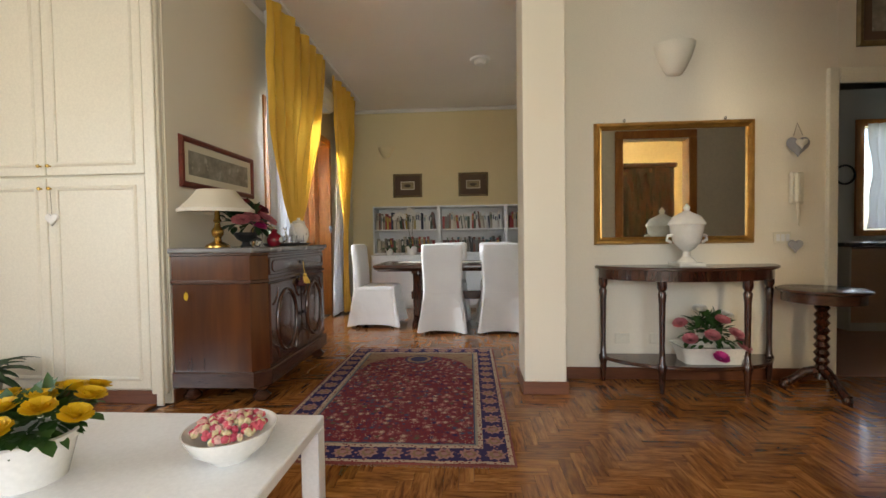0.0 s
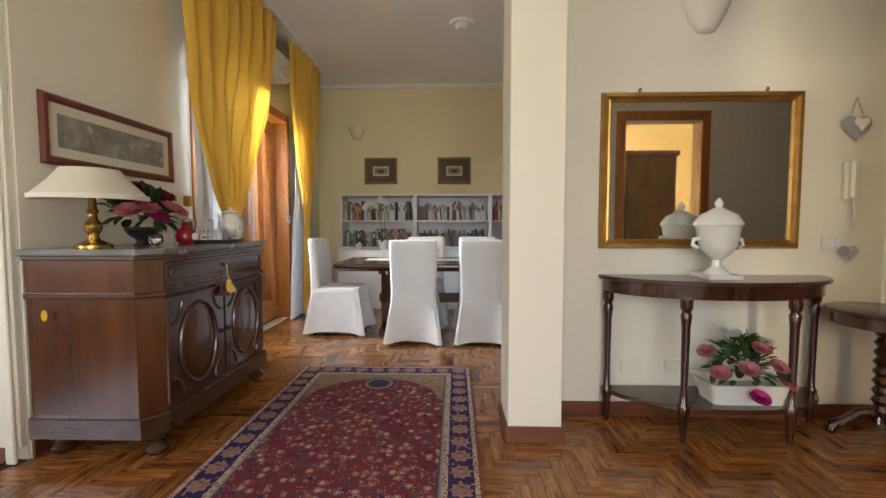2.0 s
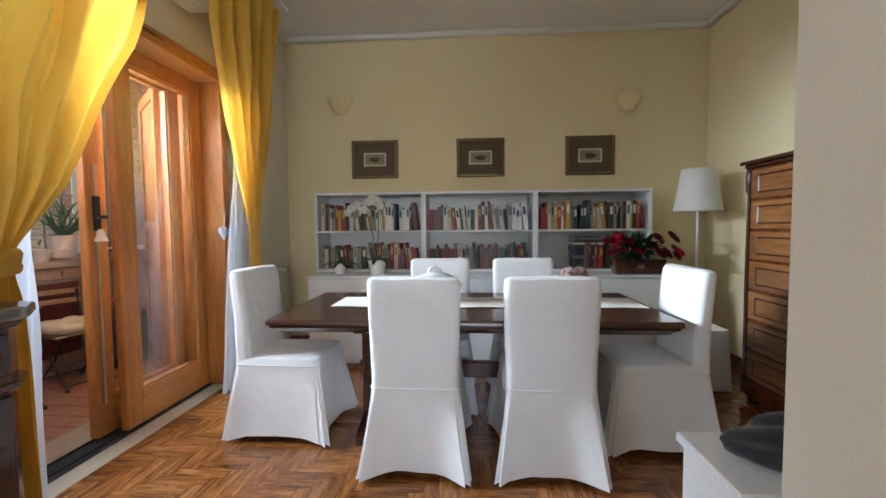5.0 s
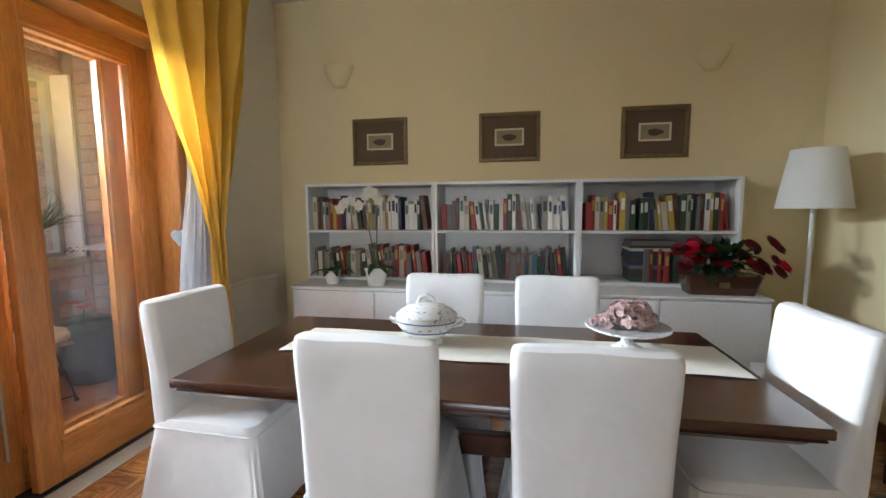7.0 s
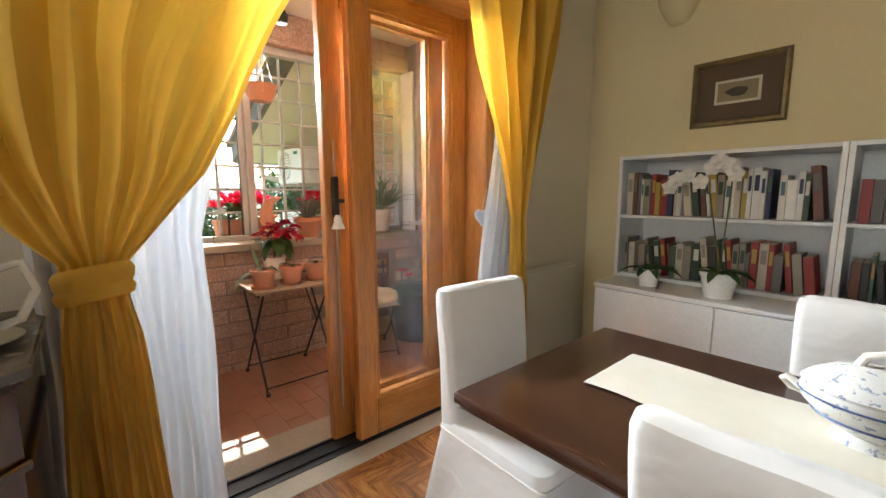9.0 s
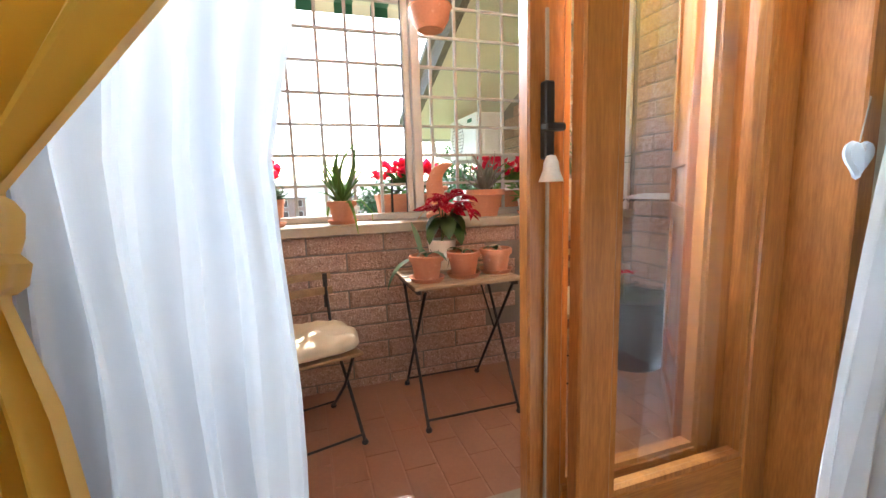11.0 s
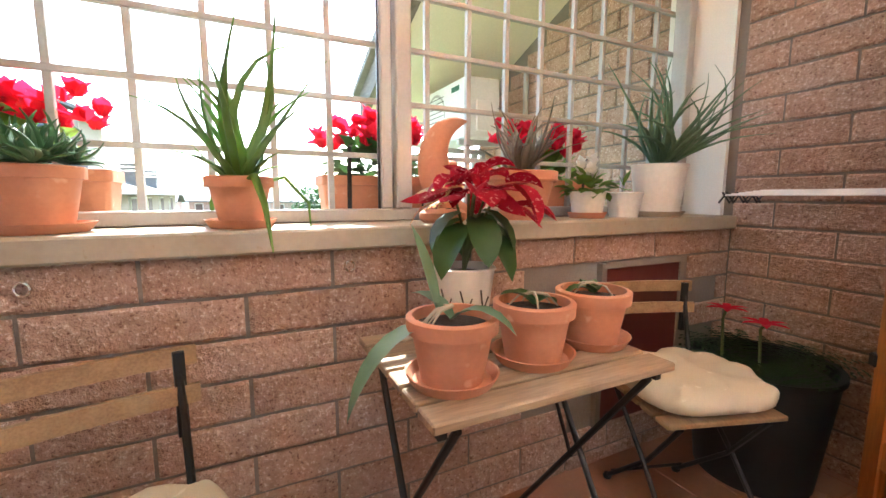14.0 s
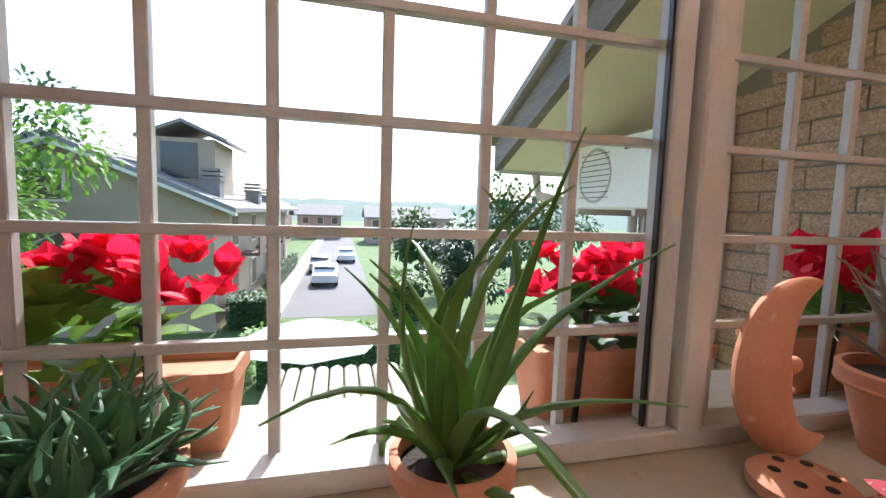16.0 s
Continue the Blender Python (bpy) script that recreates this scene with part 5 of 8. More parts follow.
for q, mt in (((-0.17, -0.10, 0.17), M_PETAL_PINK), ((-0.05, -0.13, 0.20), M_PETAL_PINK), ((0.10, -0.12, 0.21), M_PETAL_PINK), ((0.17, -0.09, 0.11), M_PETAL_PINK), ((0.0, -0.14, 0.06), M_PETAL_MAG), ((0.2, -0.02, 0.13), M_PETAL_PINK), ((-0.06, 0.0, 0.35), M_PETAL_WHITE), ((0.11, 0.0, 0.31), M_PETAL_WHITE), ((-0.2, -0.03, 0.26), M_PETAL_PINK), ((0.04, -0.08, 0.29), M_PETAL_PINK)):
    b = BM()
    rose(b, q, 0.04, rnd, (q[0], q[1] - 0.1, 0.4))
    part("bloom", b, mt, pl, smooth=True)

# side table beside the kitchen doorway
sd = thing("side_table", (2.48, 2.865, 0), "round mahogany pedestal table with a twisted column", "side table")
b = BM()
lathe(b, [(0, 0.60), (0.20, 0.60), (0.212, 0.605), (0.212, 0.66), (0.225, 0.665), (0.24, 0.674), (0.24, 0.685), (0.225, 0.69), (0, 0.69)], 44)
part("top", b, M_WALNUT_H, sd, smooth=True)
b = BM()
prof = [(0, 0.10), (0.04, 0.10)]
for k in range(9):
    z0 = 0.14 + 0.05 * k
    prof += [(0.028, z0), (0.043, z0 + 0.025)]
prof += [(0.028, 0.585), (0.05, 0.60), (0, 0.60)]
lathe(b, prof, 20)
part("column", b, M_WALNUT, sd, smooth=True)
for a in (30, 150, 270):
    b = BM()
    ca, sa = math.cos(radians(a)), math.sin(radians(a))
    tube(b, [(0.02 * ca, 0.02 * sa, 0.15), (0.08 * ca, 0.08 * sa, 0.13), (0.14 * ca, 0.14 * sa, 0.07), (0.19 * ca, 0.19 * sa, 0.035)], [0.03, 0.028, 0.024, 0.03], 10)
    lathe(b, [(0, 0), (0.022, 0), (0.03, 0.02), (0.02, 0.045), (0, 0.05)], 12, (0.19 * ca, 0.19 * sa, 0))
    part("foot", b, M_WALNUT, sd, smooth=True)

# entry phone, switch, hangings
M_IVPLASTIC = surf("ivory_plastic", (0.74, 0.70, 0.58), (0.70, 0.66, 0.54), 5, 0.4, gb=0.02)
ic = thing("intercom", (2.495, 3.12, 1.36), "ivory wall intercom handset", "intercom")
part("body", boxes((-0.045, 0.045, -0.03, 0, -0.10, 0.12), bev=0.008), M_IVPLASTIC, ic)
part("handset", boxes((-0.035, 0.0, -0.06, -0.03, -0.095, 0.115), bev=0.01), M_IVPLASTIC, ic)
b = BM()
tube(b, [(-0.015, -0.04, -0.095), (0.0, -0.035, -0.2), (0.01, -0.03, -0.26), (0.02, -0.02, -0.16), (0.02, -0.015, -0.1)], 0.005, 6)
part("cord", b, M_IVPLASTIC, ic, smooth=True)
sw = thing("light_switch", (2.41, 3.12, 1.02), "white rectangular wall switch plate", "switch")
part("plate", boxes((-0.06, 0.06, -0.009, 0, -0.04, 0.04), bev=0.003), M_IVPLASTIC, sw)
for k in (-1, 0, 1):
    part("rocker", boxes((k * 0.032 - 0.013, k * 0.032 + 0.013, -0.013, -0.009, -0.025, 0.025), bev=0.002), M_WHITE_LAC, sw)
M_GREYFELT = fabric("grey_felt", (0.36, 0.36, 0.38), (0.30, 0.30, 0.32))
hh = thing("heart_ornament", (2.485, 3.095, 0.965), "grey felt heart hanging from the switch", "ornament")
part("heart", heart_mesh(0.11, 0.014), M_GREYFELT, hh, smooth=True).rotation_euler = (0, 0, radians(90))
hw = thing("heart_wreath", (2.50, 3.10, 1.665), "woven grey heart with a smaller white heart", "ornament")
part("heart", heart_mesh(0.17, 0.01), M_GREYFELT, hw, smooth=True).rotation_euler = (0, 0, radians(90))
o2 = part("small_heart", heart_mesh(0.085, 0.012), M_PLASTER, hw, smooth=True)
o2.rotation_euler, o2.location = (0, 0, radians(90)), (0.01, -0.02, 0.015)
part("string", (lambda m: (tube(m, [(-0.03, 0, 0.07), (0, 0.008, 0.16), (0.03, 0, 0.07)], 0.003, 6), m)[1])(BM()), M_STONE, hw)
for sx in (1.30, 1.55):
    so = thing("wall_socket", (sx, 3.12, 0.30), "ivory wall socket near the floor", "socket", "wall sockets")
    part("plate", boxes((-0.055, 0.055, -0.008, 0, -0.038, 0.038), bev=0.003), M_IVPLASTIC, so)
picture((3.12, 3.118, 2.56), 0.38, 0.36, 0.04, M_OLDGOLD, [(0, M_MATBROWN, "mount"), (0.06, M_PRINT, "print")], "framed print hanging above the kitchen doorway")


# ---- fitted wardrobe ----
wd = thing("fitted_wardrobe", (-1.76, 2.55, 0), "ivory painted fitted wardrobe with panelled doors", "wardrobe")
part("carcass", boxes((-2.34, 0, 0.022, 0.58, 0.0, CEIL - 0.004)), M_IVORY, wd)
part("end_post", boxes((-0.105, 0.0, -0.012, 0.022, 0.07, CEIL - 0.006), (-0.06, -0.012, -0.03, -0.012, 0.0, CEIL - 0.006), bev=0.005), M_IVORY, wd)
part("plinth", boxes((-2.34, -0.06, 0.004, 0.022, 0, 0.085), bev=0.003), M_SKIRT, wd)


def ward_door(x0, x1, z0, z1, knob_x):
    dd = part("door", boxes((x0, x1, -0.004, 0.02, z0, z1), bev=0.004), M_IVORY, wd, "ivory panelled wardrobe door")
    bm = BM()
    w, h2 = (x1 - x0) - 0.17, (z1 - z0) - 0.17
    ring_frame(bm, w, h2, [(0.0, 0.0), (0.004, -0.006), (0.016, -0.009), (0.026, -0.004), (0.03, 0.0)])
    for v in bm.verts:
        v.co += Vector(((x0 + x1) / 2, -0.004, (z0 + z1) / 2))
    part("moulding", bm, M_IVORY, dd)
    bm = BM()
    lathe(bm, [(0, 0), (0.006, 0), (0.006, 0.012), (0.012, 0.018), (0.009, 0.026), (0, 0.028)], 14)
    for v in bm.verts:
        v.co = Vector((knob_x + v.co.x, -0.004 - v.co.z, (z0 + 0.06 if z0 > 1 else z1 - 0.07) + v.co.y))
    part("knob", bm, M_BRASS, dd, "small brass knob", smooth=True)
    return dd


for x0, x1, kx in ((-0.78, -0.112, -0.75), (-1.455, -0.785, -0.815), (-2.13, -1.46, -2.1)):
    ward_door(x0, x1, 0.10, 1.475, kx)
    ward_door(x0, x1, 1.49, 3.10, kx)
hp = thing("heart_ornament", (-2.50, 2.535, 1.21), "small white porcelain heart hanging from the wardrobe key", "ornament")
part("heart", heart_mesh(0.10, 0.012), M_CHINA, hp, smooth=True).rotation_euler = (0, 0, radians(90))
part("string", (lambda m: (tube(m, [(0, 0, 0.03), (0, -0.006, 0.19)], 0.002, 5), m)[1])(BM()), M_STONE, hp)

fpn = thing("floor_plant", (-2.72, 2.22, 0), "dark green plant in a grey pot by the wardrobe", "plant")
b = BM()
pot(b, 0.11, 0.15, 0.30, 0.03, 0.004)
part("pot", b, M_GREYPOT, fpn, smooth=True)
rnd = random.Random(55)
b = BM()
for k in range(22):
    a = k * 2.4
    leaf(b, (0.05 * math.cos(a), 0.05 * math.sin(a), 0.27), (math.cos(a), math.sin(a), rnd.uniform(0.3, 1.4)), rnd.uniform(0.2, 0.34), 0.06, 1.2, seg=6)
part("leaves", b, M_LEAF_DARK, fpn, smooth=True)

# ---- coffee table with roses and potpourri bowl ----
ct = thing("coffee_table", (-0.935, 1.045, 0), "low white lacquered coffee table", "coffee table")
part("tabletop", boxes((-0.62, 0.62, -0.36, 0.36, 0.415, 0.45), bev=0.004), M_WHITE_LAC, ct)
for sx in (-0.59, 0.59):
    for sy in (-0.33, 0.33):
        part("leg", boxes((sx - 0.03, sx + 0.03, sy - 0.03, sy + 0.03, 0, 0.415), bev=0.003), M_WHITE_LAC, ct)
M_POTP = [surf("potpourri_%d" % k, c, None, 30, 0.7) for k, c in enumerate(((0.62, 0.10, 0.14), (0.72, 0.42, 0.36), (0.68, 0.58, 0.34), (0.45, 0.05, 0.10)))]
bo = thing("potpourri_bowl", (-0.48, 1.13, 0.45), "white china bowl filled with red and pink potpourri", "bowl")
b = BM()
lathe(b, [(0, 0), (0.055, 0), (0.06, 0.008), (0.10, 0.04), (0.122, 0.085), (0.118, 0.085), (0.095, 0.042), (0.05, 0.012), (0, 0.01)], 40)
part("bowl", b, M_CHINA, bo, smooth=True)
rnd = random.Random(51)
for mt in M_POTP:
    b = BM()
    for _ in range(40):
        a, q = rnd.uniform(0, 6.28), 0.098 * math.sqrt(rnd.random())
        bmesh.ops.create_icosphere(b, subdivisions=1, radius=rnd.uniform(0.008, 0.013), matrix=Matrix.Translation((q * math.cos(a), q * math.sin(a), 0.082 + 0.02 * (1 - q / 0.1) + rnd.uniform(0, 0.008))))
    part("potpourri", b, mt, bo, smooth=True)
rp = thing("rose_pot", (-0.93, 1.0, 0.45), "yellow roses in a white ceramic pot", "plant")
b = BM()
pot(b, 0.07, 0.098, 0.12, 0.02, 0.002)
part("pot", b, M_CHINA, rp, smooth=True)
rnd = random.Random(61)
b = BM()
bush(b, (0, 0, 0.145), 0.145, 0.145, 0.065, 210, 0.048, 0.030, rnd)
part("leaves", b, M_LEAF, rp, smooth=True)
for k in range(14):
    a, q = k * 2.4, 0.165 * math.sqrt((k + 0.5) / 14)
    b = BM()
    rose(b, (q * math.cos(a), q * math.sin(a), 0.205 - q * 0.2 + rnd.uniform(0, 0.02)), 0.030, rnd, (math.cos(a) * q * 2, math.sin(a) * q * 2, 0.8))
    part("rose", b, M_PETAL_YEL, rp, smooth=True)


# ---- chest of drawers, floor lamp, low cabinet, radiator, cooler ----
M_FIGURED = wood("golden_figured_walnut", (0.075, 0.024, 0.009), (0.30, 0.125, 0.038), 0.2, 1, 5, True, 0.5)
ch = thing("chest_of_drawers", (2.25, 5.09, 0), "tall figured walnut chest with seven drawers", "chest of drawers")
part("carcass", boxes((-0.19, 0.20, -0.47, 0.47, 0.07, 1.60), bev=0.004), M_BURR, ch)
part("plinth", boxes((-0.21, 0.20, -0.485, 0.485, 0.05, 0.16), bev=0.01), M_BURR, ch)
b = BM()
box(b, -0.215, 0.205, -0.49, 0.49, 1.60, 1.625, 0.008)
box(b, -0.235, 0.21, -0.51, 0.51, 1.625, 1.65, 0.008)
part("cornice", b, M_WALNUT, ch)
for sx in (-0.15, 0.15):
    for sy in (-0.42, 0.42):
        b = BM()
        lathe(b, [(0, 0), (0.035, 0), (0.04, 0.03), (0.03, 0.055), (0, 0.055)], 14, (sx, sy, 0))
        part("foot", b, M_WALNUT, ch, smooth=True)
for k in range(7):
    z = 0.175 + 0.2035 * k
    dr = part("drawer", boxes((-0.205, -0.188, -0.43, 0.43, z, z + 0.19), bev=0.006), M_FIGURED, ch, "figured walnut drawer front")
    b = BM()
    ring_frame(b, 0.70, 0.10, [(0, 0), (0.004, -0.005), (0.01, 0)])
    for v in b.verts:
        v.co = Vector((-0.205 + v.co.y, v.co.x, z + 0.095 + v.co.z))
    part("inlay", b, M_WALNUT, dr)
    b = BM()
    lathe(b, [(0, 0), (0.008, 0), (0.008, 0.008), (0.015, 0.014), (0.01, 0.022), (0, 0.024)], 12)
    for v in b.verts:
        v.co = Vector((-0.205 - v.co.z, v.co.x, z + 0.095 + v.co.y))
    part("knob", b, M_BRASS, dr, "small brass drawer knob", smooth=True)
for sy in (-0.45, 0.45):
    b = BM()
    prof = [(0.0, 0.16), (0.02, 0.16), (0.022, 0.25), (0.012, 0.27), (0.016, 0.8), (0.012, 1.42), (0.024, 1.45), (0.024, 1.55), (0.018, 1.6), (0, 1.6)]
    lathe(b, prof, 12, (-0.2, sy, 0))
    part("corner_column", b, M_WALNUT, ch, smooth=True)
M_SHADE_WHITE = fabric("white_lampshade", (0.82, 0.80, 0.76), (0.78, 0.76, 0.71), 0.9, 0.25)
fp = thing("floor_lamp", (2.13, 6.33, 0), "white floor lamp with a tapered fabric shade", "floor lamp")
b = BM()
lathe(b, [(0, 0), (0.14, 0), (0.14, 0.015), (0.02, 0.025), (0.011, 0.03), (0.011, 1.4), (0, 1.4)], 24)
part("stand", b, M_WHITE_LAC, fp, smooth=True)
b = BM()
lathe(b, [(0.19, 1.345), (0.13, 1.705), (0.127, 1.705), (0.187, 1.345)], 40)
part("shade", b, M_SHADE_WHITE, fp, smooth=True)
lc = thing("low_cabinet", (1.0, 3.35, 0), "low white cabinet behind the partition", "cabinet")
part("body", boxes((-0.41, 0.45, -0.10, 0.09, 0.03, 0.78), bev=0.003), M_WHITE_LAC, lc)
part("top", boxes((-0.42, 0.46, -0.105, 0.10, 0.78, 0.80), bev=0.003), M_WHITE_LAC, lc)
part("plinth", boxes((-0.40, 0.43, -0.09, 0.08, 0, 0.03)), M_WHITE_LAC, lc)
dv = thing("black_bag", (0.90, 3.345, 0.80), "soft black bag lying on the low cabinet", "bag")
b = BM()
bmesh.ops.create_icosphere(b, subdivisions=4, radius=1.0)
for v in b.verts:
    n0 = noise.noise(v.co * 1.6)
    v.co = Vector((v.co.x * (0.27 + 0.05 * n0), v.co.y * (0.085 + 0.02 * n0), max(-0.03, v.co.z * (0.05 + 0.035 * n0)) + 0.03))
M_BLACKCLOTH = fabric("black_nylon", (0.012, 0.012, 0.014), (0.006, 0.006, 0.007), 0.55)
part("bag", b, M_BLACKCLOTH, dv, smooth=True)
b = BM()
tube(b, [(-0.2, -0.06, 0.03), (-0.12, -0.04, 0.09), (0.05, -0.05, 0.10), (0.18, -0.08, 0.05)], 0.012, 8, flat=0.4)
part("strap", b, M_BLACKCLOTH, dv, smooth=True)
ra = thing("radiator", (XW + 0.055, 6.25, 0.12), "cream painted flat panel radiator under the curtain", "radiator")
part("panel", boxes((-0.03, 0.045, -0.29, 0.29, 0.03, 0.70), bev=0.008), M_IVORY, ra)
b = BM()
for k in range(24):
    box(b, -0.025, 0.04, -0.275 + k * 0.0235, -0.262 + k * 0.0235, 0.70, 0.712)
part("grille", b, M_IVORY, ra)
part("bracket", boxes((-0.054, -0.03, -0.2, -0.17, 0.1, 0.6), (-0.054, -0.03, 0.17, 0.2, 0.1, 0.6)), M_IVORY, ra)
b = BM()
tube(b, [(0, 0.26, 0.04), (0, 0.26, -0.12)], 0.012, 8)
tube(b, [(0, -0.26, 0.04), (0, -0.26, -0.12)], 0.012, 8)
part("pipe", b, M_IVORY, ra, smooth=True)
ai = thing("air_conditioner", (XW, 4.95, 2.70), "white indoor air conditioner above the balcony door", "air conditioner")
b = BM()
prism(b, [(0, 0), (0.13, 0.0), (0.19, 0.03), (0.205, 0.10), (0.195, 0.24), (0.16, 0.27), (0, 0.27)], -0.42, 0.42, "y")
part("body", b, M_IVORY, ai)
for k in range(4):
    part("louver", boxes((0.05 + 0.028 * k, 0.07 + 0.028 * k, -0.37, 0.37, -0.006, 0.0), bev=0.001), M_WHITE_LAC, ai)

# flowers and orchids on the low cabinets
rf = thing("rose_box", (1.61, 6.30, 0.803), "crimson silk roses in a dark rectangular planter", "flowers")
b = BM()
loft(b, [[(x, y, z) for x, y in ring_pts(w, dd, 0.02, 4)] for z, w, dd in ((0, 0.38, 0.14), (0.11, 0.44, 0.18), (0.125, 0.45, 0.19), (0.12, 0.42, 0.16))])
part("planter", b, M_WALNUT_H, rf, smooth=True)
part("label", boxes((-0.03, 0.03, -0.094, -0.088, 0.05, 0.085), bev=0.002), M_OLDGOLD, rf)
rnd = random.Random(71)
b = BM()
bush(b, (0, 0, 0.20), 0.27, 0.12, 0.12, 130, 0.075, 0.045, rnd)
part("leaves", b, M_LEAF_DARK, rf, smooth=True)
for k in range(26):
    q = (rnd.uniform(-0.3, 0.32), rnd.uniform(-0.14, 0.06), rnd.uniform(0.15, 0.33))
    b = BM()
    rose(b, q, 0.042, rnd, (q[0], q[1] - 0.12, 0.3))
    part("rose", b, M_PETAL_DARK if rnd.random() < 0.6 else M_PETAL_RED, rf, smooth=True)


def orchid(place, pr, ph, stems, seed, label):
    ob = thing("orchid", place, label, "plant", "orchids on the low cabinets")
    rn = random.Random(seed)
    bm = BM()
    pot(bm, pr * 0.75, pr, ph, 0.02, 0.003)
    part("pot", bm, M_CHINA, ob, smooth=True)
    bm = BM()
    soil(bm, pr * 0.92, ph - 0.03)
    part("bark", bm, M_SOIL, ob, smooth=True)
    bm = BM()
    for k in range(7):
        a = k * 0.9 + rn.uniform(-0.2, 0.2)
        leaf(bm, (0, 0, ph - 0.025), (math.cos(a), math.sin(a), 1.0), rn.uniform(0.14, 0.22), 0.05, 1.6, seg=6)
    part("leaves", bm, M_LEAF, ob, smooth=True)
    for pts, heads in stems:
        bm = BM()
        tube(bm, [(0, 0, ph - 0.03)] + pts, 0.0035, 6)
        part("stem", bm, M_STEM, ob, smooth=True)
        for hx, hy, hz in heads:
            bm = BM()
            for k in range(5):
                a = k * 1.2566 + 0.3
                leaf(bm, (hx, hy, hz), (math.cos(a), -0.25, math.sin(a)), 0.045, 0.042, 0.0, Vector((0, 1, 0)), 3)
            part("bloom", bm, M_PETAL_WHITE, ob, smooth=True)
    return ob


orchid((-0.69, 6.29, 0.803), 0.085, 0.13, [([(-0.03, 0, 0.30), (-0.07, 0.0, 0.52), (-0.16, -0.02, 0.60), (-0.22, -0.03, 0.58)], [(-0.11, -0.03, 0.585), (-0.17, -0.03, 0.62), (-0.22, -0.03, 0.60), (-0.25, -0.04, 0.56)]), ([(0.01, 0, 0.35), (0.02, 0, 0.58), (0.0, -0.02, 0.68), (-0.04, -0.03, 0.68)], [(0.02, -0.03, 0.66), (-0.03, -0.03, 0.69), (0.04, -0.03, 0.62), (-0.06, -0.03, 0.655)])], 3, "white orchid with arching stems in a white pot")
orchid((-1.04, 6.30, 0.803), 0.06, 0.10, [], 5, "small orchid without blooms in a white pot")

# ---- Persian rug ----
m, nt, bsdf, vec = base_nodes("persian_wool")
sep = nt.nodes.new("ShaderNodeSeparateXYZ")
nt.links.new(vec, sep.inputs[0])


def mth(op, a, b2=0.0):
    n = nt.nodes.new("ShaderNodeMath")
    n.operation = op
    for sck, v in ((n.inputs[0], a), (n.inputs[1], b2)):
        if hasattr(v, "is_output"):
            nt.links.new(v, sck)
        else:
            sck.default_value = v
    return n.outputs[0]


RW, RL = 0.652, 1.005
dx = mth("SUBTRACT", RW, mth("ABSOLUTE", sep.outputs[0]))
dy = mth("SUBTRACT", RL, mth("ABSOLUTE", sep.outputs[1]))
dist = mth("MINIMUM", dx, dy)


def vor(scale, feature="F1", rnd3=1.0):
    v = nt.nodes.new("ShaderNodeTexVoronoi")
    v.feature = feature
    v.inputs["Scale"].default_value = scale
    v.inputs["Randomness"].default_value = rnd3
    nt.links.new(vec, v.inputs["Vector"])
    return v


CRIM, NAVY, CRM, ROSE, TEAL = (0.17, 0.028, 0.038), (0.028, 0.022, 0.085), (0.46, 0.36, 0.27), (0.42, 0.20, 0.18), (0.05, 0.075, 0.13)
v1 = vor(24.0, rnd3=0.85)
v2 = vor(60.0)
petal = ramp(nt, v1.outputs["Distance"], [(0.0, (1, 1, 1)), (0.26, (1, 1, 1)), (0.29, (0, 0, 0)), (0.36, (0, 0, 0)), (0.39, (0.9, 0.9, 0.9)), (0.48, (0, 0, 0))])
hue = nt.nodes.new("ShaderNodeSeparateColor")
nt.links.new(v1.outputs["Color"], hue.inputs[0])
motif = ramp(nt, hue.outputs[0], [(0.0, CRM), (0.18, ROSE), (0.4, TEAL), (0.62, NAVY), (0.8, (0.10, 0.10, 0.06)), (0.92, CRM)])
for r_ in nt.nodes:
    if r_.bl_idname == "ShaderNodeValToRGB" and r_.outputs[0] == motif:
        r_.color_ramp.interpolation = "CONSTANT"
field = mix(nt, petal, CRIM, motif)
field = mix(nt, ramp(nt, v2.outputs["Distance"], [(0.24, (0.7, 0.7, 0.7)), (0.30, (0, 0, 0))]), field, mix(nt, ramp(nt, hue.outputs[1], [(0.45, (0, 0, 0)), (0.5, (1, 1, 1))]), CRM, NAVY))
v3 = vor(30.0)
band = mix(nt, ramp(nt, v3.outputs["Distance"], [(0.2, (0.9, 0.9, 0.9)), (0.27, (0, 0, 0))]), NAVY, ROSE)
guard = mix(nt, ramp(nt, v2.outputs["Distance"], [(0.3, (1, 1, 1)), (0.4, (0, 0, 0))]), CRM, CRIM)


def step(at):
    return mth("GREATER_THAN", dist, at)


col = mix(nt, step(0.012), (0.20, 0.05, 0.045), guard)
col = mix(nt, step(0.034), col, band)
col = mix(nt, step(0.150), col, guard)
col = mix(nt, step(0.176), col, (0.27, 0.25, 0.20))
col = mix(nt, step(0.188), col, TEAL)
col = mix(nt, step(0.196), col, field)
wear = noise_tex(nt, vec, 2.5, 4)
col = mix(nt, ramp(nt, wear, [(0.4, (0, 0, 0)), (0.8, (0.14, 0.14, 0.14))]), col, (0.24, 0.15, 0.12))
nt.links.new(col, bsdf.inputs["Base Color"])
bsdf.inputs["Roughness"].default_value = 0.95
bsdf.inputs["Specular IOR Level"].default_value = 0.15
bump(nt, bsdf, noise_tex(nt, vec, 400, 2), 0.5, 0.002)
M_RUG = m
M_RUGBEIGE = surf("rug_beige_wool", (0.28, 0.18, 0.10), (0.20, 0.12, 0.07), 14, 0.95, grain=300, gb=0.4, spots=((0.16, 0.03, 0.03), 38, 0.58))
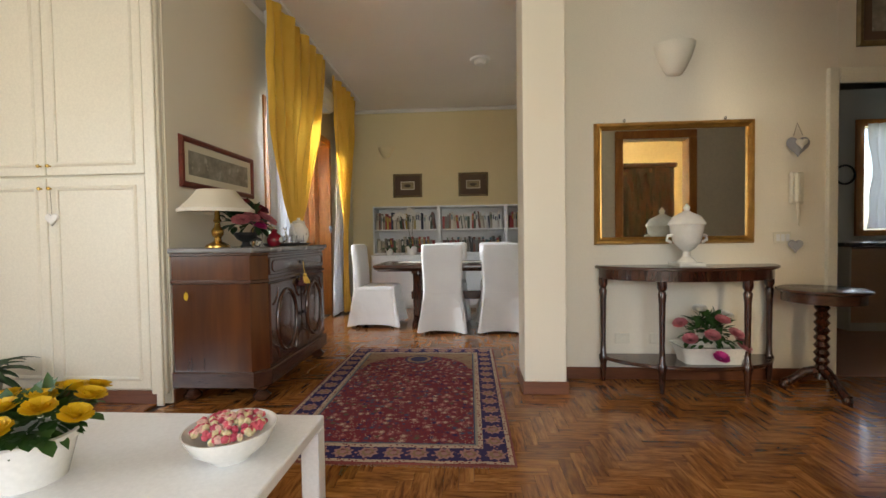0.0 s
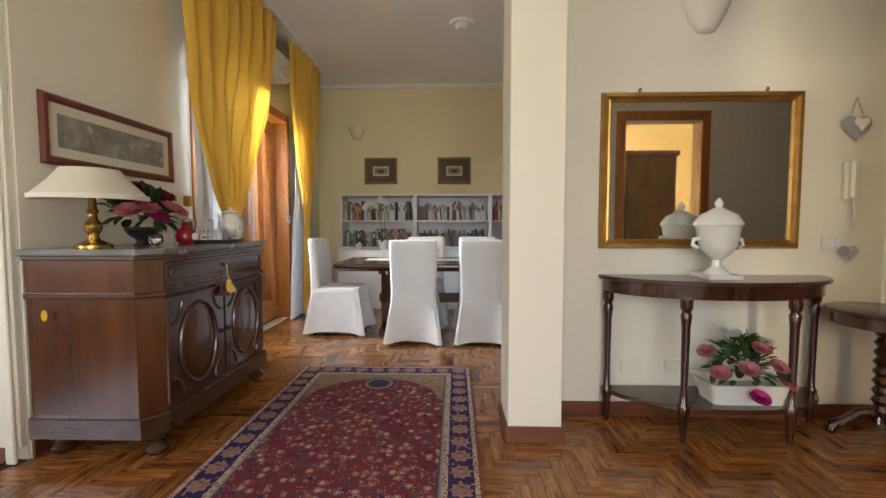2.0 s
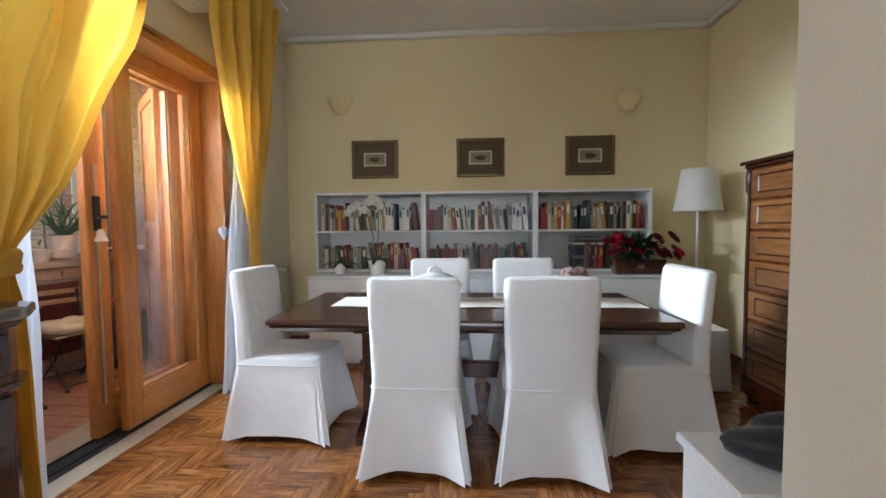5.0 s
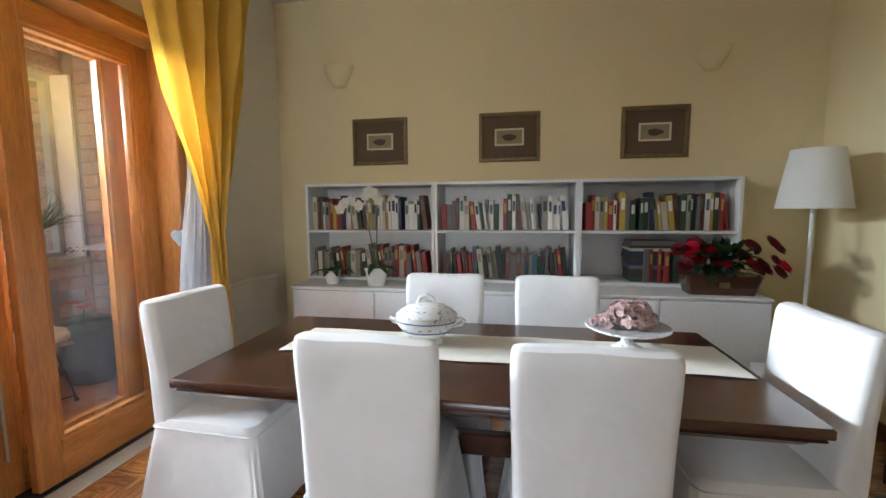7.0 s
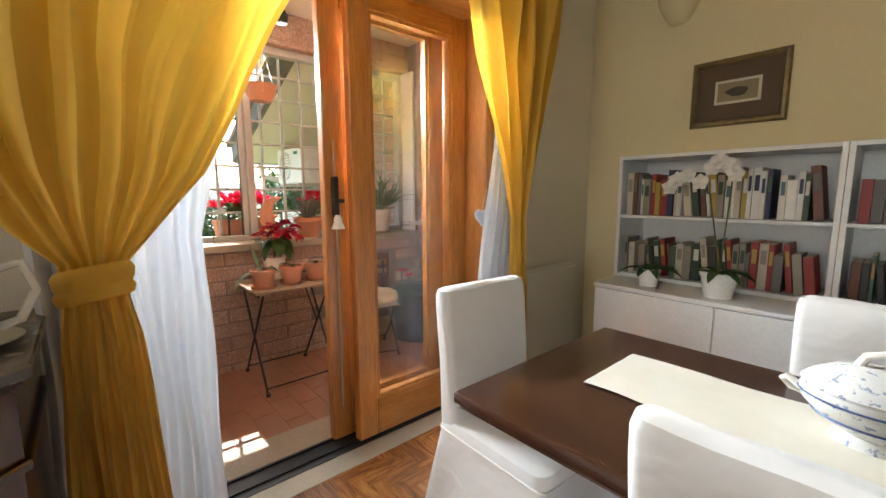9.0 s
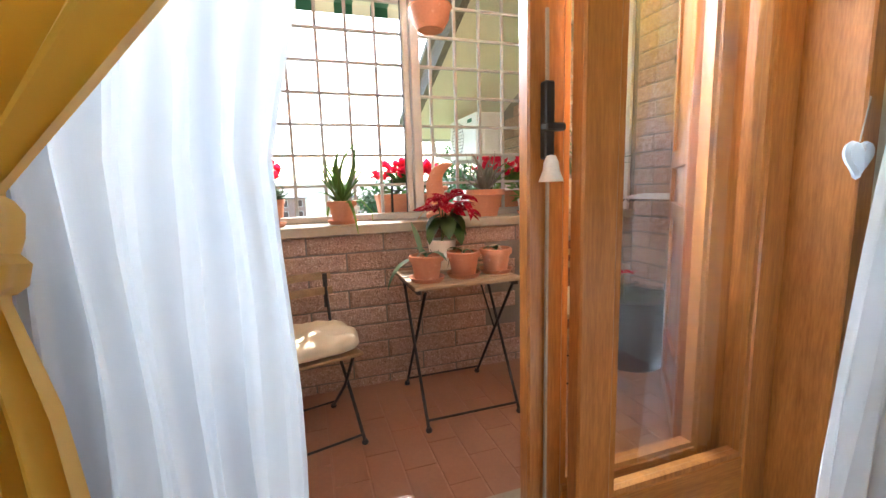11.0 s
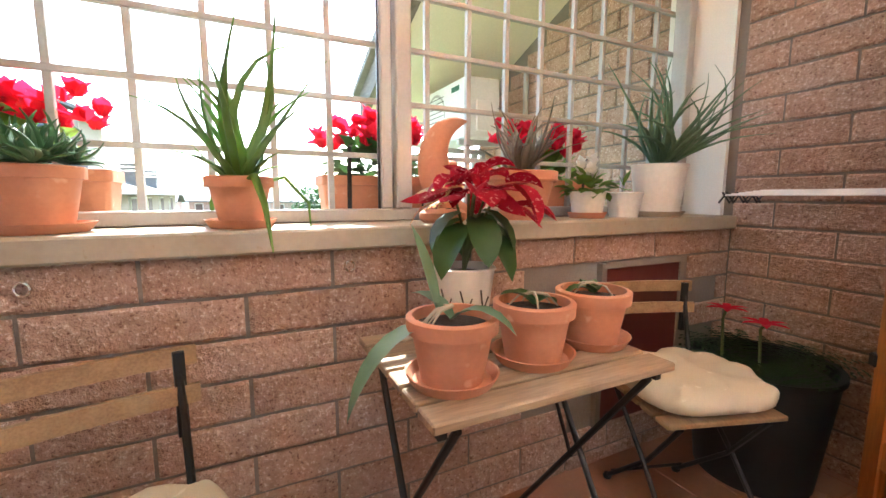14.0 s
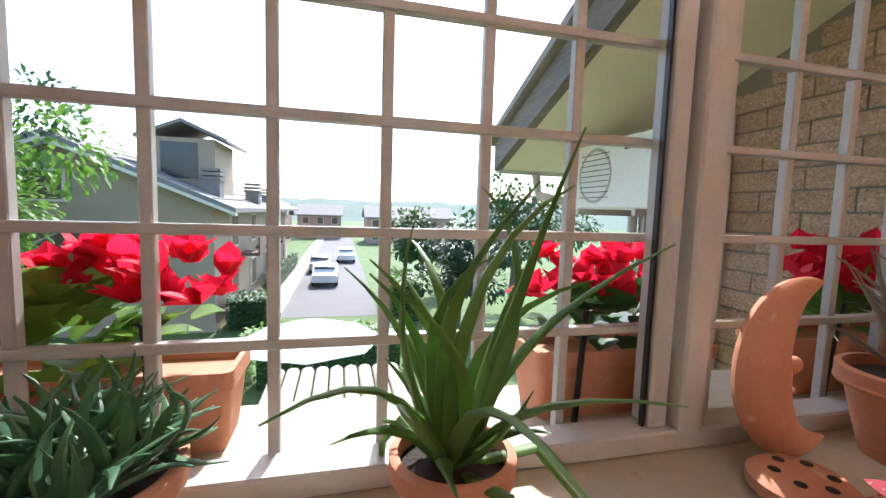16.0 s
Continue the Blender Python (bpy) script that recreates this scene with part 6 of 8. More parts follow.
M_RUGROSE = surf("rug_rose_wool", (0.36, 0.20, 0.18), (0.28, 0.13, 0.12), 14, 0.95, grain=300, gb=0.4, spots=((0.05, 0.03, 0.08), 60, 0.6))
M_RUGNAVY = surf("rug_navy_wool", NAVY, (0.012, 0.013, 0.045), 14, 0.95, grain=300, gb=0.4)
rg = thing("persian_rug", (-0.255, 2.905, 0.0), "crimson and navy Persian rug on the parquet", "rug")
b = BM()
NX, NY = 26, 40
gr = [[b.verts.new((-RW + 2 * RW * i / NX, -RL + 2 * RL * j / NY + 0.006 * math.sin(i * 0.5) * (abs(j - NY / 2) > NY / 2 - 1), 0.008 + 0.0015 * math.sin(i * 0.9 + j * 0.35))) for j in range(NY + 1)] for i in range(NX + 1)]
for i in range(NX):
    for j in range(NY):
        b.faces.new((gr[i][j], gr[i + 1][j], gr[i + 1][j + 1], gr[i][j + 1]))
ex = bmesh.ops.extrude_face_region(b, geom=list(b.faces))
for v in [g for g in ex["geom"] if isinstance(g, bmesh.types.BMVert)]:
    v.co.z = 0.001
part("woven_field", b, M_RUG, rg, smooth=True)


def rosette(bm, cx, cy, r, z, pts=8, r2=0.7):
    c0 = bm.verts.new((cx, cy, z))
    rim = [bm.verts.new((cx + (r if k % 2 == 0 else r * r2) * math.cos(math.pi * k / pts), cy + (r if k % 2 == 0 else r * r2) * math.sin(math.pi * k / pts), z)) for k in range(2 * pts)]
    for k in range(2 * pts):
        bm.faces.new((c0, rim[k], rim[(k + 1) % (2 * pts)]))


ROS = []
for nm, r, mt, z in (("rosette", 0.056, M_RUGROSE, 0.0105), ("rosette_ring", 0.037, M_RUGBEIGE, 0.0112), ("rosette_heart", 0.02, M_RUGROSE, 0.0119)):
    b = BM()
    rosette(b, 0, 0, r, z)
    ROS.append((nm, mesh_of(nm, b, mt)))
spots = [(sx * (RW - 0.092), -RL + 0.092 + k * (2 * RL - 0.184) / 14) for sx in (-1, 1) for k in range(15)]
spots += [(-RW + 0.092 + k * (2 * RW - 0.184) / 9, sx * (RL - 0.092)) for sx in (-1, 1) for k in range(1, 9)]
for x, y in spots:
    par = rg
    for nm, me in ROS:
        if nm == "rosette_heart":
            q = new(nm, me)
            q.parent = par
            continue
        q = new(nm, me)
        q.parent = par
        if par is rg:
            q.matrix_basis = pose(x, y, 0, 0, 0, 11 * (len(rg.children) % 4))
            par = q
# arched spandrels of the field and the medallion under the arch
for sx in (-1, 1):
    b = BM()
    xo, yo = RW - 0.197, RL - 0.197
    curve = [(xo, yo - 0.44), (xo - 0.04, yo - 0.40), (xo - 0.045, yo - 0.33), (xo - 0.10, yo - 0.24), (xo - 0.17, yo - 0.17), (xo - 0.26, yo - 0.115), (0.1, yo - 0.085), (0.0, yo - 0.078)]
    vs = [b.verts.new((sx * x, y, 0.0106)) for x, y in curve]
    up = [b.verts.new((sx * xo, yo - 0.2, 0.0106))] + [b.verts.new((sx * xo, yo - 0.1, 0.0106)), b.verts.new((sx * xo, yo, 0.0106)), b.verts.new((sx * 0.15, yo, 0.0106)), b.verts.new((0, yo, 0.0106))]
    b.faces.new((vs[0], vs[1], vs[2], up[0]))
    b.faces.new((vs[2], vs[3], up[1], up[0]))
    b.faces.new((vs[3], vs[4], up[2], up[1]))
    b.faces.new((vs[4], vs[5], up[3], up[2]))
    b.faces.new((vs[5], vs[6], vs[7], up[4], up[3]))
    part("arched_corner", b, M_RUGBEIGE, rg)
par = rg
for nm, r, mt, z in (("medallion", 0.125, M_RUGNAVY, 0.0113), ("medallion_ring", 0.107, M_RUGBEIGE, 0.012), ("medallion_heart", 0.078, M_RUGNAVY, 0.0127)):
    b = BM()
    rosette(b, 0, RL - 0.197 - 0.175, r, z, 16, 0.9)
    q = part(nm, b, mt, par)
    par = q if par is rg else par
for sy in (-1, 1):
    b = BM()
    rnd = random.Random(81 + sy)
    for k in range(150):
        x = -RW + 0.008 + k * (2 * RW - 0.016) / 149
        tube(b, [(x, sy * RL, 0.006), (x + rnd.uniform(-0.004, 0.004), sy * (RL + 0.010), 0.003), (x + rnd.uniform(-0.008, 0.008), sy * (RL + 0.018), 0.003)], 0.0015, 3, False)
    part("fringe", b, M_RUGBEIGE, rg)

# ---- side room and kitchen glimpsed through doorways ----
wb = thing("tall_wardrobe", (2.62, -0.32, 0), "dark walnut wardrobe in the side room", "wardrobe")
part("body", boxes((-0.55, 0.55, -0.3, 0.3, 0.0, 2.03), bev=0.01), M_WALNUT, wb)
part("cornice", boxes((-0.58, 0.58, -0.33, 0.33, 2.03, 2.10), bev=0.015), M_WALNUT_H, wb)
for sy in (-0.27, 0.27):
    part("door", boxes((sy - 0.26, sy + 0.26, 0.3, 0.315, 0.12, 1.96), bev=0.006), M_WALNUT, wb)
M_PEACH = surf("peach_laminate", (0.62, 0.42, 0.30), (0.58, 0.38, 0.27), 3, 0.4, gb=0.03)
M_KTILE = surf("pink_floor_tile", (0.46, 0.25, 0.18), (0.40, 0.21, 0.15), 4, 0.35, gb=0.05)
solid("floor_kitchen", boxes((2.6, 7.2, 3.20, 6.2, -0.012, 0.002)), M_KTILE, "pinkish terracotta kitchen floor", "floor")
kc = thing("kitchen_counter", (4.15, 4.6, 0), "peach fronted kitchen counter with a pale top", "counter")
part("body", boxes((0.02, 1.6, 0.02, 0.6, 0.10, 0.88), bev=0.004), M_PEACH, kc)
part("plinth", boxes((0.06, 1.56, 0.06, 0.56, 0, 0.10)), M_WHITE_LAC, kc)
part("end_panel", boxes((0.0, 0.02, 0.0, 0.62, 0.1, 0.90), bev=0.002), M_WHITE_LAC, kc)
part("worktop", boxes((-0.02, 1.62, -0.02, 0.62, 0.90, 0.94), bev=0.004), M_MARBLE, kc)
kb = thing("kitchen_units", (5.45, 5.85, 0), "dark kitchen base units under the window", "cabinet")
kb.name = "kitchen_unit"
part("body", boxes((-1.2, 1.6, -0.25, 0.34, 0.1, 0.86), bev=0.004), M_PEACH, kb)
part("worktop", boxes((-1.2, 1.6, -0.28, 0.34, 0.86, 0.9), bev=0.004), M_MARBLE, kb)
part("plinth", boxes((-1.2, 1.6, -0.2, 0.34, 0, 0.1)), M_BLACK, kb)
ck2 = thing("wall_clock", (5.45, 6.198, 1.86), "round wall clock with a dark rim", "clock")
b = BM()
oval(b, 0, 0, 0.13, 0.13, 0, 0.014)
for v in b.verts:
    v.co = Vector((v.co.y, -0.012 + v.co.x, v.co.z))
part("rim", b, M_BLACK, ck2, smooth=True)
part("face", (lambda m: (lathe(m, [(0, 0.008), (0.125, 0.006), (0.125, 0)], 30), [setattr(v, "co", Vector((v.co.x, -v.co.z, v.co.y))) for v in m.verts], m)[2])(BM()), M_CHINA, ck2)
wk = thing("window_2", (6.25, 6.2, 1.0), "kitchen window in a dark wooden frame", "window")
wk["kind"] = "structure"
part("window_frame", boxes((-0.66, -0.56, -0.03, 0.12, 0, 1.62), (0.56, 0.66, -0.03, 0.12, 0, 1.62), (-0.56, 0.56, -0.03, 0.12, 1.52, 1.62), (-0.56, 0.56, -0.03, 0.12, 0, 0.08), (-0.03, 0.03, 0.0, 0.1, 0.08, 1.52)), M_PINE, wk)
kcur = thing("cafe_curtain", (6.25, 6.12, 1.1), "white lace curtain at the kitchen window", "curtain")
b = curtain("cloth", M_SHEER, "", [(1.45, -0.56, 0.56, 0, 1), (0.7, -0.5, 0.5, 0, 1), (0.0, -0.56, 0.56, 0, 1)], 9, 0.02, 6)
for v in b.verts:
    v.co = Vector((v.co.y, v.co.x, v.co.z))
part("cloth", b, M_SHEER, kcur, smooth=True)

# ---- balcony: barred window ----
gw = thing("window_1", (0, 0, 0), "barred balcony window with a cream metal frame", "window")
gw["kind"] = "structure"
part("sash_rail", boxes((-3.655, -3.585, 3.37, 6.38, 0.966, 1.006), bev=0.004), M_ALU, gw)
part("head_rail", boxes((-3.66, -3.58, 3.37, 6.38, 2.44, 2.499), bev=0.004), M_ALU, gw)
part("mullion", boxes((-3.655, -3.60, 4.835, 4.875, 1.006, 2.44), (-3.64, -3.575, 4.88, 4.935, 1.006, 2.44), bev=0.005), M_ALU, gw)
part("gasket", boxes((-3.622, -3.612, 4.827, 4.833, 1.006, 2.44)), M_BLACK, gw, "black rubber seal")
part("jamb", boxes((-3.66, -3.58, 6.33, 6.38, 1.006, 2.44), (-3.66, -3.58, 3.37, 3.42, 1.006, 2.44), bev=0.004), M_ALU, gw)
XG = -3.672
ys = [3.63, 3.805, 3.98, 4.155, 4.333, 4.507, 4.68] + [5.03 + 0.1705 * k for k in range(8)]
for y in ys:
    part("bar", boxes((XG - 0.010, XG + 0.010, y - 0.0095, y + 0.0095, 0.967, 2.5), bev=0.002), M_GRILLE, gw)
for k in range(8):
    z = 1.186 + 0.1835 * k
    part("cross_bar", boxes((XG - 0.006, XG + 0.016, 3.38, 6.36, z - 0.0085, z + 0.0085), bev=0.002), M_GRILLE, gw)
aw = thing("awning", (-3.76, 4.7, 2.78), "green and white striped canvas awning above the window", "awning")
M_AWN = fabric("green_canvas", (0.05, 0.17, 0.10), (0.035, 0.13, 0.08), 0.85, 0.3)
M_AWNW = fabric("cream_canvas", (0.72, 0.68, 0.56), (0.66, 0.62, 0.50), 0.85, 0.3)
for k in range(20):
    b = BM()
    y = -1.5 + 0.15 * k
    prism(b, [(0.0, 0.0), (-1.0, -0.08), (-1.01, -0.16), (-1.004, -0.16), (-0.994, -0.084), (0.0, -0.006)], y, y + 0.15, "y")
    part("canvas_stripe", b, M_AWN if k % 2 else M_AWNW, aw)
part("roller", (lambda m: (tube(m, [(0, -1.52, 0), (0, 1.52, 0)], 0.045, 12), m)[1])(BM()), M_ALU, aw, smooth=True)
part("arm", boxes((-0.99, 0.0, -1.3, -1.28, -0.11, -0.08), (-0.99, 0.0, 1.2, 1.22, -0.11, -0.08)), M_ALU, aw)
bk = thing("hanging_basket", (-3.28, 4.92, 2.0), "terracotta hanging basket on cords", "basket")
b = BM()
lathe(b, [(0, 0), (0.07, 0), (0.10, 0.05), (0.115, 0.11), (0.122, 0.115), (0.112, 0.115), (0.095, 0.05), (0, 0.02)], 24)
part("basket", b, M_TERRA, bk, smooth=True)
for a in (0.5, 2.6, 4.7):
    b = BM()
    tube(b, [(0.115 * math.cos(a), 0.115 * math.sin(a), 0.11), (0.0, 0.0, 0.5)], 0.004, 5)
    part("cord", b, M_STONE, bk)
b = BM()
tube(b, [(0, 0, 0.5), (0, 0, 0.75)], 0.004, 5)
part("hook", b, M_BLACK, bk)
bl = thing("balcony_lamp", (-3.15, 5.05, 2.52), "small black lantern under the balcony ceiling", "lamp")
b = BM()
lathe(b, [(0, 0), (0.04, 0.01), (0.05, 0.06), (0.03, 0.10), (0.008, 0.12), (0.008, 0.23), (0, 0.23)], 14)
part("lantern", b, M_BLACK, bl, smooth=True)


# ---- shutters ----
def shutter(place, turn, w, label, hinge=True):
    """A ledged wooden shutter leaf; starts at its hinge and runs along +x before turning."""
    ob = thing("shutter", place, label, "shutter", "balcony shutters", turn)
    t2 = 0.024
    part("stile", boxes((0, 0.07, -t2, t2, 0.02, 2.33), bev=0.004), M_PINE, ob)
    part("stile", boxes((w - 0.07, w, -t2, t2, 0.02, 2.33), bev=0.004), M_PINE, ob)
    for z0, z1 in ((0.02, 0.12), (0.27, 0.355), (0.96, 1.045), (1.215, 1.30), (2.24, 2.33)):
        part("rail", boxes((0.07, w - 0.07, -t2 + 0.001, t2 - 0.001, z0, z1), bev=0.004), M_PINE, ob)
    n = max(2, int((w - 0.14) / 0.065))
    pw = (w - 0.14) / n
    for k in range(n):
        part("board", boxes((0.07 + k * pw + 0.001, 0.07 + (k + 1) * pw - 0.001, -0.006, 0.006, 0.11, 2.25), bev=0.003), M_PINE, ob)
    if hinge:
        part("hinge", boxes((w - 0.005, w + 0.012, -0.026, 0.026, 1.24, 1.36), (w - 0.01, w + 0.018, -0.03, 0.03, 1.75, 1.79), (w - 0.01, w + 0.018, -0.03, 0.03, 0.55, 0.59), bev=0.004), M_BLACK, ob, "black iron fitting")
    return ob


shutter((-2.235, D1 - 0.02, 0), 138, 0.66, "orange pine shutter standing open against the brick wall")
shutter((-2.245, D0 + 0.035, 0), 190, 0.54, "orange pine shutter leaf standing open beside the door", False)

# ---- bistro set ----
M_SLAT = wood("weathered_acacia", (0.20, 0.13, 0.08), (0.42, 0.31, 0.20), 0.65, 1, 18)
M_SLATX = wood("acacia_slat", (0.24, 0.14, 0.07), (0.44, 0.29, 0.15), 0.55, 1, 18)
M_CUSH = surf("cream_seat_cloth", (0.66, 0.58, 0.42), (0.60, 0.52, 0.37), 4, 0.9, grain=300, gb=0.2, spots=((0.74, 0.68, 0.54), 32, 0.68))


def rod(parent, pts, r=0.008, name="leg", n=8):
    bm = BM()
    tube(bm, pts, r, n)
    return part(name, bm, M_BLACK, parent, smooth=True)


def foot(parent, x, y, z=0.0):
    bm = BM()
    lathe(bm, [(0, 0), (0.014, 0), (0.017, 0.008), (0.012, 0.02), (0, 0.024)], 12, (x, y, z))
    part("foot_cap", bm, M_BLACK, parent, smooth=True)


tb = thing("bistro_table", (-2.99, 4.92, 0), "folding bistro table with slatted top and black legs", "table")
for k in range(6):
    x = -0.185 + k * 0.0745
    part("slat", boxes((x - 0.032, x + 0.032, -0.275, 0.275, 0.69, 0.708), bev=0.003), M_SLAT, tb)
for y in (-0.25, 0.25):
    part("rail", boxes((-0.20, 0.20, y - 0.008, y + 0.008, 0.668, 0.69)), M_BLACK, tb)
for y in (-0.235, 0.25):
    yi = y * 0.93
    rod(tb, [(-0.18, y, 0.67), (0.222, y, 0.014)], 0.008)
    rod(tb, [(0.19, yi, 0.67), (-0.285, yi, 0.014)], 0.008)
    foot(tb, 0.225, y)
    foot(tb, -0.288, yi)
rod(tb, [(0.205, -0.235, 0.045), (0.205, 0.25, 0.045)], 0.006, "stretcher")
rod(tb, [(-0.262, -0.219, 0.05), (-0.262, 0.232, 0.05)], 0.006, "stretcher")
rod(tb, [(-0.06, 0.16, 0.66), (-0.02, 0.232, 0.37)], 0.005, "brace")


def cushion(parent, w, d, h, z, seed):
    """A plump padded seat cushion: rounded sides, four buttoned dimples and creases running in from the seam."""
    bm = BM()
    N, K = 44, 15
    rn3 = random.Random(seed)
    ph = [rn3.uniform(0, 6.28) for _ in range(4)]
    rings = []
    for j in range(K + 1):
        f = -math.pi / 2 + math.pi * j / K
        r, up = max(0.02, math.cos(f)) ** 0.55, math.copysign(abs(math.sin(f)) ** 0.8, math.sin(f))
        line = []
        for i in range(N):
            a = 2 * math.pi * i / N
            cx, cy = math.cos(a), math.sin(a)
            k = (abs(cx) ** 4 + abs(cy) ** 4) ** -0.25
            u, v = cx * k * r, cy * k * r
            dent = sum(math.exp(-((u - p) ** 2 + (v - q) ** 2) / 0.035) for p in (-0.42, 0.42) for q in (-0.42, 0.42))
            pucker = 0.010 * r ** 3 * (math.sin(9 * a + ph[0]) + 0.7 * math.sin(17 * a + ph[1]))
            zz = z + h * (0.46 + 0.5 * up) - (0.022 * dent if up > 0 else 0) + (pucker + 0.007 * math.sin(6 * u + ph[2]) * math.cos(5 * v + ph[3])) * (up > -0.2)
            line.append((u * w / 2 * (1 + 0.02 * math.sin(7 * a + ph[1])), v * d / 2, max(z + 0.001, zz)))
        rings.append(line)
    loft(bm, rings)
    ob = part("cushion", bm, M_CUSH, parent, "cream padded seat cushion", smooth=True)
    for p in (-0.42, 0.42):
        for q in (-0.42, 0.42):
            b2 = BM()
            lathe(b2, [(0, 0.006), (0.008, 0.004), (0.010, 0.0)], 10, (p * w / 2, q * d / 2, z + h * 0.93 - 0.022))
            part("button", b2, M_CUSH, ob, smooth=True)
    return ob


def bistro_chair(place, turn, label, seed):
    """Faces +y; folding legs cross at the sides."""
    ob = thing("bistro_chair", place, label, "chair", "folding bistro chairs", turn)
    for k in range(5):
        y = -0.15 + k * 0.075
        bm = BM()
        box(bm, -0.20, 0.20, y - 0.031, y + 0.031, 0.445, 0.462, 0.003)
        part("seat_slat", bm, M_SLATX, ob)
    for z in (0.70, 0.785):
        bm = BM()
        n = 8
        lo = []
        for i in range(n + 1):
            u = 2 * i / n - 1
            lo.append((u * 0.20, -0.235 - (z - 0.7) * 0.25 - 0.018 * (1 - u * u)))
        loft(bm, [[(x, y, zz) for x, y in lo] + [(x, y - 0.012, zz) for x, y in reversed(lo)] for zz in (z - 0.022, z + 0.022)])
        part("back_slat", bm, M_SLATX, ob)
    for sx in (-0.165, 0.165):
        rod(ob, [(sx, -0.262, 0.80), (sx, -0.225, 0.62), (sx, -0.19, 0.46), (sx, 0.03, 0.24), (sx, 0.22, 0.014)], 0.0085)
        part("upright", boxes((sx - 0.011, sx + 0.011, -0.258, -0.244, 0.60, 0.80)), M_BLACK, ob)
        rod(ob, [(sx * 0.9, 0.17, 0.44), (sx * 0.9, 0.03, 0.24), (sx * 0.9, -0.20, 0.014)], 0.0085)
        foot(ob, sx, 0.223)
        foot(ob, sx * 0.9, -0.203)
    rod(ob, [(-0.165, 0.205, 0.04), (0.165, 0.205, 0.04)], 0.006, "stretcher")
    rod(ob, [(-0.149, -0.175, 0.05), (0.149, -0.175, 0.05)], 0.006, "stretcher")
    rod(ob, [(-0.165, -0.12, 0.39), (0.165, -0.12, 0.39)], 0.006, "stretcher")
    cushion(ob, 0.43, 0.39, 0.11, 0.464, seed)
    ob.scale = (0.95, 0.95, 0.91)
    return ob


bistro_chair((-2.95, 4.18, 0), -75.5, "folding bistro chair with a padded cushion by the parapet", 1)
bistro_chair((-3.04, 5.665, 0), -108, "folding bistro chair with a padded cushion in the corner", 2)


# ---- plants on the balcony ----
def fleshy(bm, n, L, r, spread, seed, z0=0.0, curl=0.5, lean=(0, 0)):
    """A rosette of thick tapering leaves."""
    rn = random.Random(seed)
    for k in range(n):
        a = k * 2.39996 + rn.uniform(-0.2, 0.2)
        tilt = spread * math.sqrt((k + 0.5) / n) * rn.uniform(0.75, 1.15)
        ln = L * rn.uniform(0.7, 1.12)
        d = Vector((math.cos(a) * math.sin(tilt) + lean[0], math.sin(a) * math.sin(tilt) + lean[1], math.cos(tilt))).normalized()
        p = Vector((math.cos(a) * r * 0.8, math.sin(a) * r * 0.8, z0))
        pts, rs = [], []
        cv = rn.uniform(-curl, curl) - 0.3 * (tilt > 1.0)
        sw = (rn.uniform(-0.24, 0.24), rn.uniform(-0.24, 0.24))
        for i in range(8):
            u = i / 7
            pts.append(p.copy())
            rs.append(r * (0.75 + 0.35 * math.sin(math.pi * min(1, u * 1.3))) * (1 - u ** 1.6) + 0.0012)
            d = (d + Vector((sw[0], sw[1], cv / 7)) * (0.4 + 1.5 * u) + Vector((rn.uniform(-0.05, 0.05), rn.uniform(-0.05, 0.05), 0))).normalized()
            p = p + d * ln / 7
        tube(bm, pts, rs, 7, True, 0.55)


def potted(name, place, label, r0, r1, h, pot_m, saucer=0.0, sauc_m=None):
    ob = thing(name, place, label, "plant", "potted plants on the balcony")
    z = 0.0
    if saucer:
        bm = BM()
        lathe(bm, [(0, 0), (saucer * 0.85, 0), (saucer, 0.022), (saucer - 0.004, 0.022), (saucer * 0.83, 0.006), (0, 0.006)], 28)
        part("saucer", bm, sauc_m or pot_m, ob, smooth=True)
        z = 0.007
    bm = BM()
    pot(bm, r0, r1, h, 0.028 if pot_m is M_TERRA else 0.008, 0.005 if pot_m is M_TERRA else 0.001)
    for v in bm.verts:
        v.co.z += z
    part("pot", bm, pot_m, ob, smooth=True)
    bm = BM()
    soil(bm, r1 * 0.93, h - 0.022 + z)
    part("soil", bm, M_SOIL, ob, smooth=True)
    return ob, h - 0.02 + z


M_ALOE = leaf_mat("aloe_leaf", (0.20, 0.36, 0.08), (0.09, 0.20, 0.045), 0.42, 0.2)
M_AGAVE = leaf_mat("grey_green_leaf", (0.17, 0.27, 0.15), (0.08, 0.16, 0.09), 0.5, 0.08)
M_SUCC = leaf_mat("deep_green_leaf", (0.10, 0.22, 0.09), (0.035, 0.10, 0.05), 0.42, 0.1)
M_BROWNALOE = leaf_mat("mauve_grey_leaf", (0.26, 0.22, 0.19), (0.13, 0.13, 0.09), 0.5, 0.08)
M_WHITEPOT = surf("white_glazed_pot", (0.76, 0.74, 0.68), (0.70, 0.68, 0.61), 5, 0.35, gb=0.03)
ZS = 0.966
ob, z = potted("aloe_plant", (-3.462, 4.405, ZS), "large green aloe in a terracotta pot with saucer", 0.052, 0.078, 0.125, M_TERRA, 0.088)
b = BM()
fleshy(b, 19, 0.42, 0.0105, 0.62, 12, z, 0.8)
fleshy(b, 10, 0.20, 0.012, 1.0, 14, z, 0.6)
part("leaves", b, M_ALOE, ob, smooth=True)
b = BM()
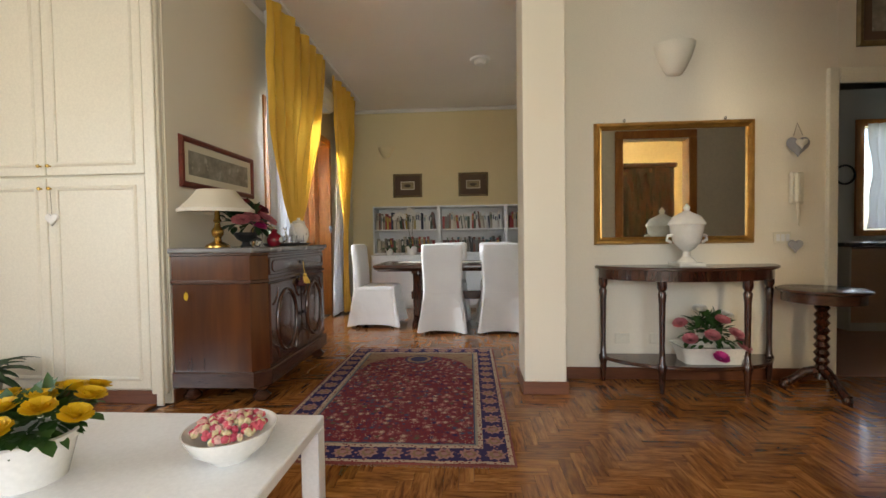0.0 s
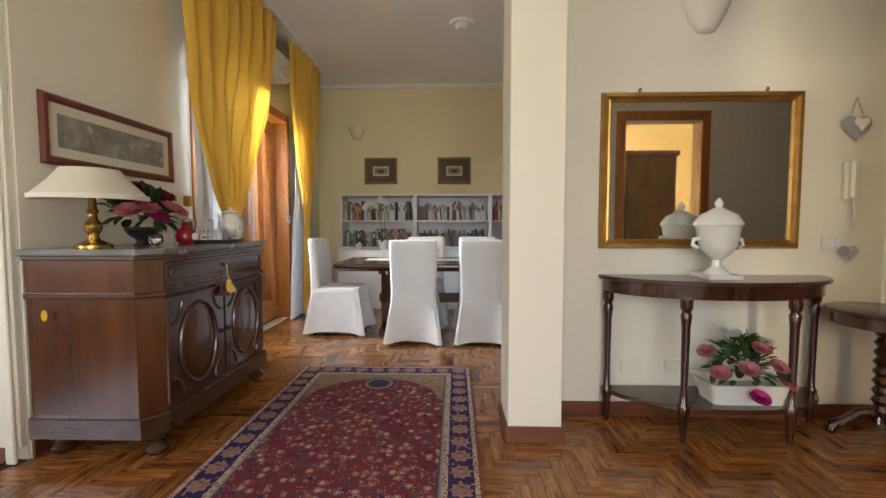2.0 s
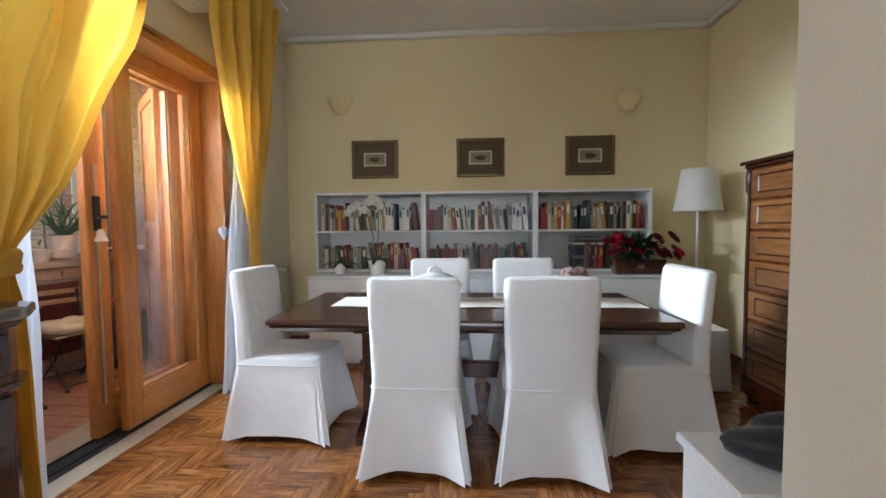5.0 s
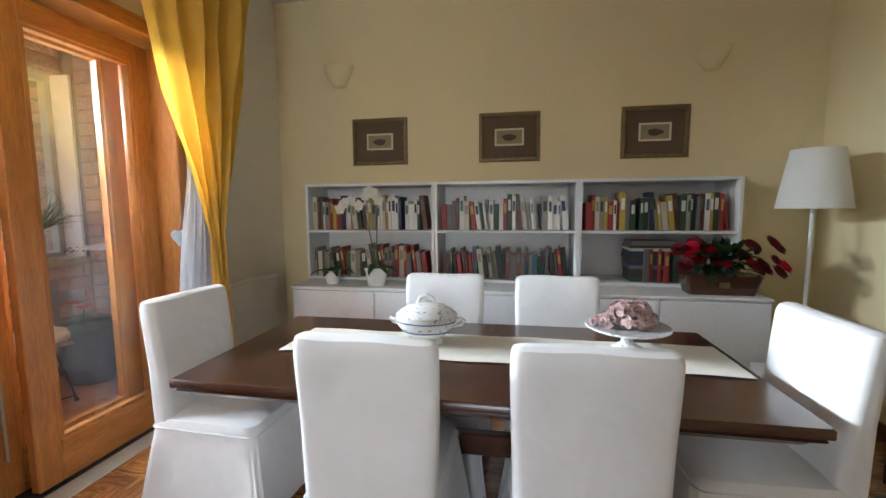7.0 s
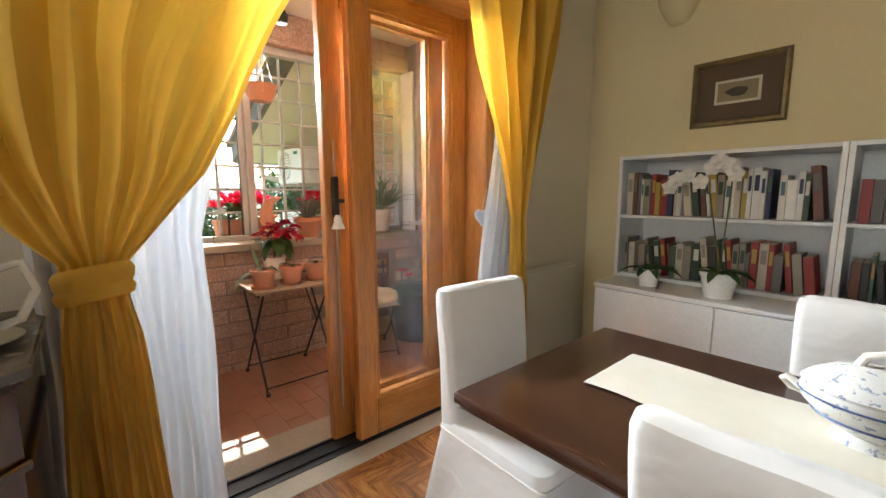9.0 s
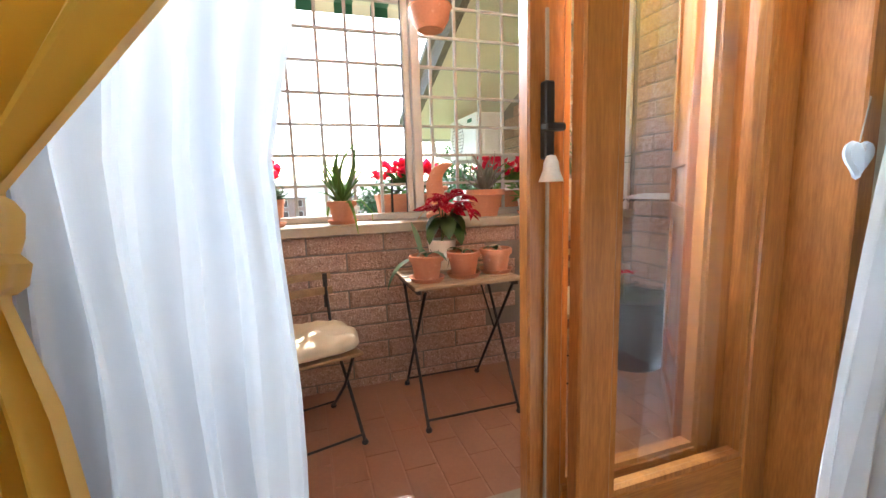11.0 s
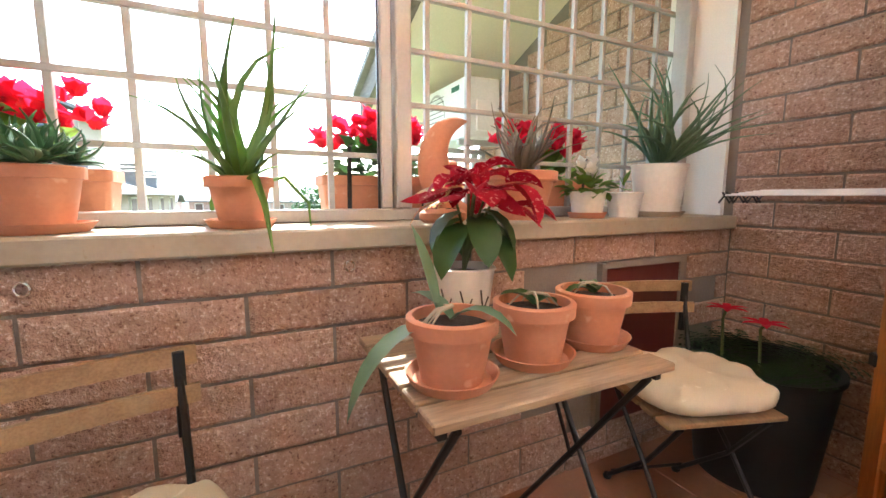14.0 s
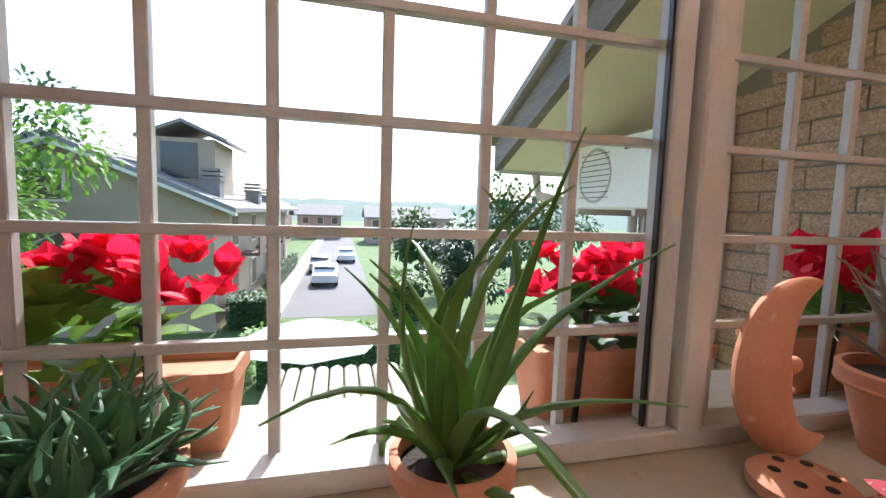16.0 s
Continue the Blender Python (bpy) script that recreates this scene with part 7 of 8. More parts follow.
for a, ln, z1 in ((0.3, 0.26, -0.16), (1.4, 0.22, -0.17), (3.6, 0.22, -0.12)):
    tube(b, [(0.03 * math.cos(a), 0.03 * math.sin(a), z), (0.11 * math.cos(a), 0.11 * math.sin(a), z + 0.02), (0.17 * math.cos(a), 0.17 * math.sin(a), z - 0.05), (ln * 0.8 * math.cos(a), ln * 0.8 * math.sin(a), z + z1)], [0.010, 0.011, 0.008, 0.002], 7, True, 0.5)
part("drooping_leaf", b, M_LEAF_LIGHT, ob, smooth=True)
ob, z = potted("succulent_plant", (-3.47, 3.99, ZS), "bushy grey-green succulent in a terracotta pot", 0.068, 0.094, 0.14, M_TERRA, 0.11)
b = BM()
for k in range(9):
    a, q = k * 2.4, 0.085 * math.sqrt(k / 9)
    c = BM()
    fleshy(c, 18, 0.10, 0.0075, 1.45, 20 + k, 0, 0.3)
    for v in c.verts:
        v.co += Vector((q * math.cos(a), q * math.sin(a), z + 0.045 - q * 0.25))
    tmp = bpy.data.meshes.new("tmp")
    c.to_mesh(tmp)
    c.free()
    b.from_mesh(tmp)
    bpy.data.meshes.remove(tmp)
part("leaves", b, M_SUCC, ob, smooth=True)
ob, z = potted("brown_aloe", (-3.47, 5.315, ZS), "mauve-tipped aloe in a scalloped terracotta pot", 0.075, 0.118, 0.17, M_TERRA, 0.0)
b = BM()
fleshy(b, 44, 0.27, 0.0085, 0.85, 31, z, 1.1)
part("leaves", b, M_BROWNALOE, ob, smooth=True)
b = BM()
oval(b, 0, 0, 0.116, 0.116, 0, 0.009, 28)
for v in b.verts:
    v.co = Vector((v.co.y, v.co.z, z - 0.01 + v.co.x + 0.004 * math.sin(14 * math.atan2(v.co.z, v.co.y))))
part("scalloped_rim", b, M_TERRA, ob, smooth=True)
ob, z = potted("white_cyclamen", (-3.46, 5.62, ZS), "white cyclamen in a white pot with terracotta saucer", 0.055, 0.07, 0.095, M_WHITEPOT, 0.075, M_TERRA)
rnd = random.Random(91)
b = BM()
bush(b, (0, 0, z + 0.03), 0.09, 0.09, 0.05, 45, 0.05, 0.05, rnd)
part("leaves", b, M_LEAF_LIGHT, ob, smooth=True)


def cyclamen(bm, c0, count, spread, rn, size=0.035):
    """Cyclamen flowers with swept-up petals, each leaning its own way."""
    for _ in range(count):
        q = Vector(c0) + Vector((rn.uniform(-spread[0], spread[0]), rn.uniform(-spread[1], spread[1]), rn.uniform(-spread[2], spread[2])))
        ax = Vector((rn.uniform(-0.7, 0.7), rn.uniform(-0.7, 0.7), 1.0)).normalized()
        tx = ax.orthogonal().normalized()
        ty = ax.cross(tx)
        for k in range(5):
            a = k * 1.2566 + rn.uniform(-0.4, 0.4)
            o = math.cos(a) * tx + math.sin(a) * ty
            leaf(bm, q, o * rn.uniform(0.55, 1.3) + ax, size * rn.uniform(0.9, 1.4), size * 1.0, rn.uniform(-0.9, 0.3), seg=3, cup=rn.uniform(0.0, 0.35))


b = BM()
cyclamen(b, (0, 0, z + 0.10), 7, (0.05, 0.05, 0.03), rnd, 0.035)
part("flower_head", b, M_PETAL_WHITE, ob, smooth=True)
ob, z = potted("small_plant", (-3.45, 5.81, ZS), "small seedling in a cream plastic pot", 0.055, 0.072, 0.10, M_WHITEPOT)
b = BM()
bush(b, (0, 0, z + 0.03), 0.03, 0.03, 0.04, 9, 0.05, 0.02, rnd)
part("leaves", b, M_LEAF_LIGHT, ob, smooth=True)
ob, z = potted("large_aloe", (-3.45, 6.01, ZS), "spreading grey-green aloe in a tall white pot", 0.085, 0.11, 0.21, M_WHITEPOT, 0.11, M_STONE)
b = BM()
fleshy(b, 40, 0.46, 0.0115, 1.0, 45, z, 0.9, (0.35, 0.15))
part("leaves", b, M_AGAVE, ob, smooth=True)
ob, z = potted("magenta_flowers", (-3.46, 3.745, ZS), "magenta kalanchoe in a white pot", 0.066, 0.085, 0.135, M_WHITEPOT)
b = BM()
bush(b, (0, 0, z + 0.05), 0.09, 0.09, 0.05, 50, 0.06, 0.045, rnd)
part("leaves", b, M_LEAF, ob, smooth=True)
b = BM()
for k in range(9):
    petals(b, (rnd.uniform(-0.06, 0.08), rnd.uniform(-0.04, 0.09), z + 0.10 + rnd.uniform(0, 0.04)), 0.03, 26, 0.012, rnd)
part("flower_head", b, M_PETAL_MAG, ob, smooth=True)

# crescent moon and a terracotta dish on the sill
mo = thing("moon_ornament", (-3.52, 5.045, ZS), "terracotta crescent moon with a carved face", "ornament")
b = BM()
R1, rings = 0.155, []
for i in range(33):
    a = radians(118 - 236 * i / 32 + 180)
    u = i / 32
    th = 0.004 + 0.062 * math.sin(math.pi * u) ** 0.8
    c0 = Vector((0, (R1 - th) * math.cos(a) * 1.0 + 0.03, (R1 - th) * math.sin(a) * 1.12))
    nr = Vector((0, math.cos(a), math.sin(a)))
    rings.append([c0 + nr * th * math.cos(q) * (1.0) + Vector((1, 0, 0)) * 0.6 * min(th, 0.05) * math.sin(q) for q in [2 * math.pi * k / 14 for k in range(14)]])
loft(b, rings)
bmesh.ops.create_icosphere(b, subdivisions=2, radius=0.018, matrix=Matrix.Translation((0.0, 0.012, 0.01)) @ Matrix.Diagonal((0.9, 1.6, 1.0, 1)))
bmesh.ops.create_icosphere(b, subdivisions=2, radius=0.012, matrix=Matrix.Translation((0.0, 0.002, -0.035)) @ Matrix.Diagonal((1.2, 1.4, 0.6, 1)))
for v in b.verts:
    v.co = Vector((v.co.x, 0.9 * v.co.y * math.cos(-0.15) + v.co.z * math.sin(-0.15), -v.co.y * math.sin(-0.15) + v.co.z * math.cos(-0.15) + 0.172))
part("moon", b, M_TERRA, mo, smooth=True)
dm = thing("terracotta_dish", (-3.43, 4.98, ZS), "round terracotta citronella dish with small holes", "dish")
b = BM()
lathe(b, [(0, 0), (0.062, 0), (0.075, 0.012), (0.075, 0.03), (0.06, 0.042), (0, 0.045)], 30)
part("dish", b, M_TERRA, dm, smooth=True)
# dark discs on the closed top paint the shade inside the holes
for k in range(6):
    b = BM()
    a = k * 1.047
    lathe(b, [(0, 0), (0.009, 0.0), (0.009, 0.001), (0, 0.0012)], 10, (0.04 * math.cos(a), 0.04 * math.sin(a), 0.0435))
    part("hole", b, M_SOIL, dm)

# pots on the bistro table
ZT = 0.709
for k, (px, py, ln) in enumerate(((-2.895, 4.74, 0.17), (-2.915, 4.94, 0.10), (-2.94, 5.13, 0.12))):
    ob, z = potted("small_orchid", (px, py, ZT), ("sprouting orchid with a long grey leaf in terracotta", "cut back orchid in a terracotta pot", "orchid with bare roots in a terracotta pot")[k], 0.058, 0.079, 0.12, M_TERRA, 0.088)
    b = BM()
    rn = random.Random(100 + k)
    for i in range(3 if k else 2):
        a = (3.6, 0.6, 2.4, 5.2, 1.4)[i] + k
        leaf(b, (0, 0, z + 0.01), (math.cos(a), math.sin(a), 1.3), ln * rn.uniform(0.6, 1.1), 0.036, 1.9 if i else 1.2, seg=6)
    if k == 0:
        leaf(b, (-0.01, -0.03, z), (0.1, -1.0, 0.35), 0.24, 0.05, 2.2, seg=8)
        leaf(b, (-0.02, -0.02, z + 0.02), (-0.2, -0.2, 1.0), 0.17, 0.05, 0.2, seg=6)
    part("leaves", b, M_AGAVE if k == 0 else M_LEAF, ob, smooth=True)
    for i in range(6):
        b = BM()
        a = rn.uniform(0, 6.28)
        tube(b, [(0, 0, z + 0.035), (0.03 * math.cos(a), 0.03 * math.sin(a), z + 0.03), (0.055 * math.cos(a), 0.055 * math.sin(a), z + 0.004)], [0.0035, 0.0025, 0.0015], 5)
        part("root", b, M_STONE, ob, smooth=True)
M_TWIG = surf("twig_painted_pot", (0.74, 0.71, 0.64), (0.68, 0.65, 0.58), 5, 0.4, gb=0.03)
po = potted("poinsettia", (-3.155, 4.905, ZT), "red and cream poinsettia in a white pot with twigs", 0.058, 0.08, 0.165, M_TWIG)
ob, z = po
b = BM()
for a in (-1.2, -0.5, 0.2):
    tube(b, [(0.057 * math.cos(a), 0.057 * math.sin(a), 0.01), (0.068 * math.cos(a + 0.1), 0.068 * math.sin(a + 0.1), 0.06), (0.075 * math.cos(a - 0.1), 0.075 * math.sin(a - 0.1), 0.115)], 0.0022, 5)
    tube(b, [(0.068 * math.cos(a + 0.1), 0.068 * math.sin(a + 0.1), 0.06), (0.073 * math.cos(a + 0.3), 0.073 * math.sin(a + 0.3), 0.095)], 0.0018, 5)
part("painted_twig", b, M_INK, ob)
rn = random.Random(111)
b = BM()
tube(b, [(0, 0, z), (-0.005, 0.02, z + 0.12), (-0.03, 0.05, z + 0.22)], 0.006, 6)
for a in (0.4, 2.2, 4.0, 5.4):
    tube(b, [(0, 0, z), (0.02 * math.cos(a), 0.02 * math.sin(a) + 0.02, z + 0.11), (0.06 * math.cos(a) - 0.03, 0.06 * math.sin(a) + 0.055, z + 0.20)], 0.004, 6)
part("stem", b, M_STEM, ob, smooth=True)
for k in range(9):
    b = BM()
    a = k * 2.4 + 0.4
    leaf(b, (0.03 * math.cos(a) - 0.015, 0.03 * math.sin(a) + 0.03, z + 0.11 + 0.006 * k), (math.cos(a), math.sin(a), -0.1), rn.uniform(0.12, 0.17), 0.085, 1.9, seg=5)
    part("leaf", b, M_LEAF, ob, smooth=True)


def bract_mat(name, c0, c1, lo):
    """Petal colour broken by streaks and flecks of a second one."""
    m, nt, bsdf, vec = base_nodes(name, (1, 1, 1))
    f = noise_tex(nt, vec, 90, 3)
    g = noise_tex(nt, vec, 16, 3)
    col = mix(nt, ramp(nt, f, [(lo, (0, 0, 0)), (lo + 0.06, (1, 1, 1))]), c0, c1)
    col = mix(nt, ramp(nt, g, [(0.45, (0, 0, 0)), (0.6, (0.35, 0.35, 0.35))]), col, tuple(c * 0.4 for c in c0))
    nt.links.new(col, bsdf.inputs["Base Color"])
    bsdf.inputs["Roughness"].default_value = 0.55
    bsdf.inputs["Specular IOR Level"].default_value = 0.15
    bump(nt, bsdf, g, 0.6, 0.006)
    tr = nt.nodes.new("ShaderNodeBsdfTranslucent")
    nt.links.new(col, tr.inputs[0])
    mx = nt.nodes.new("ShaderNodeMixShader")
    mx.inputs[0].default_value = 0.35
    nt.links.new(bsdf.outputs[0], mx.inputs[1])
    nt.links.new(tr.outputs[0], mx.inputs[2])
    nt.links.new(mx.outputs[0], nt.nodes["Material Output"].inputs[0])
    return m


M_BRACT = bract_mat("crimson_bract", (0.37, 0.006, 0.025), (0.66, 0.30, 0.26), 0.60)
M_BRACTC = bract_mat("cream_bract", (0.66, 0.52, 0.26), (0.50, 0.03, 0.06), 0.52)
for k in range(44):
    b = BM()
    a = k * 2.4 + rn.uniform(-0.3, 0.3)
    tier = k / 43
    q = 0.015 + 0.105 * tier
    leaf(b, (q * math.cos(a) - 0.03, q * math.sin(a) + 0.055, z + 0.235 - 0.05 * tier + rn.uniform(-0.02, 0.03)), (math.cos(a), math.sin(a), 0.6 - 0.8 * tier + rn.uniform(-0.3, 0.3)), rn.uniform(0.08, 0.125), rn.uniform(0.045, 0.068), rn.uniform(0.3, 1.5), seg=6, cup=rn.uniform(-0.5, 0.5))
    part("bract", b, M_BRACTC if k in (12, 20, 25, 33, 38, 41) else M_BRACT, ob, smooth=True)

# large planter in the corner
gp = thing("large_planter", (-3.07, 6.14, 0), "black planter with ferns and a red lily", "planter")
b = BM()
lathe(b, [(0, 0), (0.19, 0), (0.235, 0.42), (0.245, 0.42), (0.245, 0.44), (0.225, 0.44), (0.215, 0.40), (0, 0.39)], 36)
part("tub", b, M_BLACK, gp, smooth=True)
rn = random.Random(121)
b = BM()
for k in range(70):
    a, q = rn.uniform(0, 6.28), rn.uniform(0.02, 0.2)
    base = Vector((q * math.cos(a), q * math.sin(a), 0.40))
    d = Vector((math.cos(a) * 0.8, math.sin(a) * 0.8, 1.0)).normalized()
    for i in range(9):
        p = base + d * 0.018 * (i + 1)
        sd2 = d.cross(Vector((0, 0, 1))).normalized()
        for sgn in (-1, 1):
            leaf(b, p, d * 0.4 + sd2 * sgn, 0.05 * (1 - i / 12), 0.013, 0.4, seg=2)
        d = (d + Vector((0, 0, -0.08))).normalized()
part("fern_clump", b, M_LEAF_DARK, gp, smooth=True)
for dx, dy, hz in ((-0.09, -0.08, 0.62), (0.05, -0.1, 0.60)):
    b = BM()
    tube(b, [(dx, dy, 0.40), (dx - 0.01, dy, 0.58), (dx, dy, hz)], 0.005, 6)
    part("stem", b, M_STEM, gp, smooth=True)
    for k in range(6):
        b = BM()
        a = k * 1.05
        leaf(b, (dx, dy, hz), (math.cos(a), math.sin(a), 0.35), 0.08, 0.03, 0.4, seg=4)
        part("petal", b, M_PETAL_RED, gp, smooth=True)

# drying rack, meter door
dr = thing("drying_rack", (0, 0, 0), "folding white clothes rack fixed to the brick wall", "drying rack")
for k in range(6):
    y = 6.12 + 0.05 * k
    b = BM()
    tube(b, [(-3.24, y, 1.055 + 0.004 * k), (-2.46, y, 1.055 + 0.004 * k)], 0.004, 6)
    part("rod", b, M_WHITE_LAC, dr, smooth=True)
for x in (-3.25, -2.46):
    b = BM()
    pts = []
    for k in range(7):
        pts.append((x, 6.395 - k * 0.048, 1.025 + (0.04 if k % 2 else 0)))
    tube(b, pts, 0.004, 6)
    tube(b, [(p[0] + 0.012, p[1], 2.09 - p[2]) for p in pts], 0.004, 6)
    part("scissor_arm", b, M_BLACK, dr, smooth=True)
M_OXIDE = surf("red_oxide_paint", (0.13, 0.03, 0.025), (0.10, 0.02, 0.018), 4, 0.5, grain=60, gb=0.1)
md = thing("meter_door", (XP, 5.83, 0.16), "dark red metal meter door set in the parapet", "meter door")
part("door", boxes((-0.03, 0.012, -0.21, 0.21, 0, 0.62), bev=0.003), M_OXIDE, md)
part("frame", boxes((-0.02, 0.016, 0.21, 0.235, -0.01, 0.64), (-0.02, 0.016, -0.235, -0.21, -0.01, 0.64), (-0.02, 0.016, -0.21, 0.21, 0.62, 0.645)), M_MORTAR, md, "rough plaster edging")
for y, nm in ((4.66, 0), (4.0, 1)):
    ey = thing("wall_eyelet", (XP + 0.005, y, 0.86), "small grey metal eyelet in the brickwork", "eyelet")
    b = BM()
    oval(b, 0, 0, 0.012, 0.014, 0.008, 0.003, 14)
    part("ring", b, M_SILVER, ey, smooth=True)
bp = thing("wall_pot", (-2.62, 6.36, 1.78), "terracotta wall pot with a trailing green plant", "plant")
b = BM()
lathe(b, [(0, 0), (0.05, 0), (0.075, 0.10), (0.08, 0.10), (0.08, 0.12), (0.07, 0.12), (0, 0.1)], 20)
part("pot", b, M_TERRA, bp, smooth=True)
b = BM()
bush(b, (0, -0.02, 0.17), 0.12, 0.08, 0.11, 110, 0.05, 0.02, rn)
part("leaves", b, M_LEAF_LIGHT, bp, smooth=True)
part("bracket", boxes((-0.01, 0.01, -0.02, 0.045, 0.02, 0.05)), M_BLACK, bp)


# ---- window boxes with red cyclamen outside the bars ----
def window_box(y0, y1, seed, label):
    ob = thing("window_box", (-3.80, (y0 + y1) / 2, 0.966), label, "planter", "window boxes")
    rn = random.Random(seed)
    w = (y1 - y0)
    bm = BM()
    loft(bm, [[(x, y, z) for x, y in ring_pts(dd, ww, 0.015, 4)] for z, dd, ww in ((0, 0.11, w - 0.04), (0.03, 0.12, w - 0.03), (0.12, 0.15, w - 0.012), (0.121, 0.165, w), (0.155, 0.168, w), (0.155, 0.15, w - 0.02), (0.13, 0.145, w - 0.03))])
    part("trough", bm, M_TERRA, ob, smooth=True)
    for yy in (-w * 0.3, w * 0.32):
        bm = BM()
        tube(bm, [(0.078, yy, 0.0), (0.09, yy, 0.16), (0.10, yy, 0.25), (0.125, yy, 0.255)], 0.008, 6, True, 0.35)
        part("strap", bm, M_BLACK, ob, "black metal hanger strap")
    bm = BM()
    bush(bm, (0, 0, 0.19), 0.10, w * 0.48, 0.09, int(150 * w), 0.07, 0.075, rn, 0.35)
    part("leaves", bm, M_LEAF_LIGHT if seed % 2 else M_LEAF, ob, smooth=True)
    for i in range(int(9 * w) + 2):
        yy = -w * 0.45 + w * 0.9 * (i + 0.5) / (int(9 * w) + 2)
        bm = BM()
        cyclamen(bm, (rn.uniform(-0.04, 0.05), yy, 0.30 + rn.uniform(-0.02, 0.03)), 6, (0.06, 0.05, 0.05), rn, 0.05)
        part("flower_head", bm, M_PETAL_RED, ob, smooth=True)
    return ob


window_box(3.40, 4.08, 1, "terracotta window box full of red cyclamen")
window_box(4.66, 5.12, 2, "short terracotta window box with red cyclamen")
window_box(5.35, 5.95, 3, "terracotta window box with red cyclamen before the brick wing")
# ---- outside: the brick wing with its roof and air units ----
M_SOFFIT = surf("cream_soffit", (0.74, 0.69, 0.56), (0.68, 0.62, 0.50), 3, 0.8, grain=80, gb=0.1)
M_FASCIA = wood("grey_fascia_wood", (0.10, 0.085, 0.07), (0.26, 0.23, 0.20), 0.8, 0, 12)
M_ROOF = surf("grey_roof_tile", (0.26, 0.24, 0.22), (0.18, 0.165, 0.15), 5, 0.85, grain=40, gb=0.4, gdist=0.01)
M_PLASTER_TAN = surf("tan_render", (0.42, 0.33, 0.24), (0.36, 0.28, 0.20), 0.8, 0.9, grain=12, gb=0.2)
M_DARKWIN = surf("dark_window", (0.04, 0.045, 0.05), (0.02, 0.022, 0.025), 1, 0.15, gb=0)
M_SHUTBR = surf("brown_shutter", (0.16, 0.10, 0.07), (0.12, 0.075, 0.05), 2, 0.7)
M_GRASS = surf("lawn", (0.11, 0.17, 0.045), (0.06, 0.10, 0.03), 0.6, 0.95, grain=8, gb=0.6, gdist=0.03)
M_ASPH = surf("asphalt", (0.16, 0.155, 0.15), (0.12, 0.115, 0.11), 0.5, 0.9, grain=20, gb=0.2)
M_WHITECL = fabric("white_canvas", (0.82, 0.81, 0.78), (0.76, 0.75, 0.72))
SL = 0.39
FX, FY, FZ = -5.97, 5.44, 1.75           # low end of the roof's edge


def roof_z(x):
    return FZ + (x - FX) * SL


wing = thing("brick_wing", (0, 0, 0), "brick wing of the building with a sloping tiled roof", "building")
b = BM()
prism(b, [(-5.6, -4.0), (-3.73, -4.0), (-3.73, roof_z(-3.73) + 0.02), (-5.6, roof_z(-5.6) + 0.02)], YN + 0.012, 6.7, "y")
part("wall", b, M_MORTAR, wing)
b = BM()
prism(b, [(FX, FZ), (-3.74, roof_z(-3.74)), (-3.74, roof_z(-3.74) + 0.05), (FX, FZ + 0.05)], FY + 0.02, 6.9, "y")
part("soffit", b, M_SOFFIT, wing, "cream rendered soffit")
b = BM()
prism(b, [(FX - 0.03, FZ - 0.01), (-3.74, roof_z(-3.74) - 0.01), (-3.74, roof_z(-3.74) + 0.19), (FX - 0.03, FZ + 0.19)], FY - 0.04, FY + 0.02, "y")
part("fascia", b, M_FASCIA, wing, "weathered grey fascia board")
b = BM()
prism(b, [(FX - 0.08, FZ + 0.18), (-3.74, roof_z(-3.74) + 0.21), (-3.74, roof_z(-3.74) + 0.27), (FX - 0.08, FZ + 0.23)], FY - 0.09, 7.0, "y")
part("roof", b, M_ROOF, wing)
b = BM()
tube(b, [(FX - 0.06, FY, FZ + 0.03), (FX - 0.06, 6.9, FZ + 0.03)], 0.06, 10)
tube(b, [(FX - 0.02, 5.75, FZ - 0.02), (FX - 0.02, 5.78, FZ - 0.18), (FX + 0.2, 5.95, FZ - 0.25), (FX + 0.36, 6.36, FZ - 0.3), (FX + 0.36, 6.36, -4.0)], 0.035, 10)
part("gutter", b, M_GRILLE, wing, "cream gutter and downpipe", smooth=True)
M_ACW = surf("white_appliance", (0.76, 0.76, 0.74), (0.70, 0.70, 0.67), 4, 0.4, gb=0.02)


def outdoor_unit(place):
    ob = thing("outdoor_unit", place, "white outdoor air conditioning unit on a wall bracket", "air conditioner", "outdoor air units")
    part("casing", boxes((-0.38, 0.38, -0.14, 0.14, 0, 0.42), bev=0.012), M_ACW, ob)
    bm = BM()
    lathe(bm, [(0.155, 0.0), (0.17, 0.004), (0.175, 0.0)], 30)
    for v in bm.verts:
        v.co = Vector((-0.12 + v.co.x, -0.141 - v.co.z, 0.21 + v.co.y))
    part("fan_grille", bm, M_GRILLE, ob)
    bm = BM()
    for k in range(9):
        box(bm, -0.27, 0.03, -0.146, -0.142, 0.07 + k * 0.034, 0.074 + k * 0.034)
    part("fan_slats", bm, M_BLACK, ob)
    part("badge", boxes((0.16, 0.28, -0.143, -0.139, 0.34, 0.375)), M_AWN, ob, "small green badge")
    bm = BM()
    box(bm, 0.375, 0.395, -0.06, 0.10, 0.05, 0.26, 0.006)
    part("service_cover", bm, M_ACW, ob)
    for x in (-0.28, 0.28):
        bm = BM()
        box(bm, x - 0.015, x + 0.015, -0.15, 0.42, -0.04, 0.0)
        box(bm, x - 0.015, x + 0.015, 0.38, 0.42, -0.3, 0.0)
        part("bracket", bm, M_GRILLE, ob)
    return ob


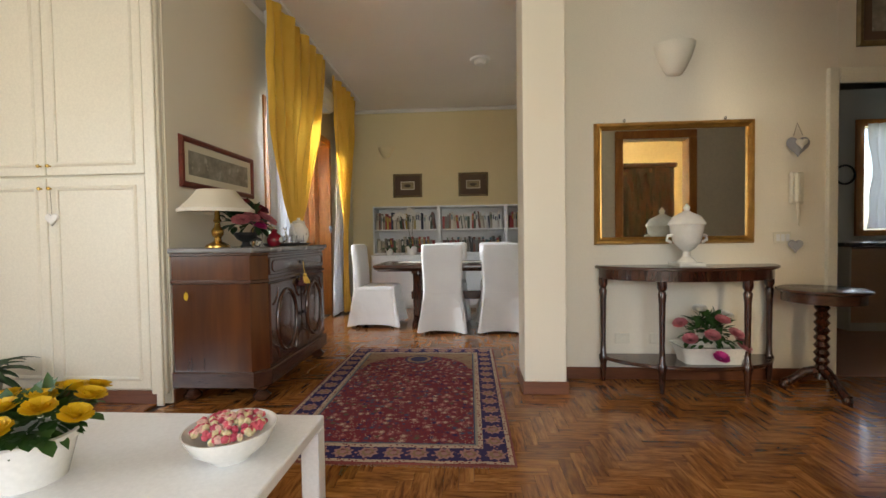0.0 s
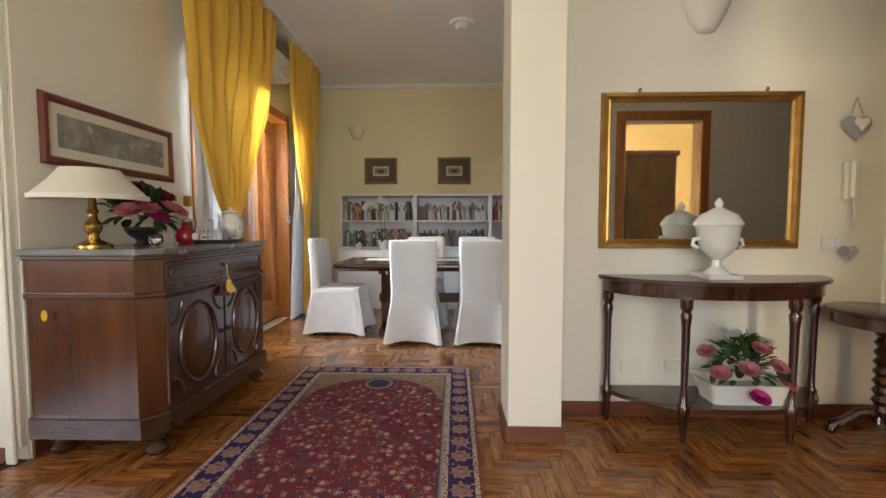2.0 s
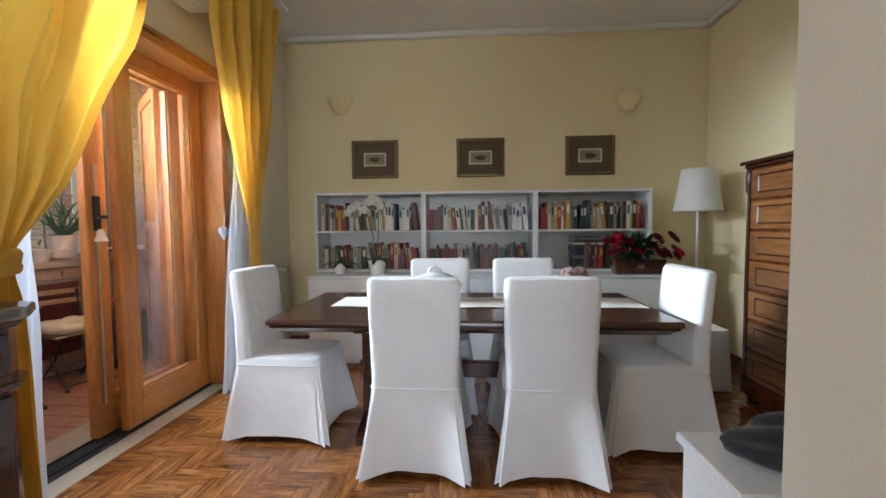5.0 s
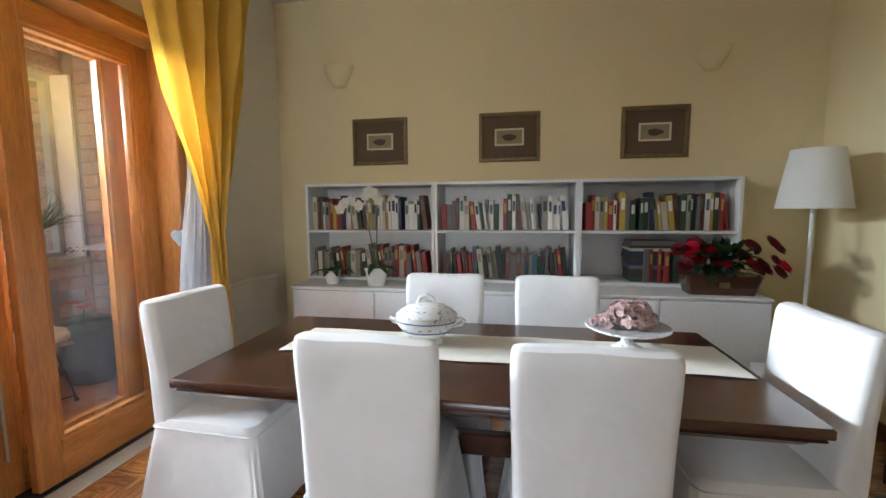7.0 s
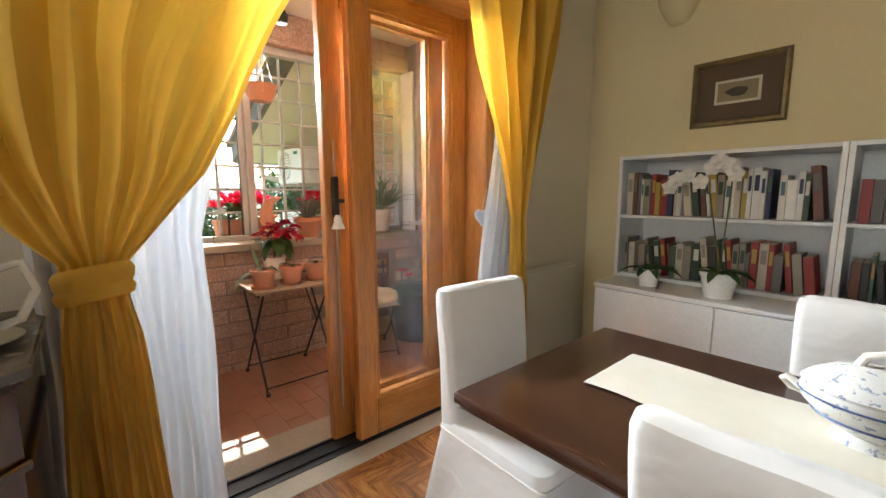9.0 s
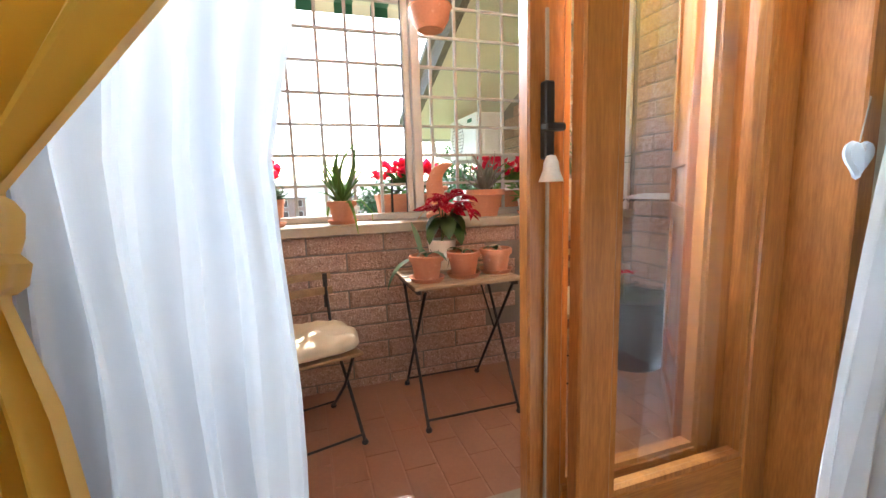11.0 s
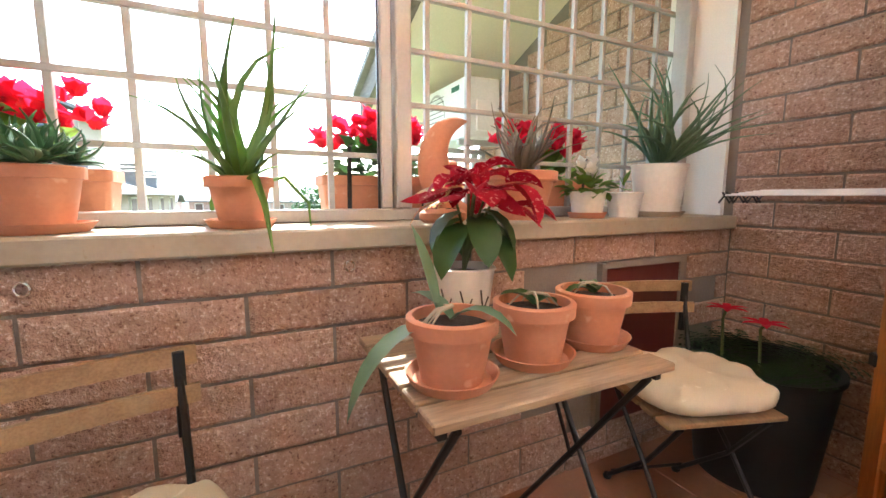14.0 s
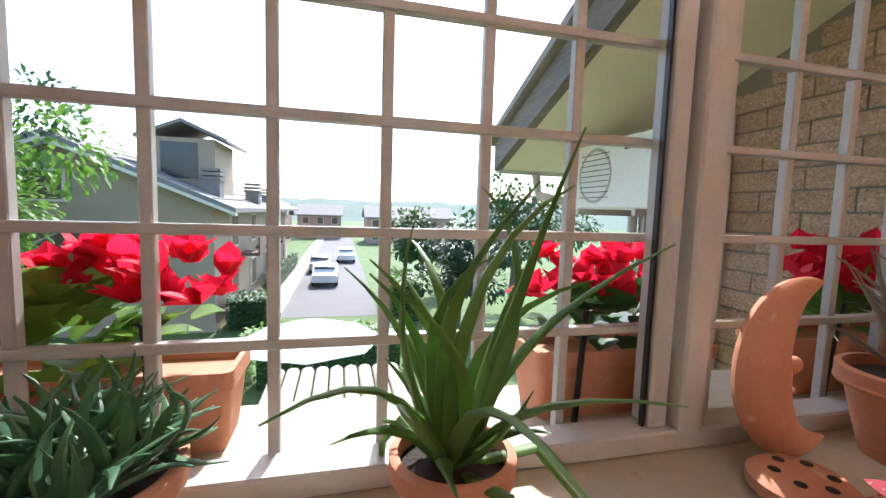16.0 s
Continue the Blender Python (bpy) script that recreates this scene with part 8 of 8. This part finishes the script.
outdoor_unit((-5.22, 5.98, 1.46))
outdoor_unit((-5.16, 5.98, 0.70))
pv = thing("drain_pipe", (0, 0, 0), "grey vertical pipes on the brick wing", "pipe")
b = BM()
tube(b, [(-4.86, YN - 0.04, -2), (-4.86, YN - 0.04, 2.0)], 0.02, 8)
part("pipe", b, M_GRILLE, pv, smooth=True)

# ---- outside: ground, street, houses, greenery ----
GZ = -4.0
solid("ground", boxes((-900, 900, -900, 900, GZ - 0.3, GZ)), M_GRASS, "green lawn and gardens around the house", "ground")
solid("road", boxes((-140, -24, 1.4, 6.2, GZ, GZ + 0.012)), M_ASPH, "pale grey street between the houses", "road")
solid("pavement", boxes((-140, -24, 0.2, 1.4, GZ, GZ + 0.12)), M_STONE, "pale pavement along the street", "pavement")


def far_window(parent, x0, x1, y0, y1, z0, z1, lab=""):
    w = part("window", boxes((x0, x1, y0, y1, z0, z1)), M_SOFFIT, parent, lab)
    e = 0.1
    if x1 - x0 < y1 - y0:
        part("pane", boxes((x0 - 0.02, x1 + 0.02, y0 + e, y1 - e, z0 + e, z1 - e)), M_SHUTBR, w)
    else:
        part("pane", boxes((x0 + e, x1 - e, y0 - 0.02, y1 + 0.02, z0 + e, z1 - e)), M_SHUTBR, w)


hs = thing("house", (0, 0, 0), "tan rendered house with a grey tiled gable roof", "house")
b = BM()
prism(b, [(-13.0, GZ), (-0.9, GZ), (-0.9, 1.35), (-6.4, 3.55), (-13.0, 0.95)], -46, -22, "x")
part("wall", b, M_PLASTER_TAN, hs)
b = BM()
prism(b, [(-13.8, 0.75), (-6.4, 3.75), (0.1, 1.12), (0.1, 1.32), (-6.4, 3.98), (-13.8, 0.95)], -47, -21.3, "x")
part("roof", b, M_ROOF, hs, "grey tiled roof")
b = BM()
prism(b, [(-6.4, 3.60), (0.1, 1.0), (0.1, 1.13), (-6.4, 3.76)], -21.6, -21.28, "x")
prism(b, [(-13.8, 0.62), (-6.4, 3.60), (-6.4, 3.76), (-13.8, 0.76)], -21.6, -21.28, "x")
part("bargeboard", b, M_SOFFIT, hs, "pale bargeboard")
for k in range(7):
    b = BM()
    z = 3.7 - 0.36 * k
    y = -6.1 + 0.89 * k
    prism(b, [(y, z + 0.16), (y + 0.05, z + 0.14), (y + 0.05, z + 0.18), (y, z + 0.2)], -46.5, -21.4, "x")
    part("tile_course", b, M_ROOF, hs)
b = BM()
box(b, -27.5, -24.2, -3.9, -1.4, 1.8, 4.4)
tw = part("tower", b, M_PLASTER_TAN, hs, "roof turret with louvres")
b = BM()
prism(b, [(-4.5, 4.25), (-2.65, 5.05), (-0.8, 4.25), (-0.8, 4.4), (-2.65, 5.2), (-4.5, 4.4)], -27.9, -23.8, "x")
part("turret_roof", b, M_ROOF, tw)
part("louvre", boxes((-24.2, -24.15, -3.6, -2.1, 2.6, 4.2)), M_DARKWIN, tw)
for x, y, h2 in ((-23.5, -1.3, 2.9), (-29, -0.7, 2.6), (-34, -0.7, 2.5)):
    b = BM()
    box(b, x - 0.35, x + 0.35, y - 0.35, y + 0.35, 1.2, h2 - 0.4)
    for k in range(3):
        box(b, x - 0.4, x + 0.4, y - 0.4, y + 0.4, h2 - 0.4 + 0.2 * k, h2 - 0.28 + 0.2 * k)
    part("chimney", b, M_ROOF, hs)
for y0, y1, z0, z1 in ((-7.6, -6.0, 1.35, 2.6), (-7.6, -5.4, -1.4, 0.4), (-7.6, -5.4, -3.6, -2.0)):
    far_window(hs, -21.97, -21.85, y0, y1, z0, z1)
for k in range(5):
    x = -24.5 - 4.4 * k
    for z0 in (-0.6, -3.2):
        far_window(hs, x - 1.3, x, -0.93, -0.8, z0, z0 + 1.6)
    b = BM()
    box(b, x - 3.6, x - 1.9, -0.9, 0.1, -1.2, -1.05)
    box(b, x - 3.6, x - 1.9, 0.04, 0.1, -1.05, -0.2)
    part("balcony", b, M_SHUTBR, hs)


def terrace(x, y, w, seed):
    ob = thing("terrace_house", (x, y, GZ), "brown brick terrace house with tiled roof", "house", "row of terrace houses")
    b2 = BM()
    box(b2, -4, 4, -w / 2, w / 2, 0, 4.2)
    part("wall", b2, M_BRICK, ob)
    b2 = BM()
    prism(b2, [(-4.6, 4.1), (0, 6.0), (4.6, 4.1), (4.6, 4.3), (0, 6.2), (-4.6, 4.3)], -w / 2 - 0.4, w / 2 + 0.4, "y")
    part("roof", b2, M_ROOF, ob)
    for k in range(3):
        for z0 in (0.6, 2.6):
            far_window(ob, 3.98, 4.08, -w / 2 + 0.8 + k * w / 3, -w / 2 + 2.0 + k * w / 3, z0, z0 + 1.3)
    return ob


for k, (x, y) in enumerate(((-72, -7.5), (-74, 12.0), (-78, 20.0), (-84, 0.5))):
    terrace(x, y, 7.5, k)


def car(x, y, turn, paint, word):
    ob = thing("car", (x, y, GZ + 0.012), word + " parked car on the street", "car", "parked cars", turn)
    b2 = BM()
    sec = [(-2.0, 0.35), (-2.05, 0.7), (-1.3, 0.9), (-0.75, 1.4), (0.8, 1.45), (1.55, 0.95), (2.05, 0.85), (2.05, 0.35)]
    loft(b2, [[(px * sx, yy, 0.35 + (pz - 0.35) * sz) for px, pz in sec] for yy, sx, sz in ((-0.85, 0.96, 0.9), (-0.7, 1.0, 1.0), (0.7, 1.0, 1.0), (0.85, 0.96, 0.9))])
    part("body", b2, paint, ob, smooth=True)
    part("windscreen", boxes((-0.95, 1.2, -0.72, 0.72, 1.0, 1.32)), M_DARKWIN, ob)
    for sx in (-1.25, 1.3):
        for sy in (-0.78, 0.78):
            b2 = BM()
            tube(b2, [(sx, sy - 0.1, 0.32), (sx, sy + 0.1, 0.32)], 0.32, 16)
            part("wheel", b2, M_BLACK, ob, smooth=True)
    return ob


car(-34, 3.2, 0, M_ACW, "white")
car(-40, 2.6, 0, surf("silver_paint", (0.5, 0.5, 0.5), None, 2, 0.25, 0.6, gb=0), "silver")
car(-47, 4.8, 0, M_ACW, "white")


def tree(x, y, z0, h, r, seed, n, mt, size=0.28):
    ob = thing("tree", (x, y, z0), "broadleaf tree with a dense green crown", "tree", "trees around the house")
    rn2 = random.Random(seed)
    b2 = BM()
    tube(b2, [(0, 0, 0), (0.1, 0.05, h * 0.3), (0.0, 0.1, h * 0.6), (0.15, 0, h * 0.85)], [0.04 * h, 0.03 * h, 0.02 * h, 0.006 * h], 9)
    for k in range(7):
        a = k * 2.4
        z = h * (0.35 + 0.07 * k)
        tube(b2, [(0.05, 0.05, z), (r * 0.5 * math.cos(a), r * 0.5 * math.sin(a), z + h * 0.12), (r * 0.85 * math.cos(a), r * 0.85 * math.sin(a), z + h * 0.2)], [0.014 * h, 0.009 * h, 0.003 * h], 6)
    part("trunk", b2, M_FASCIA, ob, smooth=True)
    b2 = BM()
    cl2 = [Vector((rn2.gauss(0, r * 0.42), rn2.gauss(0, r * 0.42), h * rn2.uniform(0.45, 0.98))) for _ in range(16)]
    for _ in range(n):
        c = rn2.choice(cl2)
        d = Vector((rn2.gauss(0, 1), rn2.gauss(0, 1), rn2.gauss(0, 0.8))).normalized()
        leaf(b2, c + d * r * 0.36 * rn2.uniform(0.55, 1.05), d + Vector((rn2.uniform(-0.6, 0.6), rn2.uniform(-0.6, 0.6), rn2.uniform(-0.6, 0.3))), size * rn2.uniform(0.6, 1.3), size * 0.6, 0.5, seg=2)
    part("crown", b2, mt, ob, smooth=True)
    return ob


tree(-15.5, -5.4, GZ, 7.3, 3.0, 1, 5200, M_LEAF_LIGHT, 0.24)
tree(-19.5, -10.0, GZ, 9.2, 3.6, 2, 4200, M_LEAF, 0.32)
tree(-24.0, 13.5, GZ, 6.9, 2.8, 3, 3200, M_LEAF, 0.32)
tree(-30.0, 9.5, GZ, 5.2, 2.5, 4, 2600, M_LEAF, 0.32)
tree(-20.0, 9.2, GZ, 4.6, 2.0, 5, 2600, M_LEAF_DARK, 0.26)


def hedge(x0, x1, y0, y1, h, seed, n):
    ob = thing("hedge", ((x0 + x1) / 2, (y0 + y1) / 2, GZ), "clipped green garden hedge", "hedge", "garden hedges")
    rn2 = random.Random(seed)
    w, d = (x1 - x0) / 2, (y1 - y0) / 2
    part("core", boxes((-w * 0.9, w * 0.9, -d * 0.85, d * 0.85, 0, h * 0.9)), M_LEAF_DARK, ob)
    b2 = BM()
    for _ in range(n):
        f = rn2.random()
        p = Vector((rn2.uniform(-w, w), rn2.uniform(-d, d), rn2.uniform(0.1, h)))
        if f < 0.5:
            p.z = h * rn2.uniform(0.88, 1.0)
        elif f < 0.75:
            p.x = w
        else:
            p.y = d * rn2.choice((-1, 1))
        leaf(b2, p, Vector((rn2.gauss(0, 1), rn2.gauss(0, 1), 0.6)), 0.2 * rn2.uniform(0.6, 1.3), 0.12, 0.4, seg=2)
    part("leaves", b2, M_LEAF_LIGHT if seed % 2 else M_LEAF, ob, smooth=True)


hedge(-17.0, -15.6, 1.5, 6.5, 1.6, 1, 1600)
hedge(-24.0, -22.0, -0.5, 1.2, 1.4, 2, 1100)
hedge(-27.0, -22.5, 6.6, 8.2, 2.0, 3, 1500)
hedge(-44.0, -30.0, -0.2, 0.4, 1.2, 4, 1200)

# far hills and woods
hl = solid("backdrop", BM(), M_LEAF_DARK, "distant wooded hills on the horizon", "backdrop")
b = BM()
rn = random.Random(131)
for row, (dist0, hz, jit) in enumerate(((230, 6.5, 2.5), (420, 15.0, 5.0))):
    top, bot = [], []
    for k in range(160):
        a = radians(-75 + 150 * k / 159)
        px, py = -dist0 * math.cos(a), dist0 * math.sin(a)
        hh2 = hz * (0.75 + 0.35 * noise.noise(Vector((k * 0.09, row * 5.0, 0)))) + jit * 0.5 * noise.noise(Vector((k * 0.9, row, 3)))
        top.append(b.verts.new((px, py, GZ + 4 + hh2)))
        bot.append(b.verts.new((px * 0.86, py * 0.86, GZ)))
    for k in range(159):
        b.faces.new((bot[k], bot[k + 1], top[k + 1], top[k]))
hl.data = mesh_of("backdrop", b, surf("hazy_woods", (0.16, 0.21, 0.17), (0.09, 0.13, 0.10), 0.04, 0.95, grain=0.6, gb=0))

# patio below
um = thing("garden_umbrella", (-13.2, 3.6, GZ), "large white garden umbrella", "umbrella")
b = BM()
lathe(b, [(0, 2.75), (0.6, 2.6), (1.7, 2.25), (1.68, 2.22), (0.6, 2.56), (0, 2.7)], 8)
part("canopy", b, M_WHITECL, um)
b = BM()
tube(b, [(0, 0, 0), (0, 0, 2.7)], 0.03, 8)
part("pole", b, M_FASCIA, um, smooth=True)
M_TEALC = fabric("teal_cushion", (0.03, 0.30, 0.34), (0.02, 0.22, 0.27))
for k, y in enumerate((3.55, 4.45)):
    ac = thing("patio_armchair", (-12.1 + 0.15 * k, y, GZ), "dark wicker armchair with white and teal cushions", "armchair", "patio armchairs")
    part("frame", boxes((-0.38, -0.28, -0.38, 0.38, 0, 0.75), (-0.28, 0.36, -0.38, -0.28, 0, 0.55), (-0.28, 0.36, 0.28, 0.38, 0, 0.55), (-0.28, 0.36, -0.28, 0.28, 0.1, 0.3), bev=0.02), M_BLACK, ac)
    part("seat_cushion", boxes((-0.26, 0.38, -0.27, 0.27, 0.30, 0.42), bev=0.03), M_WHITECL, ac)
    part("back_cushion", boxes((-0.27, -0.13, -0.27, 0.27, 0.42, 0.80), bev=0.03), M_WHITECL, ac)
    part("throw_pillow", boxes((-0.13, -0.03, -0.18, 0.18, 0.43, 0.72), bev=0.03), M_TEALC, ac, "teal throw pillow")
pg = thing("pergola", (-9.2, 4.35, GZ), "pergola roofed with pale corrugated sheets", "pergola")
for k in range(9):
    b = BM()
    pts = [(0.11 * math.cos(math.pi * i / 8), 0.08 * math.sin(math.pi * i / 8)) for i in range(9)]
    prism(b, [(-1.1 + 0.24 * k + p[0], 2.6 + p[1]) for p in pts], -1.0, 1.0, "x")
    part("corrugated_sheet", b, M_STONE, pg, smooth=True)
for x in (-0.9, 0.9):
    for y in (-1.1, 0.9):
        part("post", boxes((x - 0.05, x + 0.05, y - 0.05, y + 0.05, 0, 2.6)), M_FASCIA, pg)
part("beam", boxes((-1.0, 1.0, -1.15, -1.05, 2.5, 2.6), (-1.0, 1.0, 0.85, 0.95, 2.5, 2.6)), M_FASCIA, pg)


# ---- herringbone parquet ----
PL, PW = 0.264, 0.066
PGAP = 0.0006


def plank_mesh(name, L, W):
    bm = BM()
    box(bm, PGAP, L - PGAP, PGAP, W - PGAP, -0.0118, 0.0, 0.0012)
    return mesh_of(name, bm, M_PARQUET)


PM = plank_mesh("plank", PL, PW)
fl_ob = bpy.data.objects["floor"]
rest = {0: BM(), 1: BM()}
pn = 0
for s in range(-124, 174):
    for j in range(-24, 25):
        for up in (0, 1):
            x0, y0 = s * PW + j * 2 * PL, s * PW + (PW if up else 0)
            x1, y1 = (x0 + PW, y0 + PL) if up else (x0 + PL, y0 + PW)
            cx0, cx1, cy0, cy1 = max(x0, -4.1), min(x1, 6.1), max(y0, -2.5), min(y1, 6.83)
            if cx0 >= cx1 or cy0 >= cy1:
                continue
            if cy1 > 2.7:
                cx0 = max(cx0, -1.757)
            if cx0 > 2.4 and cy1 > 3.2:
                cy1 = 3.2
            if cx1 - cx0 < 0.01 or cy1 - cy0 < 0.01:
                continue
            whole = abs((cx1 - cx0) * (cy1 - cy0) - PL * PW) < 1e-6
            if whole and pn < 300 and -1.75 < x0 and x1 < 0.75 and 2.2 < y0 and y1 < 4.9:
                ob = new("plank", PM)
                ob.parent = fl_ob
                ob.matrix_basis = pose(x0 + (PW if up else 0), y0, 0, 0, 0, 90 if up else 0)
                pn += 1
            elif up:
                g = rest[1]
                a0, a1, b0, b1 = cy0, cy1, -cx1, -cx0
                vs = [g.verts.new(p) for p in ((a0 + PGAP, b0 + PGAP, 0), (a1 - PGAP, b0 + PGAP, 0), (a1 - PGAP, b1 - PGAP, 0), (a0 + PGAP, b1 - PGAP, 0))]
                lo = [g.verts.new(v.co + Vector((0, 0, -0.0118))) for v in vs]
                g.faces.new(vs)
                for k in range(4):
                    g.faces.new((vs[k], lo[k], lo[(k + 1) % 4], vs[(k + 1) % 4]))
            else:
                g = rest[0]
                vs = [g.verts.new(p) for p in ((cx0 + PGAP, cy0 + PGAP, 0), (cx1 - PGAP, cy0 + PGAP, 0), (cx1 - PGAP, cy1 - PGAP, 0), (cx0 + PGAP, cy1 - PGAP, 0))]
                lo = [g.verts.new(v.co + Vector((0, 0, -0.0118))) for v in vs]
                g.faces.new(vs)
                for k in range(4):
                    g.faces.new((vs[k], lo[k], lo[(k + 1) % 4], vs[(k + 1) % 4]))
for up in (0, 1):
    ob = part("planks", rest[up], M_PARQUET, fl_ob)
    ob["kind"] = "stuff"
    if up:
        ob.matrix_basis = pose(0, 0, 0, 0, 0, 90)

# ---- balcony brickwork and floor tiles ----
CH, BLN, JT = 0.108, 0.428, 0.010


def brick_mesh(L, seed):
    """One split-faced brick; its rough face looks along -y of its own frame."""
    rn2 = random.Random(seed)
    bm = BM()
    h2 = CH - JT
    us = [0.0, 0.012] + [0.012 + (L - 0.024) * i / 5 for i in range(1, 5)] + [L - 0.012, L] if L > 0.06 else [0.0, L * 0.2, L * 0.8, L]
    vs = [0.0, 0.007, 0.5 * h2, h2 - 0.007, h2]
    nx, nz = len(us) - 1, len(vs) - 1
    grid = [[bm.verts.new((us[i], (rn2.uniform(-0.003, 0.0015) if 0 < i < nx and 0 < j < nz else 0.004 + rn2.uniform(-0.0015, 0.0015)), vs[j] + (rn2.uniform(-0.0015, 0.0015) if j in (0, nz) else 0))) for j in range(nz + 1)] for i in range(nx + 1)]
    for i in range(nx):
        for j in range(nz):
            bm.faces.new((grid[i][j], grid[i + 1][j], grid[i + 1][j + 1], grid[i][j + 1]))
    edge = [grid[i][0] for i in range(nx + 1)] + [grid[nx][j] for j in range(1, nz + 1)] + [grid[i][nz] for i in range(nx - 1, -1, -1)] + [grid[0][j] for j in range(nz - 1, 0, -1)]
    back = [bm.verts.new((v.co.x, 0.035, v.co.z)) for v in edge]
    for k in range(len(edge)):
        bm.faces.new((edge[k], back[k], back[(k + 1) % len(edge)], edge[(k + 1) % len(edge)]))
    return mesh_of("brick", bm, M_BRICK)


BMS = [brick_mesh(BLN - JT, 200 + k) for k in range(6)]
par, endw = bpy.data.objects["balcony_parapet"], bpy.data.objects["balcony_end_wall"]
rn = random.Random(141)


def lay(parent, n_courses, ztop, u0, u1, origin, place, clip=None):
    for c in range(n_courses):
        z = ztop - (c + 1) * CH + JT
        off = origin + (BLN / 2 if c % 2 else 0)
        k = math.floor((u0 - off) / BLN)
        u = off + k * BLN
        while u < u1:
            a, e = max(u + JT / 2, u0), min(u + BLN - JT / 2, u1)
            if e - a > 0.03 and (clip is None or clip(a, e, z)):
                full = abs(e - a - (BLN - JT)) < 1e-4
                me = rn.choice(BMS) if full else brick_mesh(e - a, rn.randrange(999))
                ob = new("brick", me)
                ob.parent = parent
                ob.matrix_basis = place(a, z)
            u += BLN


lay(par, 9, 0.905, 3.37, YN, 4.19, lambda a, z: pose(XP, a, z, 0, 0, 90), lambda a, e, z: not (a < 6.04 and e > 5.62 and z < 0.76 and z > 0.1))
lay(endw, 26, 2.75, -3.36, -2.22, -3.2, lambda a, z: pose(a, YN, z, 0, 0, 0))
wl = [o for o in wing.children if o.name.startswith("wall")][0]
lay(wl, 30, 2.75, -5.6, -3.73, -3.2, lambda a, z: pose(a, YN, z, 0, 0, 0), lambda a, e, z: z + CH < roof_z(a) + 0.0)
lay(bpy.data.objects["balcony_lintel"], 2, 2.745, 3.37, YN, 4.19, lambda a, z: pose(-3.488, a, z, 0, 0, 90))
bf = bpy.data.objects["balcony_floor_slab"]
TW, TL = 0.142, 0.292


def tile_mesh():
    bm = BM()
    box(bm, 0, TL - 0.006, 0, TW - 0.006, -0.018, 0.0, 0.002)
    return mesh_of("tile", bm, M_COTTO)


TM = tile_mesh()
for r_ in range(22):
    for k in range(-1, 5):
        x = -2.24 - (k + 1) * TL + (TL / 2 if r_ % 2 else 0)
        if x > -2.24 - TL + 0.16 or x < -3.40:
            continue
        ob = new("tile", TM)
        ob.parent = bf
        ob.matrix_basis = pose(x, 3.38 + r_ * TW, 0.0)
